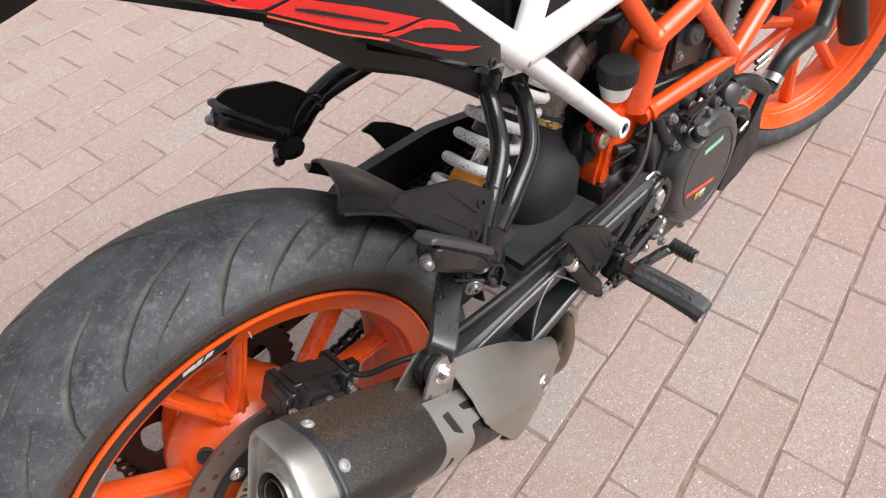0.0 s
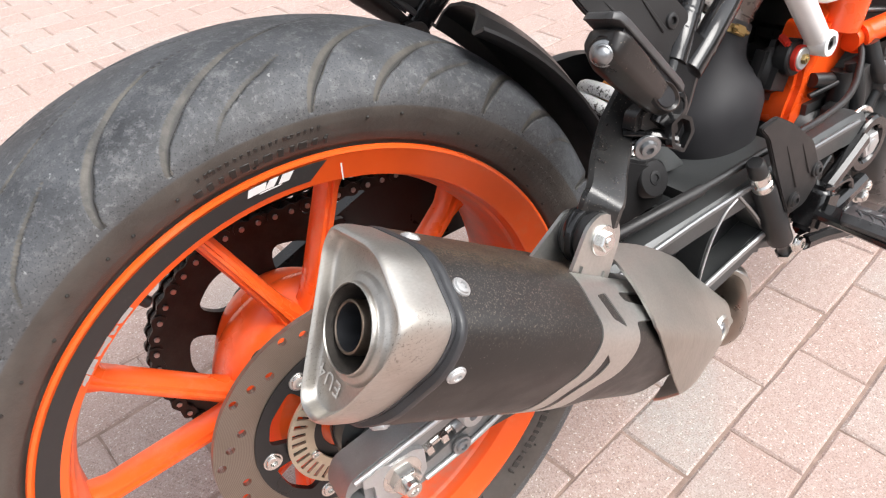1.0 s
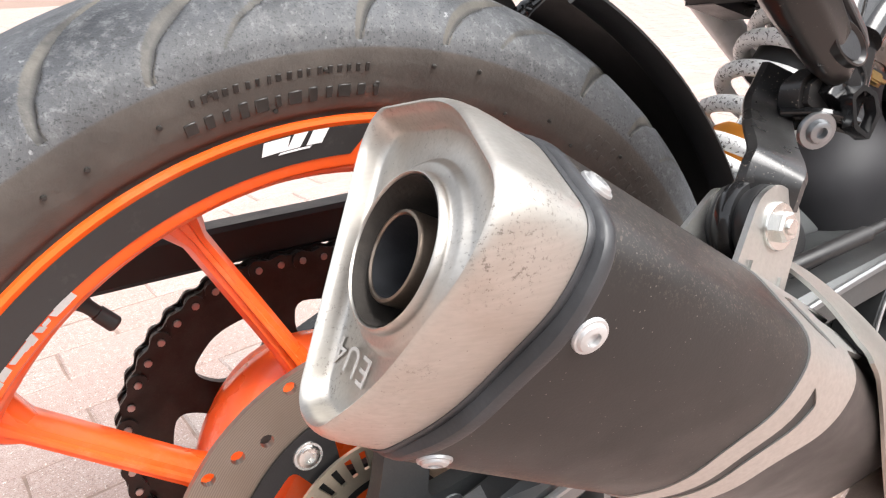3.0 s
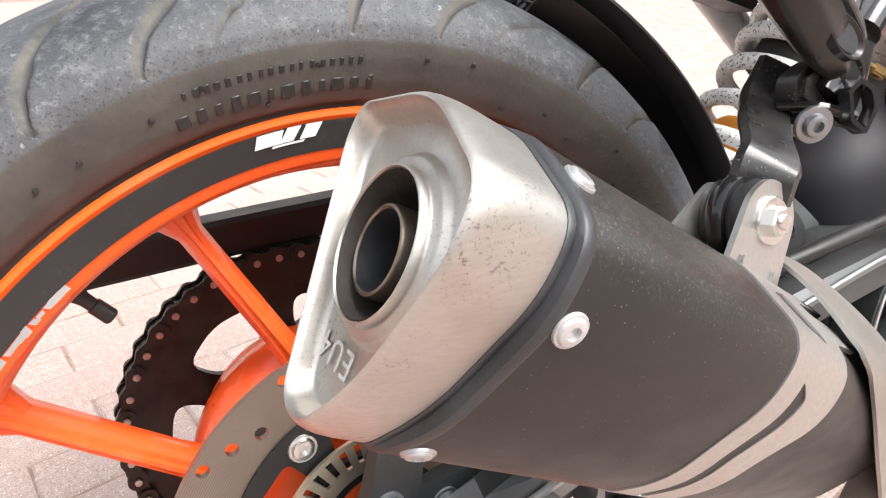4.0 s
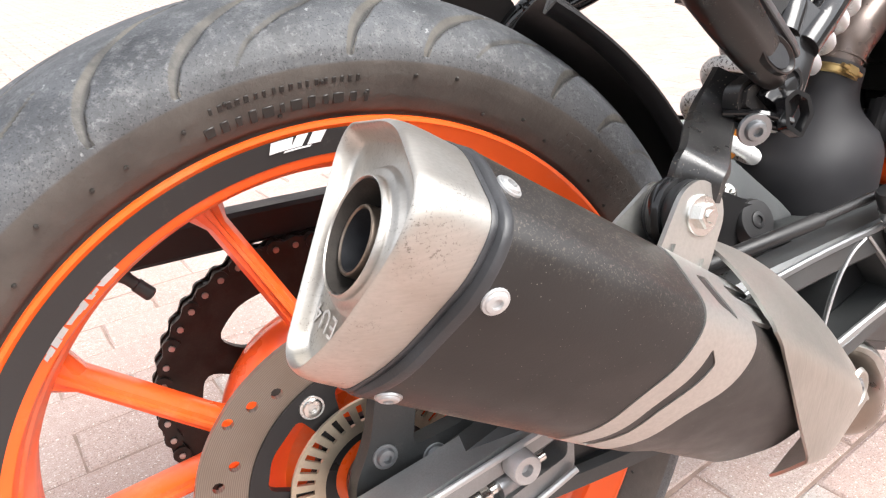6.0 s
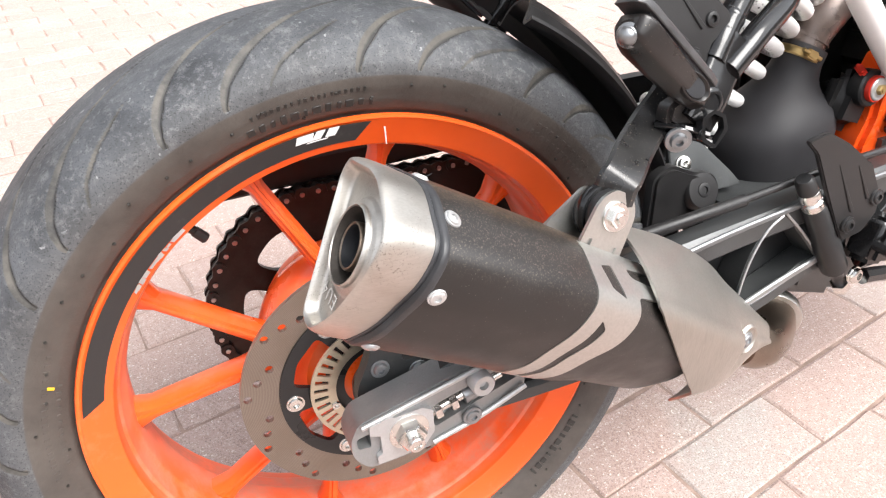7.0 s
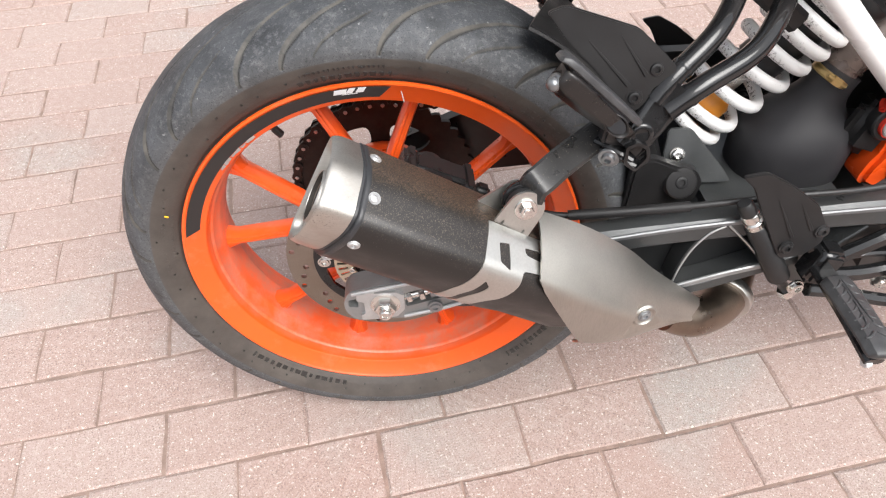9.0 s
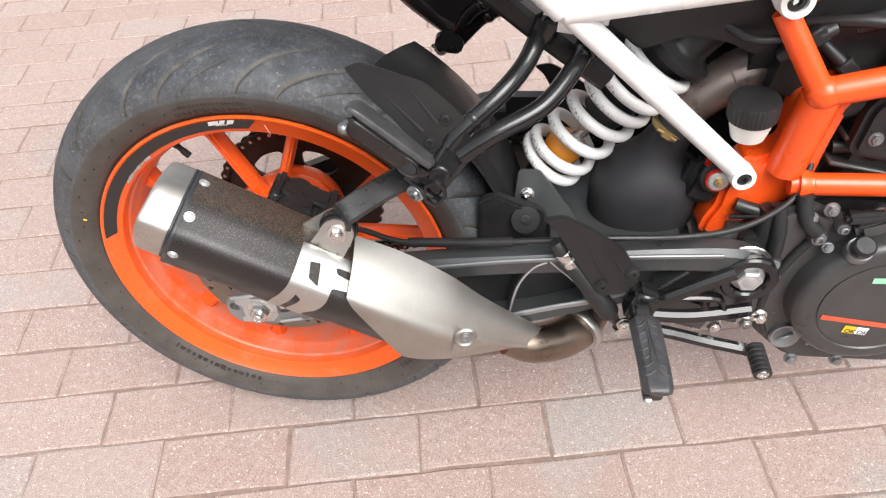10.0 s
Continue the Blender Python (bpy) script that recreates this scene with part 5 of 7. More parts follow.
lathe(bm, [(0.007, 0.012), (0.02, 0.012), (0.023, 0.02), (0.022, 0.036), (0.017, 0.042), (0.007, 0.043)], 28, ms)
part("bump_stop", bm, AMBER, shock, "amber rubber bump stop")
bm = bmesh.new()
lathe(bm, [(0.0085, 0.043), (0.0085, 0.105)], 24, ms)
part("damper_rod", bm, CHROME, shock, "bright damper rod")
bm = bmesh.new()
lathe(bm, [(0.02, 0.191), (0.043, 0.191), (0.045, 0.195), (0.045, 0.201), (0.034, 0.206), (0.03, 0.212), (0.03, L + 0.03)], 32, ms)
part("spring_collar", bm, BLACK_SATIN, shock)

# ---- air box, intake, reservoir ----
bm = bmesh.new()
rings = []
for z, r, cx, cy in ((0.058, 0.044, 0.456, -0.030), (0.064, 0.056, 0.456, -0.030), (0.085, 0.0625, 0.4565, -0.0305), (0.112, 0.0635, 0.457, -0.031), (0.126, 0.0635, 0.4585, -0.031), (0.137, 0.0605, 0.461, -0.0305), (0.146, 0.055, 0.4645, -0.0295), (0.153, 0.048, 0.4685, -0.0285),
                     (0.159, 0.0405, 0.4725, -0.0275), (0.165, 0.0335, 0.4762, -0.0268), (0.171, 0.0285, 0.479, -0.0262), (0.177, 0.025, 0.4815, -0.0258), (0.183, 0.023, 0.4838, -0.0256), (0.190, 0.0216, 0.487, -0.0255), (0.201, 0.0212, 0.492, -0.0255)):
    ring = []
    e = 0.84 + 0.16 * min(1.0, max(0.0, (z - 0.134) / 0.04))
    lean = min(1.0, max(0.0, (z - 0.147) / 0.035))
    for k in range(48):
        c, s = math.cos(2 * math.pi * k / 48), math.sin(2 * math.pi * k / 48)
        back = 1.0 - min(1.0, max(0.0, (z - 0.134) / 0.045))
        ring.append(V(cx + 0.009 * back + r * math.copysign(abs(c) ** e, c), cy + 0.010 * back + r * (0.86 + 0.14 * lean) * math.copysign(abs(s) ** e, s), z - 0.004 * back - 0.5 * lean * r * c))
    rings.append(ring)
bridge(bm, rings)
air_box = part("air_box", bm, DOME_BLACK, BIKE, "rounded soft-black air box", 60)
bm = bmesh.new()
CL = axes((0.4845, -0.0245, 0.1932), (0.5, 0.0, 0.87))
lathe(bm, [(0.0195, -0.0042), (0.0222, -0.0042), (0.0228, -0.0036), (0.0228, 0.0036), (0.0222, 0.0042), (0.0195, 0.0042)], 40, CL)
for dz in (-0.0028, 0.0028):
    lathe(bm, [(0.0226, -0.0006), (0.0233, 0.0), (0.0226, 0.0006)], 40, CL @ Matrix.Translation((0, 0, dz)))
block(bm, (0.013, 0.007, 0.0085), axes((0.4757, -0.0475, 0.1992), (0.5, 0.0, 0.87), (1, -0.3, -0.55)), 0.0015)
tube(bm, [(0.4647, -0.0465, 0.2057), (0.4857, -0.0505, 0.1937)], 0.0022, 10, 1)
part("hose_clamp", bm, GOLD, air_box, "brass-coloured hose clamp")
bm = bmesh.new()
tube(bm, [(0.4857, -0.0255, 0.1932), (0.493, -0.025, 0.207), (0.508, -0.023, 0.230), (0.536, -0.019, 0.251), (0.57, -0.015, 0.263), (0.63, 0.0, 0.268)], [0.0195, 0.0200, 0.0245, 0.0265, 0.0265, 0.0255], 28, 7)
part("intake_duct", bm, INTAKE_STEEL, air_box, "dull bronze intake duct")
bm = bmesh.new()
lathe(bm, [(0.019, -0.0012), (0.0212, -0.0008), (0.0212, 0.0008), (0.019, 0.0012)], 32, axes((0.494, -0.025, 0.207), (0.5, 0.0, 0.87)))
lathe(bm, [(0.0256, -0.0016), (0.0278, -0.0010), (0.0282, 0.0), (0.0278, 0.0010), (0.0256, 0.0016)], 36, axes((0.539, -0.019, 0.250), (0.88, 0.1, 0.52)))
part("duct_seam", bm, INTAKE_STEEL, air_box)
bm = bmesh.new()
lathe(bm, [(0.02, -0.008), (0.0225, -0.008), (0.0235, -0.006), (0.0235, 0.006), (0.0225, 0.008), (0.02, 0.008)], 36, axes((0.578, -0.0135, 0.2595), (0.95, 0.18, 0.2)))
part("duct_collar", bm, RUBBER_WORN, air_box, "rubber collar on the intake duct")

RES = V(0.545, -0.086, 0.236)
bm = bmesh.new()
mr = axes(RES, (-0.08, -0.1, 1))
lathe(bm, [(0, -0.018), (0.01, -0.018), (0.0168, -0.014), (0.0202, 0.0), (0.0214, 0.012), (0.0195, 0.0135), (0, 0.0135)], 36, mr)
reservoir = part("brake_fluid_reservoir", bm, RESERVOIR, BIKE, "white plastic brake fluid reservoir")
bm = bmesh.new()
rings = [[mr @ V(r * (1 + (0.025 if k % 2 else 0)) * math.cos(2 * math.pi * k / 72), r * (1 + (0.025 if k % 2 else 0)) * math.sin(2 * math.pi * k / 72), z) for k in range(72)] for r, z in ((0.0230, 0.0085), (0.0241, 0.0100), (0.0241, 0.0268), (0.0226, 0.0302), (0.0185, 0.0308))]
bridge(bm, rings)
part("lid", bm, BLACK_PLASTIC, reservoir, "ribbed black screw lid", 25)

# ---- white rear frame and orange trellis frame ----
N_REAR, N_LOW, N_TOP = V(0.351, -0.105, 0.364), V(0.549, -0.091, 0.177), V(0.549, -0.085, 0.361)
bm = bmesh.new()
tube(bm, [N_REAR + V(-0.004, 0, 0.004), N_LOW + V(-0.008, 0.002, 0.009)], 0.0118, 22, 1)
rear_frame = part("rear_frame", bm, WHITE, BIKE, "white steel tube rear frame")
for a, b, r in ((N_REAR, (0.20, -0.098, 0.50), 0.0145), (N_REAR, (0.43, -0.085, 0.46), 0.0125), (N_REAR, (0.55, -0.132, 0.402), 0.0145), (N_TOP, (0.5, -0.11, 0.43), 0.0135), ((0.351, 0.105, 0.362), (0.55, 0.09, 0.172), 0.0155), ((0.351, 0.105, 0.362), (0.2, 0.098, 0.5), 0.0145)):
    bm = bmesh.new()
    tube(bm, [a, b], r, 22, 1)
    part("frame_tube", bm, WHITE, rear_frame)
bm = bmesh.new()
lathe(bm, [(0, -0.012), (0.0122, -0.012), (0.0132, -0.008), (0.0132, 0.008), (0.0122, 0.0105), (0.0078, 0.011), (0.0074, 0.004), (0, 0.004)], 32, axes(N_LOW, (0.05, -1, 0.05)))
part("frame_eye", bm, WHITE, rear_frame)
bm = bmesh.new()
block(bm, (0.06, 0.034, 0.04), axes(N_REAR + V(0.012, 0.016, -0.012), (0.1, -0.2, 1), (1, 0, -0.9)), 0.015, 4)
part("gusset", bm, WHITE, rear_frame)
bm = bmesh.new()
block(bm, (0.075, 0.05, 0.05), axes((0.425, 0.06, 0.283), (0.3, 0, 1), (1, 0, -0.3)), 0.01, 2)
part("shock_mount", bm, BLACK_SATIN, rear_frame, "black upper shock mount")
bolt(rear_frame, N_LOW + V(0, -0.006, 0), (0.05, -1, 0.05), 0.007, 0.004, "round", BLACK_SATIN)
bm = bmesh.new()
lathe(bm, [(0, -0.012), (0.0148, -0.012), (0.0156, 0.008), (0.0144, 0.011), (0.0094, 0.011), (0.009, 0.004), (0, 0.004)], 32, axes(N_TOP + V(0, -0.008, 0.004), (0.0, -1, 0.1)))
part("frame_eye", bm, WHITE, rear_frame)
bolt(rear_frame, N_TOP + V(0, -0.013, 0.004), (0, -1, 0.1), 0.0085, 0.004, "round", BLACK_SATIN)

J = V(0.5995, -0.0985, 0.277)
F1 = V(0.787, -0.115, 0.1815)
bm = bmesh.new()
tube(bm, [N_TOP + V(0.0, 0.006, -0.012), J + V(-0.003, 0, 0)], [0.0112, 0.012], 22, 1)
frame_main = part("main_frame", bm, FRAME_ORANGE, BIKE, "orange steel trellis main frame")
TUBES = [(J, (0.86, -0.116, 0.346), 0.0142), (J + V(0.002, 0.006, -0.004), (0.594, -0.083, 0.18), 0.0192), ((0.6, -0.092, 0.167), F1, 0.0122), (F1, (0.674, -0.107, 0.297), 0.0112), (F1, (1.0, -0.095, 0.285), 0.0138),
         ((0.59, 0.098, 0.28), (0.86, 0.116, 0.346), 0.0142), ((0.6, 0.095, 0.17), (0.765, 0.1, 0.165), 0.0135), (N_TOP + V(0.008, 0.008, 0.002), (0.66, -0.1, 0.42), 0.012)]
for a, b, r in TUBES:
    bm = bmesh.new()
    tube(bm, [a, b], r, 22, 1)
    part("frame_tube", bm, FRAME_ORANGE, frame_main)
for c, r in ((J + V(-0.001, 0, 0), 0.0165), (F1, 0.014)):
    bm = bmesh.new()
    bmesh.ops.create_uvsphere(bm, u_segments=20, v_segments=12, radius=r, matrix=Matrix.Translation(c))
    part("weld_joint", bm, FRAME_ORANGE, frame_main)
bm = bmesh.new()
lathe(bm, [(0.012, -0.010), (0.0165, -0.010), (0.0160, -0.004), (0.0138, 0.0), (0.0136, 0.003), (0.012, 0.0045)], 28, axes((0.618, -0.0945, 0.1684), F1 - V(0.6, -0.092, 0.167)))
part("weld_collar", bm, FRAME_ORANGE, frame_main)
bm = bmesh.new()
foot = rounded([(0.5225, 0.092), (0.5265, 0.112), (0.5355, 0.131), (0.536, 0.148), (0.541, 0.166), (0.552, 0.193), (0.567, 0.190), (0.588, 0.205), (0.586, 0.256), (0.618, 0.284), (0.640, 0.262), (0.632, 0.212), (0.626, 0.150), (0.576, 0.111), (0.55, 0.078)], 0.007)
slab(bm, [V(x, -0.05, z) for x, z in foot], V(0, -0.034, 0), 0.006)
part("frame_plate", bm, FRAME_ORANGE, frame_main, "forged orange frame plate")
bm = bmesh.new()
block(bm, (0.05, 0.03, 0.06), axes((0.523, -0.058, 0.148), (0.35, 0, 1), (1, 0, -0.35)), 0.012, 3)
part("mount_bracket", bm, BLACK_PLASTIC, frame_main, "black bracket")
bm = bmesh.new()
lathe(bm, [(0, 0), (0.0128, 0), (0.0132, 0.006), (0.0126, 0.0085), (0.0115, 0.0085), (0.011, 0.006), (0, 0.006)], 32, axes((0.5293, -0.0775, 0.1642), (0, -1, 0.08)))
part("mount_bush", bm, RED_PLASTIC, frame_main, "red mounting bush")
bm = bmesh.new()
lathe(bm, [(0, -0.012), (0.0175, -0.012), (0.0185, -0.008), (0.0185, 0.0015), (0.0168, 0.0035), (0, 0.0035)], 32, axes((0.5293, -0.0775, 0.1642), (0, -1, 0.08)))
part("mount_rubber", bm, RUBBER_HOSE, frame_main, "black rubber mounting")
bm = bmesh.new()
lathe(bm, [(0, 0), (0.0112, 0), (0.0112, 0.003), (0.01, 0.004), (0, 0.004)], 28, axes((0.5293, -0.0837, 0.1647), (0, -1, 0.08)))
part("mount_washer", bm, ALLOY_PALE, frame_main)
bolt(frame_main, (0.5293, -0.0875, 0.165), (0, -1, 0.08), 0.0052, 0.004, "hex", GOLD)
bm = bmesh.new()
block(bm, (0.017, 0.012, 0.007), axes((0.522, -0.07, 0.18), (0.6, -0.5, 0.6), (1, 0, 0.9)), 0.002, 2)
part("red_clip", bm, RED_PLASTIC, frame_main, "red plastic clip")

# ---- passenger foot rests on their hangers ----
def hanger(side):
    """A passenger foot rest: two bent tubes, a casting, a guard plate, and the folded peg; side -1 is the exhaust's."""
    def P(x, y, z):
        return V(x, y * -side, z)
    bm = bmesh.new()
    tube(bm, [P(0.331, -0.078, 0.33), P(0.318, -0.1, 0.31), P(0.296, -0.126, 0.293), P(0.262, -0.145, 0.268), P(0.246, -0.152, 0.25)], 0.0095, 16, 6)
    base = part("passenger_footrest", bm, BLACK_GLOSS, BIKE, "black passenger foot rest on bent tube hangers")
    bm = bmesh.new()
    tube(bm, [P(0.374, -0.076, 0.312), P(0.366, -0.095, 0.305), P(0.335, -0.13, 0.281), P(0.288, -0.150, 0.262), P(0.257, -0.157, 0.242)], 0.0095, 16, 6)
    part("hanger_tube", bm, BLACK_GLOSS, base)
    bm = bmesh.new()
    bar(bm, [P(0.268, -0.150, 0.262), P(0.252, -0.154, 0.244), P(0.238, -0.160, 0.226), P(0.226, -0.163, 0.212)], lambda f: [(x * (1 - 0.15 * f), y) for x, y in rounded([(-0.0165, -0.007), (0.0165, -0.007), (0.0165, 0.007), (-0.0165, 0.007)], 0.0065, 4)], P(-0.2, -0.97, 0.1), 5)
    part("hanger_casting", bm, BLACK_GLOSS, base)
    for p, w in (((0.270, -0.1405, 0.274), (0.77, 0.3, 0.57)), ((0.276, -0.1525, 0.2545), (0.83, 0.18, 0.52))):
        bm = bmesh.new()
        lathe(bm, [(0.009, -0.0045), (0.0101, -0.003), (0.0105, -0.0005), (0.0101, 0.0015), (0.0095, 0.0035), (0.009, 0.0045)], 20, axes(P(*p), P(*w)))
        part("weld_bead", bm, BLACK_GLOSS, base)
    for p in ((0.336, -0.075, 0.333), (0.38, -0.073, 0.317)):
        bm = bmesh.new()
        lathe(bm, [(0, -0.01), (0.013, -0.01), (0.014, 0.008), (0.009, 0.014), (0, 0.014)], 20, axes(P(*p), P(0.3, 0.1, 0.7)))
        part("hanger_socket", bm, BLACK_GLOSS, base)
    ez = P(-0.02, -0.98, 0.19).normalized()
    bm = bmesh.new()
    out = [(0.151, 0.325), (0.166, 0.330), (0.226, 0.311), (0.250, 0.290), (0.262, 0.278), (0.257, 0.267), (0.244, 0.262), (0.239, 0.249), (0.230, 0.242), (0.218, 0.249), (0.191, 0.280), (0.170, 0.300)]
    slab(bm, [P(x, -0.146 + (0.19 * (z - 0.278) - 0.02 * (x - 0.244)) / 0.98, z) for x, z in rounded(out, 0.004, 3)], ez * 0.004, 0.001)
    guard = part("heel_guard", bm, BLACK_PLASTIC, base, "black plastic heel guard plate")
    for x0, z0, x1, z1 in ((0.222, 0.266, 0.186, 0.303), (0.236, 0.274, 0.212, 0.306)):
        bm = bmesh.new()
        q = [P(x, -0.1503 + (0.19 * (z - 0.278) - 0.02 * (x - 0.244)) / 0.98, z) for x, z in ((x0, z0), ((x0 + x1) / 2, (z0 + z1) / 2), (x1, z1))]
        bar(bm, q, lambda f: rect(0.0035 * (1.2 - f), 0.0022 * (1.1 - f), 0.3), ez, 3)
        part("pressed_ridge", bm, BLACK_PLASTIC, guard)
    for p in ((0.244, -0.149, 0.278), (0.228, -0.1535, 0.255)):
        bolt(base, P(*p), ez, 0.0058, 0.003, "round", BLACK_SATIN, 0.0075)
    # folded peg: a chunky casting with a thin pad on its upper side
    a, b = P(0.1575, -0.168, 0.288), P(0.2235, -0.165, 0.226)
    d = (b - a).normalized()
    way = ez.cross(d)
    up = (way if way.x > 0 else -way).normalized()
    L0 = (b - a).length

    def on_peg(f, u, e):
        return a + d * (L0 * f) + up * u + ez * e
    bm = bmesh.new()
    body = rounded([(0.010, -0.014), (0.010, 0.016), (-0.005, 0.0155), (-0.0125, 0.004), (-0.0115, -0.003), (-0.001, -0.0145)], 0.003, 4)
    rings = []
    for f, k in ((-0.01, 0.66), (0.01, 0.84), (0.05, 0.97), (0.12, 1.05), (0.38, 1.0), (0.66, 0.88), (0.86, 0.74), (0.97, 0.56), (1.02, 0.38)):
        rings.append([on_peg(f + 0.16 * max(0.0, -u) / 0.018 * (1 - k if f < 0.1 else 0.0), 0.004 + (u - 0.004) * k, 0.001 + (e - 0.001) * k) for u, e in body])
    bridge(bm, rings)
    peg = part("folding_peg", bm, PEG_BLACK, base, "folded black foot peg with a rubber pad", 50)
    bm = bmesh.new()
    pad = rounded([(0.0118, -0.015), (0.0180, -0.0135), (0.0180, 0.0135), (0.0118, 0.0152)], 0.002, 3)
    bridge(bm, [[on_peg(f, drop + 0.015 + (u - 0.015) * k, e * k) for u, e in pad] for f, k, drop in ((-0.12, 0.5, -0.004), (-0.10, 0.8, -0.0025), (-0.05, 0.95, -0.0005), (0.05, 1.0, 0.0), (0.86, 1.0, 0.0), (0.95, 0.9, 0.0), (0.97, 0.6, 0.0))])
    part("rubber_pad", bm, PAD_GREY, peg, "worn grey rubber pad")
    # near-black strip that paints the shaded gap between body and pad
    bm = bmesh.new()
    bridge(bm, [[on_peg(f, u, e) for u, e in ((0.009, -0.012), (0.009, 0.0125), (0.0135, 0.0125), (0.0135, -0.012))] for f in (0.04, 0.5, 0.84)])
    part("pad_seat", bm, SOOT_AND_SHADE, peg)
    # the hollow at the peg's root
    bm = bmesh.new()
    mh = axes(on_peg(0.76, 0.0015, 0.0132), ez, d) @ Matrix.Diagonal((1.6, 1.0, 1.0, 1.0))
    lathe(bm, [(0.0088, -0.003), (0.0086, 0.0012), (0.0078, 0.0016), (0.0070, 0.0006), (0.0064, -0.0004), (0.0, -0.0006)], 28, mh)
    part("peg_hollow", bm, PEG_BLACK, peg)
    # flat near-black disc: the hollow's shade put into its colour
    bm = bmesh.new()
    lathe(bm, [(0.0062, 0.0004), (0.0, 0.0004)], 24, mh)
    part("hollow_floor", bm, SOOT_AND_SHADE, peg)
    # folded sheet box that carries the hinge, with its curled lower lip
    bm = bmesh.new()
    slab(bm, [P(x, -0.148, z) for x, z in rounded([(0.204, 0.213), (0.206, 0.226), (0.222, 0.232), (0.238, 0.228), (0.244, 0.214), (0.236, 0.203), (0.222, 0.204)], 0.004, 3)], P(0, -0.014, 0.002), 0.003)
    part("hinge_bracket", bm, BLACK_GRITTY, base, "folded black hinge bracket")
    for pts, w in (([(0.203, -0.150, 0.2125), (0.216, -0.163, 0.2115), (0.232, -0.1715, 0.2055)], 0.0045), ([(0.206, -0.152, 0.2055), (0.221, -0.164, 0.2045), (0.237, -0.1715, 0.1985)], 0.004)):
        bm = bmesh.new()
        bar(bm, [P(*q) for q in pts], rect(0.011, w, 0.4), P(0.2, -0.2, 1), 5)
        part("bracket_flange", bm, BLACK_GLOSS, base)
    # the open ear at the root of the casting, and the round end of the casting
    bm = bmesh.new()
    plate(bm, rounded([(-0.009, 0.007), (-0.010, -0.009), (0.001, -0.0165), (0.013, -0.005), (0.011, 0.006), (0.001, 0.011)], 0.002, 3), [rounded([(-0.0065, 0.005), (-0.007, -0.0075), (0.001, -0.0135), (0.0095, -0.004), (0.0085, 0.004), (0.001, 0.0082)], 0.0015, 3)], axes(P(0.2315, -0.1705, 0.2115), ez, P(1, 0, 0)), 0.006, 0.001)
    part("hinge_ear", bm, BLACK_GLOSS, base)
    bm = bmesh.new()
    lathe(bm, [(0, 0.0005), (0.0055, 0.0005), (0.0062, 0.0018), (0.0085, 0.0018), (0.0105, 0.0004), (0.0115, -0.002), (0.0118, -0.012), (0, -0.012)], 32, axes(P(0.2365, -0.1665, 0.2260), ez))
    part("hinge_boss", bm, BLACK_GLOSS, base, "round gloss black hinge boss")
    # acorn nut at the outer end
    mn = axes(P(0.1553, -0.1748, 0.2840), P(-0.8, -0.6, 0.1))
    bm = bmesh.new()
    lathe(bm, [(0.0, -0.003), (0.0076, -0.003), (0.0078, -0.0022), (0.0078, 0.0), (0.0062, 0.0006), (0.0062, 0.0036)] + [(0.0057 * math.cos(w * math.pi / 12), 0.0040 + 0.0046 * math.sin(w * math.pi / 12)) for w in range(6)] + [(0.0, 0.0086)], 24, mn)
    part("acorn_nut", bm, GREY_LIGHT, peg, "dull plated acorn nut")
    bm = bmesh.new()
    lathe(bm, [(0.0, -0.02), (0.0092, -0.02), (0.0092, -0.003), (0.0, -0.003)], 24, mn)
    part("peg_boss", bm, PEG_BLACK, peg)
    bolt(base, P(0.2115, -0.1655, 0.2030), ez + P(-0.45, 0, -0.35), 0.0062, 0.0045, "round", GREY_LIGHT, 0.0095)
    return base


for hanger_side in (-1, 1):
    hanger(hanger_side)
bm = bmesh.new()
bar(bm, [(0.228, -0.136, 0.228), (0.218, -0.138, 0.219), (0.203, -0.1445, 0.2115), (0.172, -0.168, 0.2055), (0.150, -0.187, 0.2005), (0.1425, -0.1905, 0.196), (0.139, -0.1895, 0.184)], lambda f: rect(0.0275, 0.0065, 0.4), (0.24, -0.43, 0.87), 6)
arm = part("muffler_hanger", bm, BLACK_GRITTY, BIKE, "gritty black sheet-metal silencer hanger arm")
ARM_END = V(0.1352, -0.2025, 0.178) + V(0.05, -0.95, 0.12).normalized() * -0.017
bm = bmesh.new()
lathe(bm, [(0, -0.004), (0.0185, -0.004), (0.0198, -0.002), (0.0198, 0.002), (0.0185, 0.004), (0, 0.004)], 32, axes(ARM_END, (0.05, -0.95, 0.12)))
part("hanger_eye", bm, BLACK_GLOSS, arm)

# ---- the rider's far heel guard ----
GUARD = [(0.338, 0.176), (0.360, 0.180), (0.387, 0.165), (0.423, 0.138), (0.439, 0.111), (0.443, 0.090), (0.429, 0.073), (0.405, 0.070), (0.389, 0.096), (0.366, 0.137), (0.352, 0.163)]
bm = bmesh.new()
slab(bm, [V(x, 0.166, z) for x, z in rounded(GUARD, 0.005, 3)], V(0, 0.004, 0), 0.001)
part("far_heel_guard", bm, BLACK_PLASTIC, BIKE, "black plastic heel guard plate of the far side")

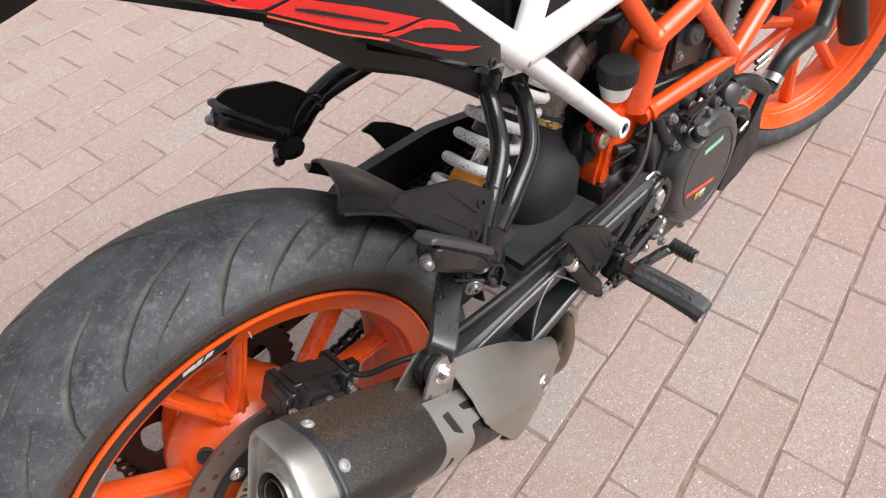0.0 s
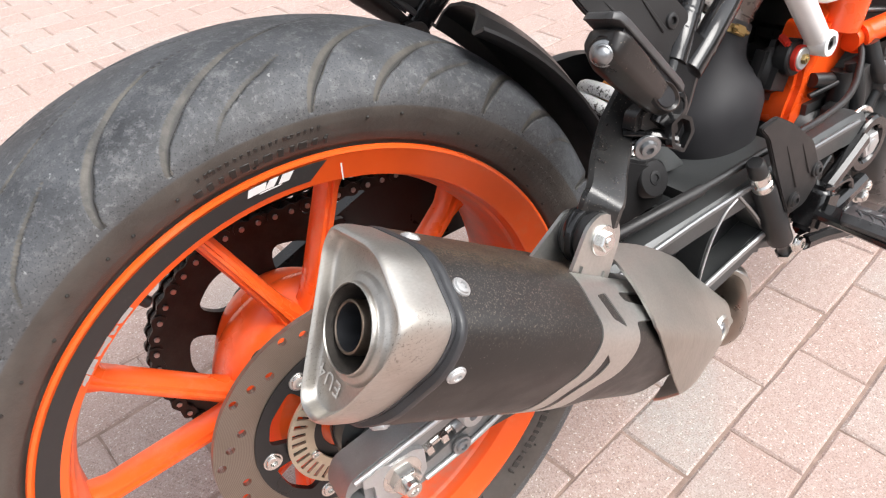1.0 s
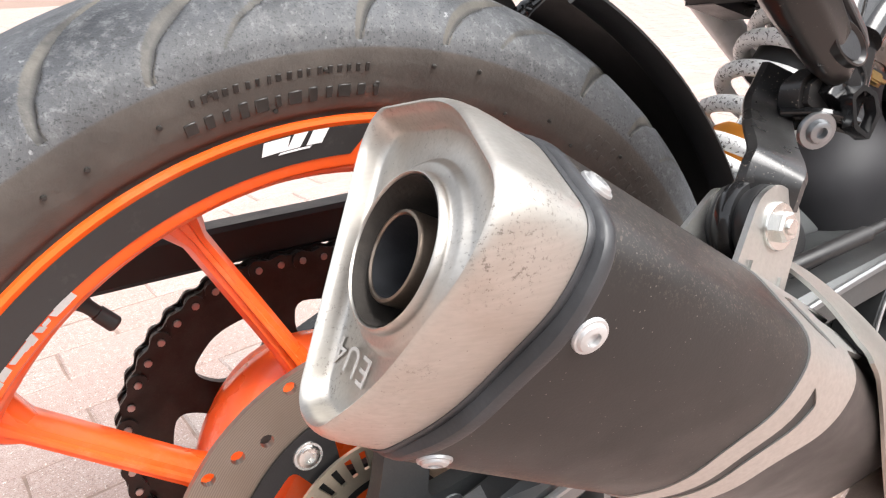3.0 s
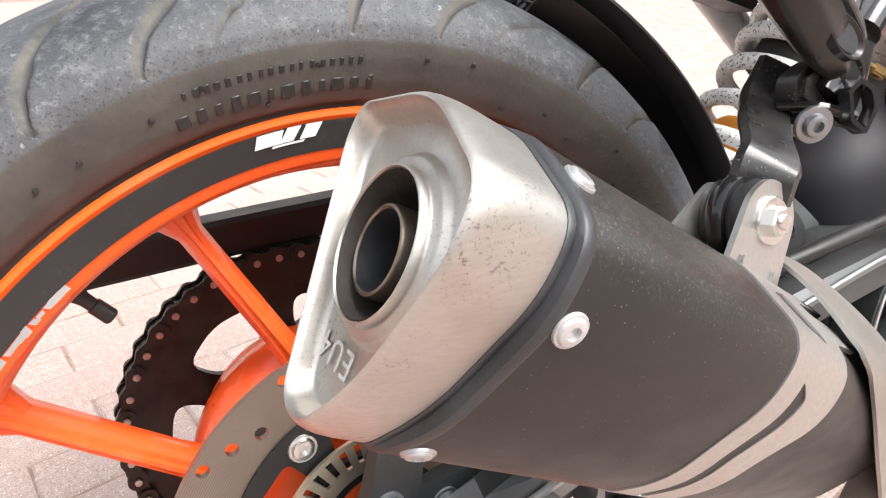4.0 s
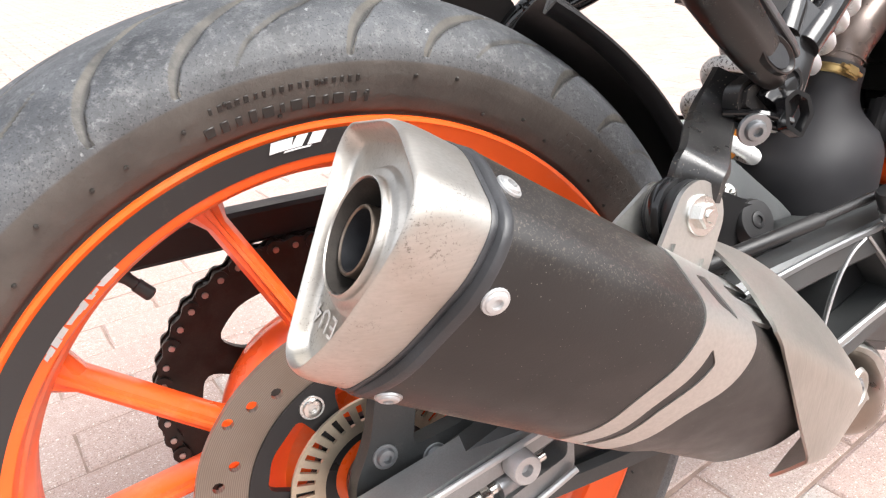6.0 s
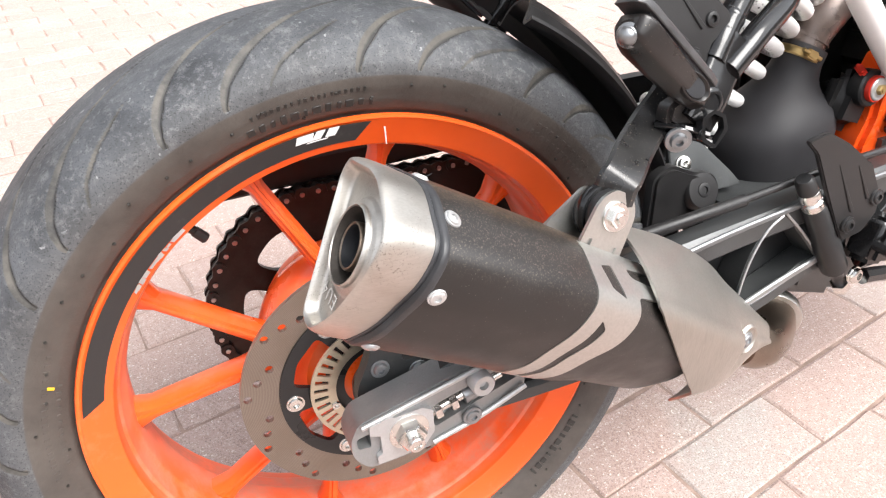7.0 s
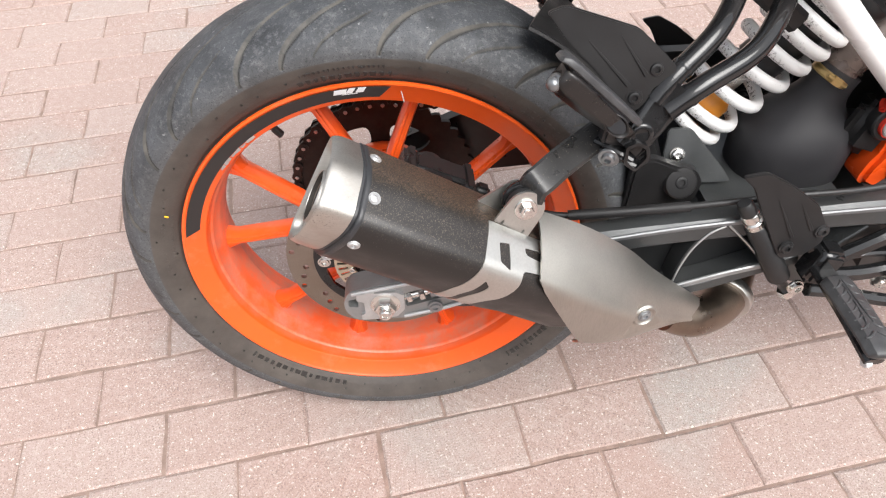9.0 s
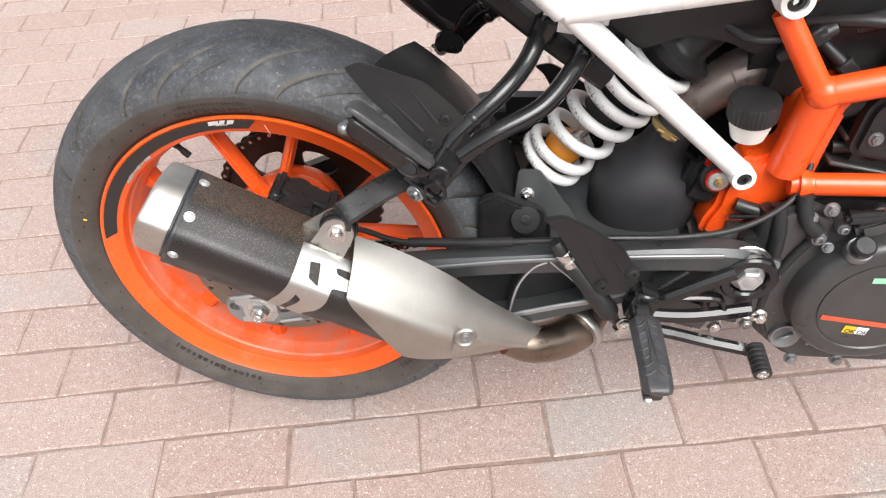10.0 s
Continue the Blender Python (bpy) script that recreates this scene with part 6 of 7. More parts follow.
# ---- rider foot rest, brake pedal ----
bm = bmesh.new()
bar(bm, [(0.462, -0.158, 0.046), (0.49, -0.157, 0.063), (0.5139, -0.156, 0.0768), (0.5475, -0.153, 0.094)], rect(0.014, 0.0165, 0.28), (0, 0, 1), 4)
rearset = part("rider_footrest", bm, BLACK_GLOSS, BIKE, "black rider foot rest bracket")
for pts, h in (([(0.452, -0.16, 0.034), (0.49, -0.158, 0.0295), (0.5237, -0.155, 0.0285), (0.5774, -0.15, 0.0345)], 0.017), ([(0.474, -0.152, 0.05), (0.4937, -0.152, 0.0545), (0.5368, -0.15, 0.0525), (0.5499, -0.15, 0.034)], 0.0075),
               ([(0.43, -0.158, 0.11), (0.445, -0.16, 0.07), (0.46, -0.162, 0.03)], 0.012)):
    bm = bmesh.new()
    bar(bm, pts, rect(0.014, h, 0.3), (0, 0, 1) if pts[0][0] != 0.43 else (1, 0, 0), 4)
    part("bracket_arm", bm, BLACK_GLOSS, rearset)
# the arm's eye round the pivot
bm = bmesh.new()
lathe(bm, [(0.019, -0.012), (0.0285, -0.012), (0.0305, -0.009), (0.0305, 0.006), (0.0285, 0.0085), (0.021, 0.0085), (0.019, 0.006)], 40, axes((0.565, -0.146, 0.0815), (0, -1, 0)), closed_profile=True)
part("bracket_eye", bm, BLACK_GLOSS, rearset, "black bracket eye round the pivot bolt")
bm = bmesh.new()
out = [(0.338, 0.176), (0.360, 0.180), (0.387, 0.165), (0.423, 0.138), (0.439, 0.111), (0.443, 0.090), (0.429, 0.073), (0.405, 0.070), (0.389, 0.096), (0.366, 0.137), (0.352, 0.163)]
slab(bm, [V(x, -0.166, z) for x, z in rounded(out, 0.005, 3)], V(0, -0.004, 0), 0.001)
rider_guard = part("heel_guard", bm, BLACK_PLASTIC, rearset, "black plastic heel guard plate")
for x0, z0, x1, z1 in ((0.408, 0.1, 0.38, 0.148), (0.425, 0.108, 0.404, 0.142)):
    bm = bmesh.new()
    bar(bm, [V(x0, -0.1702, z0), V((x0 + x1) / 2, -0.1702, (z0 + z1) / 2), V(x1, -0.1702, z1)], lambda f: rect(0.0035 * (1.2 - f), 0.0022 * (1.1 - f), 0.3), (0, -1, 0), 3)
    part("pressed_ridge", bm, BLACK_PLASTIC, rider_guard)
for p in ((0.436, -0.171, 0.106), (0.406, -0.172, 0.087)):
    bolt(rearset, p, (0.02, -0.98, 0.12), 0.0058, 0.003, "round", BLACK_SATIN, 0.0075)
cyl_a, cyl_b = V(0.364, -0.160, 0.122), V(0.438, -0.158, 0.007)
cd = (cyl_b - cyl_a).normalized()
bm = bmesh.new()
lathe(bm, [(0, 0.016), (0.009, 0.016), (0.0105, 0.018), (0.0105, 0.06), (0.012, 0.062), (0.012, 0.105), (0.009, 0.108), (0.0055, 0.12), (0.0055, 0.136), (0, 0.136)], 20, axes(cyl_a, cd))
cylinder = part("brake_cylinder", bm, BLACK_SATIN, BIKE, "black rear brake master cylinder")
bm = bmesh.new()
lathe(bm, [(0, -0.004), (0.0082, -0.004), (0.0092, -0.002), (0.0092, 0.004), (0.0072, 0.0055), (0.0072, 0.0075), (0.0092, 0.009), (0.0092, 0.016), (0, 0.016)], 20, axes(cyl_a, cd))
part("hose_union", bm, CHROME, cylinder, "bright banjo union")
bm = bmesh.new()
lathe(bm, [(0, -0.02), (0.006, -0.02), (0.0078, -0.0175), (0.0082, -0.004), (0, -0.004)], 20, axes(cyl_a, cd))
part("union_cap", bm, RUBBER_HOSE, cylinder, "black rubber cap")
bolt(cylinder, cyl_b - cd * 0.006, cd, 0.0085, 0.012, "hex", CHROME, name="push_rod_nut")
bolt(cylinder, (0.4385, -0.168, 0.024), (0.1, -1, 0.1), 0.0075, 0.005, "round", CHROME, 0.009)
bm = bmesh.new()
bar(bm, [(0.4488, -0.200, 0.0655), (0.4490, -0.203, 0.0660), (0.4492, -0.212, 0.0665), (0.4500, -0.242, 0.0660), (0.4506, -0.270, 0.0645), (0.4509, -0.283, 0.0625), (0.4511, -0.2895, 0.0605), (0.4511, -0.2925, 0.0590)], lambda f: [(x * float(np.interp(f, [0, 0.06, 0.2, 0.75, 0.9, 0.97, 1], [0.75, 0.95, 1.05, 0.97, 0.84, 0.58, 0.22])), y * float(np.interp(f, [0, 0.08, 0.85, 1], [0.8, 1.0, 1.0, 0.55]))) for x, y in rect(0.031, 0.014, 0.4)], (0, 0, 1), 4)
peg = part("foot_peg", bm, PAD_GREY, rearset, "worn grey rubber-covered foot peg")
bm = bmesh.new()
bar(bm, [(0.449, -0.172, 0.060), (0.4488, -0.204, 0.0585), (0.4480, -0.245, 0.0565), (0.4470, -0.281, 0.0530), (0.4470, -0.290, 0.0515)], lambda f: rect(0.024 - 0.006 * f, 0.010, 0.3), (0, 0, 1), 4)
part("peg_core", bm, BLACK_GLOSS, peg, "black steel peg core")
for k in range(7):
    c = V(0.4492, -0.2115, 0.0731).lerp(V(0.4506, -0.272, 0.0712), k / 6)
    for side in (-1, 1):
        bm = bmesh.new()
        bar(bm, [c + V(0.002 * side, 0.001, 0.0003), c + V(0.0065 * side, -0.0035, 0.0), c + V(0.0115 * side, -0.0045, -0.0016)], lambda f: rect(0.0030 - 0.0012 * f, 0.0026, 0.3), (0, 0, 1), 3)
        part("tread_rib", bm, PAD_GREY, peg)
for side in (-1, 1):
    bm = bmesh.new()
    bar(bm, [(0.4492 + 0.0012 * side, -0.207, 0.0733), (0.4503 + 0.0022 * side, -0.25, 0.0728), (0.4508 + 0.008 * side, -0.279, 0.0690)], rect(0.0018, 0.0024, 0.3), (0, 0, 1), 4)
    part("tread_ridge", bm, PAD_GREY, peg)
bolt(rearset, (0.4440, -0.283, 0.0495), (-0.1, -0.75, -0.6), 0.0055, 0.008, "hex", ALLOY_PALE, name="peg_feeler")
bm = bmesh.new()
block(bm, (0.03, 0.03, 0.045), pose(0.452, -0.168, 0.06, 0, 15, 0), 0.006, 3)
part("peg_clevis", bm, BLACK_GLOSS, rearset)
bm = bmesh.new()
bar(bm, [(0.455, -0.165, 0.016), (0.4885, -0.164, 0.0086), (0.5352, -0.166, -0.0035), (0.572, -0.17, -0.009), (0.585, -0.176, -0.0075)], rect(0.014, 0.0145, 0.3), (0, 0, 1), 5)
pedal = part("brake_pedal", bm, BLACK_GLOSS, BIKE, "black rear brake pedal")
bm = bmesh.new()
mt = axes((0.586, -0.172, -0.003), (0.02, -1, -0.1))
prof = [(0, 0)]
for k in range(6):
    prof += [(0.0105, 0.001 + k * 0.006), (0.0105, 0.0035 + k * 0.006), (0.0092, 0.0045 + k * 0.006), (0.0092, 0.006 + k * 0.006)]
prof += [(0.0102, 0.0375), (0, 0.0375)]
lathe(bm, prof, 20, mt)
part("pedal_tip", bm, RUBBER_HOSE, pedal, "ribbed rubber toe tip")
bolt(pedal, mt @ V(0, 0, 0.0375), (0.02, -1, -0.1), 0.0065, 0.002, "round", CHROME)
for p in ((0.5757, -0.152, 0.0176), (0.5425, -0.152, 0.0115), (0.5923, -0.146, 0.021)):
    bolt(rearset, p, (0, -1, 0.1), 0.007, 0.008, "hex", CHROME, 0.009)

# ---- engine ----
bm = bmesh.new()
block(bm, (0.36, 0.2, 0.2), pose(0.73, 0.0, 0.03), 0.03, 3)
block(bm, (0.14, 0.22, 0.14), pose(0.60, 0.0, 0.04), 0.02, 3)
engine = part("engine", bm, ENGINE_GREY, BIKE, "graphite single-cylinder engine")
bm = bmesh.new()
block(bm, (0.11, 0.09, 0.07), axes((0.528, -0.035, -0.045), (0.35, 0, 1), (1, 0, -0.35)), 0.015, 3)
part("crankcase_rear", bm, ENGINE_GREY, engine, "dark rear of the crankcase")
bm = bmesh.new()
mc = axes((0.718, -0.10, 0.035), (0, -1, 0.02))
lathe(bm, [(0, 0), (0.094, 0), (0.093, 0.012), (0.0905, 0.017), (0.0888, 0.034), (0.0865, 0.0395), (0.083, 0.0425), (0.078, 0.0442), (0.0695, 0.0448), (0.067, 0.0448), (0.0655, 0.0432), (0.0, 0.0432)], 72, mc)
part("clutch_cover", bm, ENGINE_GREY, engine, "round graphite clutch cover")
bm = bmesh.new()
plate(bm, circle(0.0635, 60), [], axes((0.718, -0.1432, 0.036), (0, -1, 0.02)), 0.0012)
part("cover_badge", bm, ENGINE_GREY, engine, "round graphite cover badge")
for a in range(8):
    w = radians(a * 45 + 22)
    bolt(engine, mc @ V(0.102 * math.cos(w), 0.102 * math.sin(w), 0.008), (0, -1, 0.02), 0.0065, 0.006, "hex", GREY_LIGHT, 0.008)
bm = bmesh.new()
lathe(bm, [(0, 0), (0.0115, 0), (0.0115, 0.009), (0.009, 0.0115), (0, 0.0115)], 24, axes((0.672, -0.141, 0.1195), (-0.1, -0.5, 0.85)))
part("oil_filler_cap", bm, BLACK_SATIN, engine)
bm = bmesh.new()
lathe(bm, [(0.008, -0.010), (0.0135, -0.010), (0.0138, 0.001), (0.0128, 0.0035), (0.008, 0.0035)], 28, axes((0.672, -0.138, 0.1155), (-0.1, -0.5, 0.85)))
part("filler_collar", bm, GREY_LIGHT, engine, "bare alloy filler collar")
for (x, z, w, h, m) in ((0.7, 0.014, 0.08, 0.0068, STICKER_RED), (0.697, 0.001, 0.0135, 0.011, DECAL_YELLOW), (0.711, -0.001, 0.0135, 0.011, DECAL_WHITE), (0.722, 0.077, 0.05, 0.0075, DECAL_GREEN)):
    bm = bmesh.new()
    block(bm, (w, h, 0.0005), axes((x, -0.1452 + (z - 0.036) * 0.02, z), (0, -1, 0.02), (1, 0, -0.16 if m is not DECAL_GREEN else 0.0)), 0)
    part("cover_sticker", bm, m, engine)
for x, z in ((0.6915, -0.0025), (0.7055, -0.0045)):
    word = bpy.data.curves.new("sticker_text", "FONT")
    word.body, word.size, word.extrude = "OK", 0.0085, 0.0001
    ob = new("sticker_text", word)
    ob.data.materials.append(DECAL_BLACK)
    ob.parent = engine
    ob.matrix_local = axes((x, -0.1462 + (z - 0.036) * 0.02, z), (0, -1, 0.02), (1, 0, -0.16))
# crankcase side, bolts and pipes
bm = bmesh.new()
slab(bm, [V(x, -0.1, z) for x, z in rounded([(0.585, 0.145), (0.583, 0.03), (0.6, -0.03), (0.66, -0.088), (0.79, -0.092), (0.835, -0.02), (0.822, 0.075), (0.755, 0.128), (0.66, 0.135), (0.62, 0.155)], 0.02)], V(0, -0.016, 0), 0.006)
part("crankcase_side", bm, ENGINE_GREY, engine)
for x, z, r in ((0.606, 0.058, 0.0065), (0.585, 0.0, 0.0065), (0.622, 0.14, 0.006), (0.64, 0.152, 0.006), (0.665, -0.086, 0.006), (0.69, 0.145, 0.007), (0.735, 0.15, 0.007), (0.72, -0.086, 0.006)):
    bolt(engine, (x, -0.117, z), (0, -1, 0.1), r, 0.006, "hex", GREY_LIGHT, r * 1.35)
bm = bmesh.new()
lathe(bm, [(0, 0.002), (0.012, 0.002), (0.015, 0.004), (0.0175, 0.004), (0.0185, 0.0)], 28, axes((0.645, -0.1175, -0.042), (0, -1, 0.1)))
block(bm, (0.02, 0.004, 0.004), axes((0.645, -0.1215, -0.042), (0, -1, 0.1), (1, 0, 0.6)), 0.001, 1)
part("slotted_plug", bm, GREY_LIGHT, engine, "slotted alloy plug")
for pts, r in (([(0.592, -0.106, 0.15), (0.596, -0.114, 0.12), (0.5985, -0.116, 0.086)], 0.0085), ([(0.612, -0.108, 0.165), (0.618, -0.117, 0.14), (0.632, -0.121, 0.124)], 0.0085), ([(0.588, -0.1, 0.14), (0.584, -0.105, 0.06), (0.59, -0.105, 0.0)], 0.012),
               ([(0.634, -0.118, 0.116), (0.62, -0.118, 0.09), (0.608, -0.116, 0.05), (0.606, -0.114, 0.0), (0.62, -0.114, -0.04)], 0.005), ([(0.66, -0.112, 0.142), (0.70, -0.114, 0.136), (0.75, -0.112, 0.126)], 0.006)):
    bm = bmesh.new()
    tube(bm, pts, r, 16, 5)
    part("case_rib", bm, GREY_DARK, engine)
for x, z, w in ((0.634, 0.1182, 0.0095), (0.598, 0.0795, 0.0085), (0.655, 0.132, 0.008), (0.70, 0.14, 0.0085), (0.745, 0.13, 0.008)):
    bm = bmesh.new()
    lathe(bm, [(0, 0.010), (w * 0.86, 0.010), (w, 0.008), (w, -0.02), (0, -0.02)], 24, axes((x, -0.116, z), (0, -1, 0.1)))
    part("bolt_boss", bm, ENGINE_GREY, engine)
    bolt(engine, (x, -0.126, z + 0.001), (0, -1, 0.1), w * 0.62, 0.005, "round", GREY_LIGHT, w * 0.8)
# water pump housing, its hoses, and the hoses behind the frame plate
bm = bmesh.new()
lathe(bm, [(0, 0.021), (0.011, 0.021), (0.0165, 0.018), (0.0195, 0.011), (0.0205, -0.01), (0, -0.01)], 28, axes((0.795, -0.112, 0.113), (-0.25, -0.85, 0.45)))
block(bm, (0.052, 0.016, 0.014), axes((0.802, -0.118, 0.108), (0, -1, 0.3), (1, 0, 0.12)), 0.006, 3)
pump = part("pump_housing", bm, ENGINE_GREY, engine, "rounded graphite water pump housing")
for q in ((0.826, -0.126, 0.110), (0.775, -0.126, 0.103)):
    bolt(pump, q, (-0.1, -0.95, 0.3), 0.0058, 0.006, "hex", GREY_LIGHT, 0.0078)
for pts, r in (([(0.825, -0.105, 0.112), (0.86, -0.109, 0.105), (0.90, -0.112, 0.085), (0.945, -0.112, 0.05)], 0.012), ([(0.825, -0.112, 0.07), (0.85, -0.12, 0.062), (0.872, -0.118, 0.04), (0.885, -0.11, 0.01)], 0.0095),
               ([(0.553, -0.088, 0.136), (0.59, -0.098, 0.128), (0.62, -0.102, 0.112)], 0.0078)):
    bm = bmesh.new()
    tube(bm, pts, r, 16, 6)
    part("coolant_hose", bm, RUBBER_HOSE, engine, "black rubber coolant hose")
bm = bmesh.new()
slab(bm, [V(x, -0.1, z) for x, z in rounded([(0.560, 0.108), (0.564, 0.066), (0.592, 0.052), (0.612, 0.07), (0.606, 0.098), (0.582, 0.112)], 0.006)], V(0, -0.012, 0), 0.003)
part("sprocket_cover", bm, BLACK_SATIN, engine, "small dark cover plate")
bm = bmesh.new()
block(bm, (0.034, 0.02, 0.02), axes((0.683, -0.122, 0.135), (0, -1, 0.3), (1, 0, 0.35)), 0.006, 3)
lug = part("casting_lug", bm, ENGINE_GREY, engine)
bolt(lug, (0.716, -0.126, 0.128), (-0.1, -0.9, 0.4), 0.0062, 0.008, "hex", GREY_LIGHT, 0.0085)
bolt(lug, (0.648, -0.124, 0.106), (-0.1, -0.9, 0.4), 0.0048, 0.005, "hex", GREY_LIGHT, 0.0062)
for a, b, r in (((0.677, -0.125, 0.150), (0.694, -0.125, 0.160), 0.003), ((0.846, -0.126, 0.028), (0.868, -0.126, 0.034), 0.0038), ((0.868, -0.118, 0.135), (0.90, -0.122, 0.142), 0.0045), ((0.872, -0.118, 0.122), (0.904, -0.122, 0.128), 0.003)):
    bm = bmesh.new()
    tube(bm, [a, b], r, 10, 1)
    part("steel_rod", bm, CHROME, engine, "bright steel rod")
# cylinder head cover, plug cap and the silver pipe before it
bm = bmesh.new()
slab(bm, [V(x, -0.08, z) for x, z in rounded([(0.645, 0.205), (0.65, 0.262), (0.69, 0.29), (0.76, 0.28), (0.775, 0.22), (0.72, 0.19)], 0.012)], V(0, -0.018, 0), 0.006)
part("head_cover", bm, BLACK_SATIN, engine, "black cylinder head cover")
bm = bmesh.new()
lathe(bm, [(0, 0.012), (0.006, 0.012), (0.008, 0.010), (0.013, 0.010), (0.0155, 0.006), (0.0155, -0.01), (0, -0.01)], 28, axes((0.688, -0.099, 0.248), (-0.2, -1, 0.25)))
part("head_cap", bm, ENGINE_GREY, engine, "round dark alloy cap")
for x, z in ((0.664, 0.226), (0.712, 0.268), (0.742, 0.228)):
    bolt(engine, (x, -0.0985, z), (0, -1, 0.15), 0.0055, 0.005, "hex", GREY_LIGHT, 0.0075)
bm = bmesh.new()
tube(bm, [(0.752, -0.098, 0.135), (0.765, -0.102, 0.19), (0.785, -0.104, 0.30)], 0.0115, 18, 5)
part("coolant_pipe", bm, FORK_GREY, engine, "silver-grey coolant pipe")
for k in range(7):
    bm = bmesh.new()
    block(bm, (0.0035, 0.0006, 0.006), axes((0.7705 + 0.0014 * k, -0.1148, 0.218 + 0.0085 * k), (0, -1, 0.05), (0.12, 0, 1)), 0)
    part("label_bar", bm, DECAL_WHITE, engine)
bm = bmesh.new()
block(bm, (0.05, 0.012, 0.014), axes((0.675, -0.128, 0.152), (0, -1, 0.3), (1, 0, 0.1)), 0.004, 2)
tube(bm, [(0.695, -0.13, 0.154), (0.72, -0.13, 0.158), (0.78, -0.125, 0.16)], 0.0022, 8, 3)
part("clutch_arm", bm, BLACK_SATIN, engine, "clutch arm with its cable end")
# dark plastics and wiring inside the frame
bm = bmesh.new()
block(bm, (0.26, 0.12, 0.16), pose(0.68, 0.0, 0.3, 0, 8, 0), 0.02, 2)
part("throttle_body_cover", bm, BLACK_PLASTIC, engine)
bm = bmesh.new()
block(bm, (0.14, 0.1, 0.12), pose(0.5, 0.02, 0.37, 0, 0, 0), 0.015, 2)
part("battery_box", bm, BLACK_PLASTIC, engine)
bm = bmesh.new()
slab(bm, [V(x, -0.055, z) for x, z in rounded([(0.392, 0.335), (0.43, 0.372), (0.55, 0.395), (0.565, 0.31), (0.54, 0.297), (0.515, 0.31), (0.475, 0.318), (0.43, 0.303)], 0.008)], V(0, -0.006, 0), 0.002)
part("side_cover", bm, BLACK_PLASTIC, engine, "black plastic side cover under the seat")
for k, (p, q, r) in enumerate((((0.62, -0.07, 0.33), (0.7, -0.075, 0.36), 0.009), ((0.63, -0.065, 0.24), (0.74, -0.08, 0.28), 0.012), ((0.64, -0.07, 0.2), (0.75, -0.075, 0.22), 0.008), ((0.6, -0.06, 0.31), (0.66, -0.075, 0.25), 0.006), ((0.68, -0.075, 0.19), (0.69, -0.08, 0.3), 0.007), ((0.56, -0.07, 0.3), (0.6, -0.075, 0.33), 0.007))):
    bm = bmesh.new()
    m1 = V(*p).lerp(V(*q), 0.5) + V(0.004 * (k % 3 - 1), -0.006, 0.008 * (k % 2))
    tube(bm, [p, m1, q], r, 12, 5)
    part("cable", bm, RUBBER_HOSE, engine)
    bm = bmesh.new()
    block(bm, (0.022, 0.016, 0.014), axes(m1, V(0, -1, 0.2), V(*q) - V(*p)), 0.002, 1)
    part("connector", bm, BLACK_SATIN, engine)
# cylinder leaning forward, with fins and hoses
bm = bmesh.new()
block(bm, (0.15, 0.15, 0.26), pose(0.73, 0.0, 0.25, 0, 12, 0), 0.02, 3)
part("cylinder", bm, ENGINE_GREY, engine)
for k in range(5):
    bm = bmesh.new()
    block(bm, (0.17, 0.17, 0.006), pose(0.72 + 0.006 * k, 0, 0.17 + k * 0.03, 0, 12, 0), 0.002, 1)
    part("cooling_fin", bm, ENGINE_GREY, engine)
for pts, r in (([(0.55, -0.09, 0.12), (0.59, -0.106, 0.136), (0.62, -0.1, 0.152), (0.65, -0.085, 0.155)], 0.003), ([(0.58, -0.06, 0.33), (0.63, -0.085, 0.34), (0.7, -0.09, 0.33)], 0.006), ([(0.5, -0.05, 0.33), (0.53, -0.075, 0.32), (0.57, -0.08, 0.325)], 0.004)):
    bm = bmesh.new()
    tube(bm, pts, r, 10, 6)
    part("cable", bm, RUBBER_HOSE, engine)
bm = bmesh.new()
block(bm, (0.16, 0.22, 0.18), pose(0.98, 0, 0.26, 0, -10, 0), 0.02, 3)
part("radiator", bm, BLACK_PLASTIC, engine, "black radiator and shroud")
bm = bmesh.new()
plate(bm, rounded([(0.835, -0.088), (0.868, -0.012), (0.895, 0.0), (0.915, 0.03), (0.93, 0.056), (0.95, 0.05), (0.938, 0.012), (0.958, -0.07), (0.9, -0.092), (0.85, -0.098)], 0.006), [], Matrix(((1, 0, 0, 0), (0, 0, 1, -0.12), (0, 1, 0, 0), (0, 0, 0, 1))), 0.012, 0.003)
part("belly_fairing", bm, BLACK_PLASTIC, engine, "black engine spoiler")

bm = bmesh.new()
tube(bm, [(0.955, -0.11, 0.045), (1.0, -0.112, 0.085), (1.08, -0.115, 0.09), (1.135, -0.11, 0.078), (1.18, -0.1, 0.12)], 0.0145, 18, 6)
part("radiator_hose", bm, RUBBER_HOSE, engine, "black radiator hose")
bm = bmesh.new()
lathe(bm, [(0.0145, -0.007), (0.0172, -0.007), (0.0172, 0.007), (0.0145, 0.007)], 28, axes((0.968, -0.111, 0.06), (0.75, 0, 0.66)))
part("hose_clamp", bm, CHROME, engine, "steel hose clamp")
bm = bmesh.new()
block(bm, (0.16, 0.02, 0.3), pose(0.57, 0.05, 0.215), 0.008, 2)
part("inner_cover", bm, BLACK_PLASTIC, engine, "black inner cover")

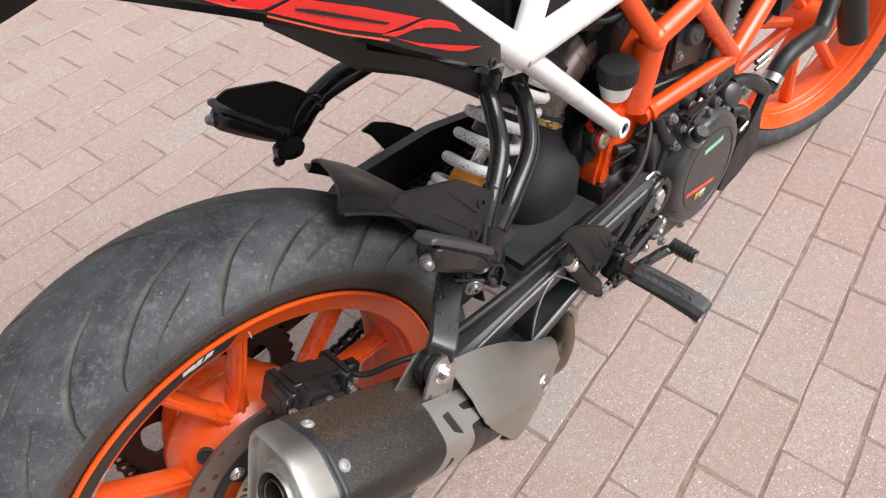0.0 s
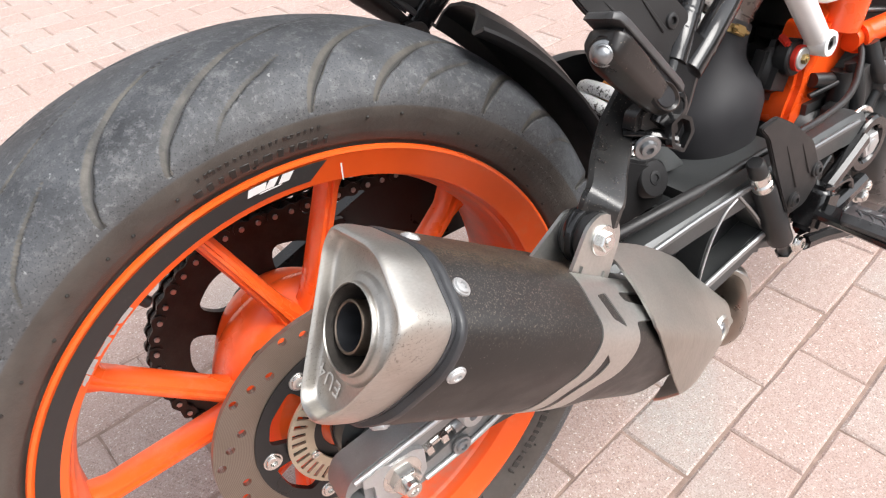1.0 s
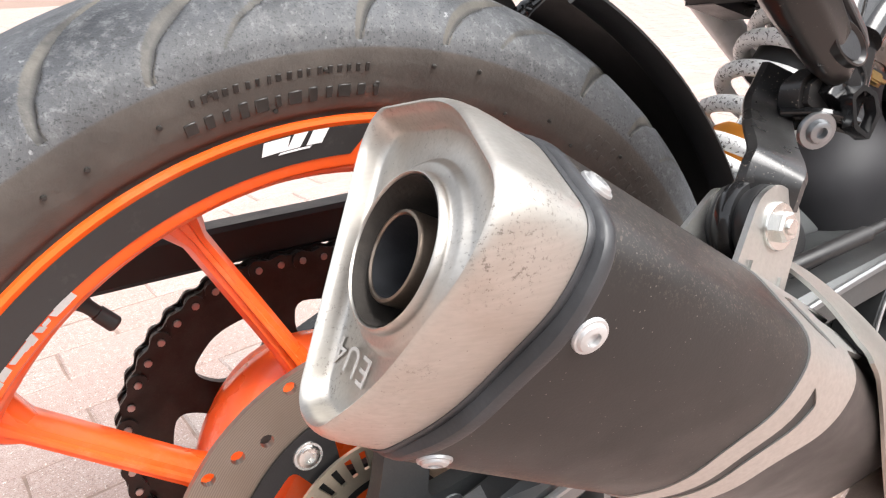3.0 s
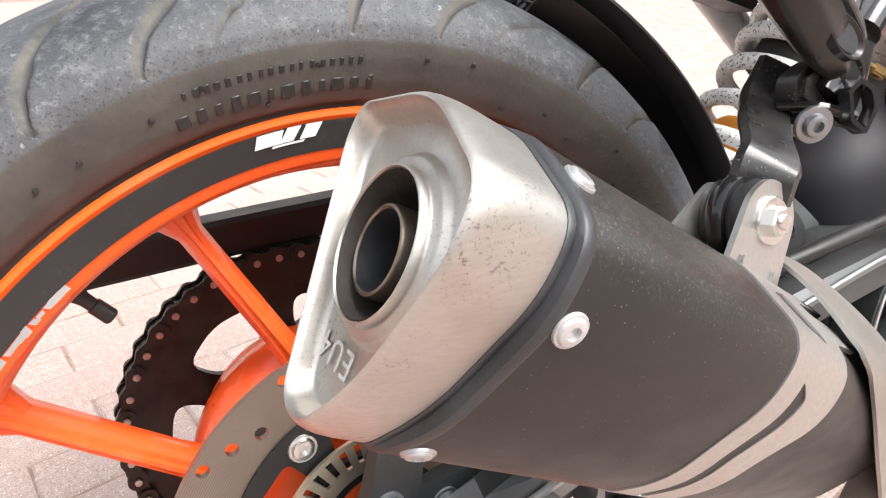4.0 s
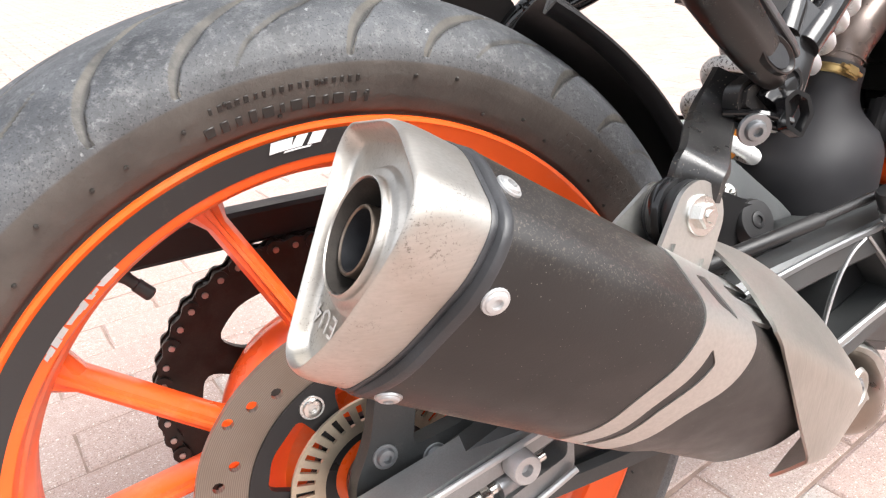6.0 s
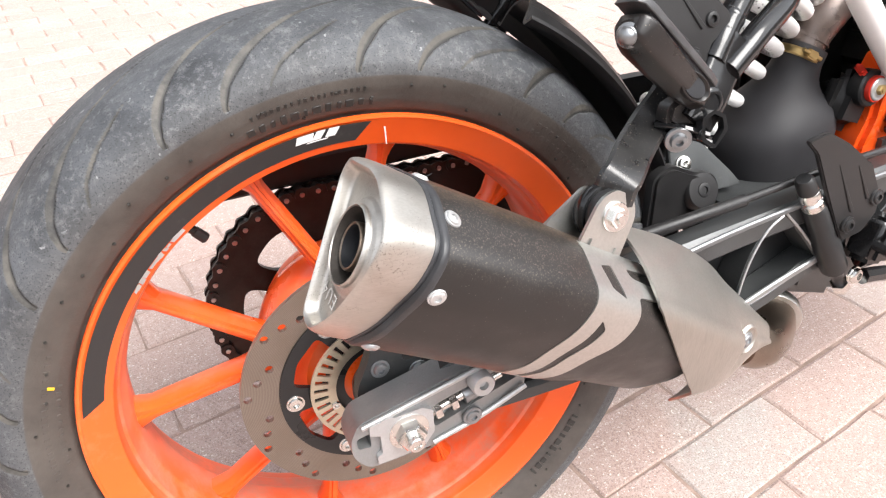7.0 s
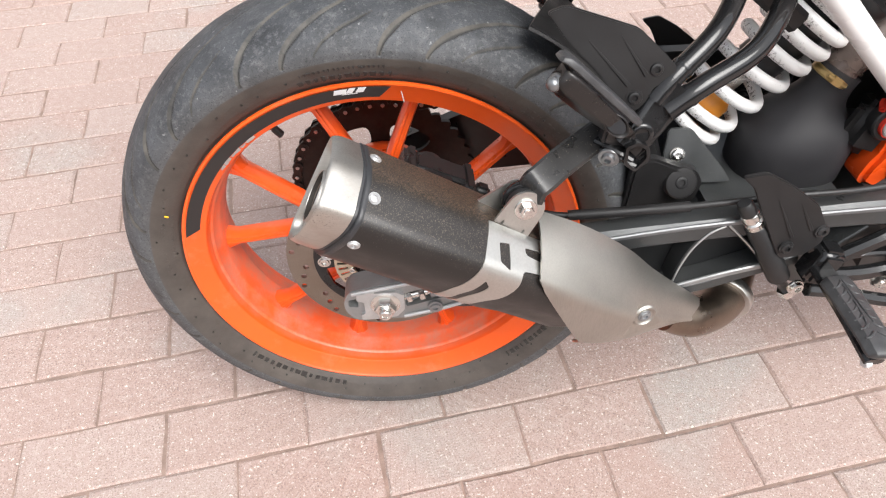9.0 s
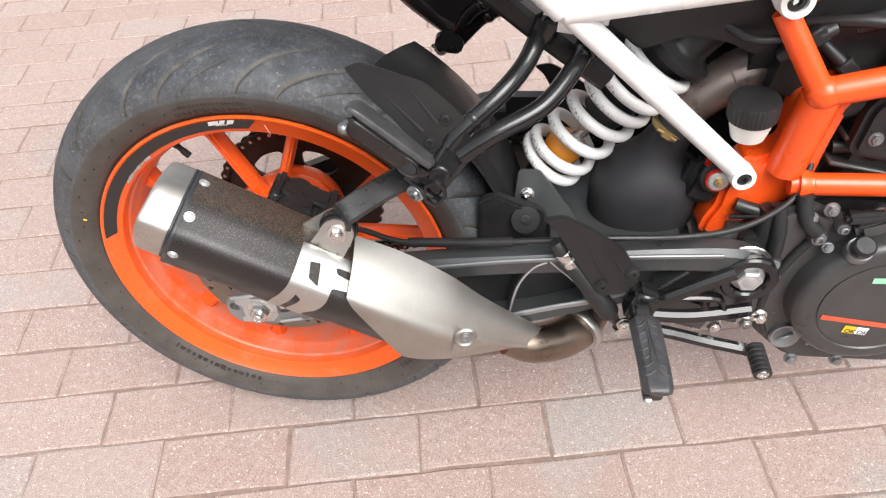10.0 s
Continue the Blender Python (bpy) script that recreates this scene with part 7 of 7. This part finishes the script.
# ---- tail ----
bm = bmesh.new()
rings = []
for x, zlo, zhi, w in ((0.3190, 0.3783, 0.3863, 0.1080), (0.3120, 0.3742, 0.3953, 0.1170), (0.2980, 0.3785, 0.4083, 0.1210), (0.2800, 0.3848, 0.4262, 0.1210), (0.2650, 0.3937, 0.4411, 0.1210), (0.2070, 0.4283, 0.4988, 0.1210), (0.1600, 0.4599, 0.5479, 0.1210), (0.0860, 0.5022, 0.5852, 0.1170), (0.0200, 0.5357, 0.6000, 0.1070), (-0.0800, 0.5770, 0.6200, 0.0700), (-0.1600, 0.6000, 0.6300, 0.0400)):
    rings.append([V(x, s * w * k, zlo + (zhi - zlo) * h) for s, k, h in ((-1, 0.6, 0.03), (-1, 0.955, 0.0), (-1, 1.0, 0.08), (-1, 1.0, 0.9), (-1, 0.93, 1.0), (1, 0.93, 1.0), (1, 1.0, 0.9), (1, 1.0, 0.08), (1, 0.955, 0.0), (1, 0.6, 0.03))])
bridge(bm, rings)
tail = part("tail_fairing", bm, BLACK_GLOSS, BIKE, "gloss black tail fairing with red graphics", 30)


def tail_film(points, material, lift, name="red_graphic"):
    bm = bmesh.new()
    ys = lambda x: -float(np.interp(x, [-0.08, 0.02, 0.086, 0.16, 0.29, 0.31], [0.07, 0.107, 0.117, 0.121, 0.121, 0.117])) - lift
    pts = []
    for (x0, z0), (x1, z1) in zip(points, points[1:] + points[:1]):
        for k in range(4):
            x, z = x0 + (x1 - x0) * k / 4, z0 + (z1 - z0) * k / 4
            pts.append(V(x, ys(x), z))
    bm.faces.new([bm.verts.new(p) for p in pts])
    bmesh.ops.triangulate(bm, faces=bm.faces[:])
    return part(name, bm, material, tail)


tail_film([(0.1248, 0.5021), (0.1719, 0.4797), (0.2230, 0.4523), (0.1870, 0.4544), (0.1508, 0.4727), (0.1045, 0.5003)], RED, 0.001)
tail_film([(0.1238, 0.4959), (0.1368, 0.4904), (0.1934, 0.4602), (0.1903, 0.4598), (0.1361, 0.4877), (0.1223, 0.4951)], BLACK_GLOSS, 0.0016, "graphic_line")
tail_film([(0.1844, 0.4546), (0.1965, 0.4479), (0.2158, 0.4464), (0.2296, 0.4423), (0.2466, 0.4351), (0.2629, 0.4254), (0.2559, 0.4352), (0.2473, 0.4407), (0.2305, 0.4486), (0.2221, 0.4504), (0.2052, 0.4505)], RED, 0.001)
tail_film([(0.1967, 0.4470), (0.2195, 0.4337), (0.2509, 0.4194), (0.2855, 0.4041), (0.2626, 0.4092), (0.2474, 0.4161), (0.2192, 0.4316)], RED, 0.001)
tail_film([(0.0612, 0.5253), (0.0942, 0.5152), (0.1231, 0.5035), (0.1020, 0.5027), (0.0818, 0.5115)], RED, 0.001)
tail_film([(-0.0012, 0.5674), (0.0480, 0.5467), (0.0727, 0.5260), (0.0579, 0.5241), (0.0332, 0.5369), (0.0037, 0.5536)], RED, 0.001)
tail_film([(0.1039, 0.4987), (0.1501, 0.4702), (0.1912, 0.4484), (0.1908, 0.4467), (0.1497, 0.4688), (0.1035, 0.4975)], STICKER_RED, 0.001, "graphic_line")
bolt(tail, (0.2972, -0.1205, 0.3834), (0, -1, -0.1), 0.005, 0.002, "round", BLACK_SATIN)
bm = bmesh.new()
bar(bm, [(0.2, 0.0, 0.415), (0.27, 0.0, 0.375), (0.34, 0.0, 0.32), (0.40, 0.0, 0.275)], rect(0.15, 0.022, 0.2), (0, 0, 1), 4)
part("tail_tray", bm, BLACK_PLASTIC, tail, "black plastic under-tail tray")
bm = bmesh.new()
bar(bm, [(0.045, 0.0, 0.556), (0.02, 0.0, 0.546), (-0.02, 0.0, 0.5365), (-0.1, 0.0, 0.521), (-0.2, 0.0, 0.503), (-0.28, 0.0, 0.489)], rect(0.1, 0.03, 0.2), (0, 0, 1), 4)
part("tail_arm", bm, BLACK_PLASTIC, tail, "black plastic arm under the tail")

# ---- front wheel ----
FW = V(1.357, 0.0, -0.012)
STEER = Matrix.Translation(FW) @ pose(0, 0, 0, 0, 0, -18)
bm = bmesh.new()
lathe(bm, [(r, y * 0.8) for r, y in rim_profile], 120, STEER @ turned(), closed_profile=True)
front_wheel = part("front_wheel", bm, ORANGE, BIKE, "orange cast alloy front wheel", 32)
bm = bmesh.new()
lathe(bm, [(0.2225 + (r - 0.2225) * 0.83, y * 0.75) for r, y in PROFILE], 140, STEER @ turned())
part("front_tyre", bm, TYRE, front_wheel, "black front tyre")
bm = bmesh.new()
lathe(bm, [(0.0, -0.06), (0.03, -0.06), (0.04, -0.04), (0.04, 0.04), (0.03, 0.06), (0, 0.06)], 32, STEER @ turned())
part("hub", bm, ORANGE, front_wheel)
for k in range(5):
    for side in (-1, 1):
        bm = bmesh.new()
        bar(bm, [STEER @ polar(0.035, 40 + 72 * k + side * 8, 0), STEER @ polar(0.194, 40 + 72 * k + side * 16.5, -0.006)], rect(0.026, 0.019, 0.3), STEER.to_3x3() @ V(0.1, 0.1, 1))
        part("spoke", bm, ORANGE, front_wheel)
for s in (-1, 1):
    bm = bmesh.new()
    tube(bm, [STEER @ V(0.03, s * 0.1, -0.01), STEER @ V(-0.2, s * 0.1, 0.5)], 0.027, 20, 1)
    part("fork_leg", bm, BLACK_SATIN, BIKE, "dark fork leg")

# ---- pavers in running bond ----
PITCH_L, PITCH_W, TURN = 0.2032, 0.1003, 9.0
ORIGIN = (0.281, -0.1798)
E1 = V(math.cos(radians(TURN)), math.sin(radians(TURN)), 0)
E2 = V(-E1.y, E1.x, 0)


def paver_outline(w, h, rnd):
    """Twelve places round a paver, worn a little unevenly along its edges."""
    out = []
    for (x0, y0), (x1, y1) in zip(((-1, -1), (1, -1), (1, 1), (-1, 1)), ((1, -1), (1, 1), (-1, 1), (-1, -1))):
        for f in (0.0, 0.3, 0.68):
            k = 0.0 if f == 0.0 else rnd.uniform(-0.0015, 0.0015)
            out.append(((x0 + (x1 - x0) * f) * w / 2 + (k if x0 == x1 else 0), (y0 + (y1 - y0) * f) * h / 2 + (k if y0 == y1 else 0)))
    return out


def paver_verts(w, h, rnd):
    """Rings of a paver's top with worn chamfers: from the skirt to the flat top."""
    edge = paver_outline(w, h, rnd)
    v = [(x, y, -0.012) for x, y in edge] + [(x, y, -0.0028 + rnd.uniform(-0.0005, 0.0004)) for x, y in edge]
    for x, y in edge:
        k = 0.0036 + rnd.uniform(-0.0012, 0.0012)
        v.append((x - math.copysign(k, x) if abs(x) > w / 2 - 0.003 else x, y - math.copysign(k, y) if abs(y) > h / 2 - 0.003 else y, 0.0))
    return v


def paver_faces():
    f = [(r * 12 + k, r * 12 + (k + 1) % 12, (r + 1) * 12 + (k + 1) % 12, (r + 1) * 12 + k) for r in range(2) for k in range(12)]
    f.append(tuple(range(24, 36)))
    return f


paving = tagged(new("pavement", None), "pink and grey concrete block paving in running bond", "pavement", kind="structure")
pavers = []
shapes = []
rng = random.Random(11)
for k in range(14):
    me = bpy.data.meshes.new("paver")
    me.from_pydata(paver_verts(PITCH_L - 0.002 - 0.001 * rng.random(), PITCH_W - 0.002 - 0.001 * rng.random(), rng), [], paver_faces())
    me.materials.append(PAVER)
    shapes.append(me)
far_v, far_f = [], []
near = []
for row in range(-70, 170):
    for col in range(-60, 90):
        u = (col + (0.5 if row % 2 else 0.0)) * PITCH_L
        v = row * PITCH_W - PITCH_W / 2
        c = V(*ORIGIN, 0) + E1 * (u + PITCH_L / 2) + E2 * v
        if not (-7 < c.x < 12 and -4 < c.y < 13):
            continue
        c += E1 * rng.uniform(-0.0012, 0.0012) + E2 * rng.uniform(-0.001, 0.001) + V(0, 0, rng.uniform(-0.0012, 0.0008))
        m = Matrix.Translation(c) @ pose(0, 0, 0, rng.uniform(-0.25, 0.25), rng.uniform(-0.25, 0.25), TURN + rng.uniform(-0.35, 0.35))
        if -0.95 < c.x < 1.2 and -0.55 < c.y < 0.75:
            near.append(m)
        else:
            base = len(far_v)
            if -2 < c.x < 3.5 and -1.5 < c.y < 3.5:
                far_v += [tuple(m @ V(*p)) for p in paver_verts(PITCH_L - 0.0025, PITCH_W - 0.0025, rng)]
                far_f += [tuple(base + i for i in f) for f in paver_faces()]
            else:
                w, h = PITCH_L / 2 - 0.00125, PITCH_W / 2 - 0.00125
                far_v += [tuple(m @ V(sx * (w - k), sy * (h - k), z)) for k, z in ((0.0, -0.0045), (0.0036, 0.0)) for sx, sy in ((-1, -1), (1, -1), (1, 1), (-1, 1))]
                far_f += [tuple(base + i for i in f) for f in ((0, 1, 5, 4), (1, 2, 6, 5), (2, 3, 7, 6), (3, 0, 4, 7), (4, 5, 6, 7))]
for k, m in enumerate(near):
    ob = new("paver", shapes[rng.randrange(14)])
    ob.parent = paving
    ob.matrix_world = m
me = bpy.data.meshes.new("paver_field")
me.from_pydata(far_v, [], far_f)
me.materials.append(PAVER_FAR)
field = tagged(new("paver_field", me), kind="stuff")
field.parent = paving

# ---- plain unseen ring, far off, added to darken horizon reflections and warm the bounce ----
bm = bmesh.new()
lathe(bm, [(34.0, -0.1), (34.0, 11.0), (35.0, 11.0), (35.0, -0.1)], 12, Matrix.Translation((0.4, 0, 0)), closed_profile=True)
tagged(new("unseen_backdrop", finish(bm, "unseen_backdrop", BACKDROP)), "unseen plain ring added far off to darken reflections near the horizon", "wall", kind="structure")
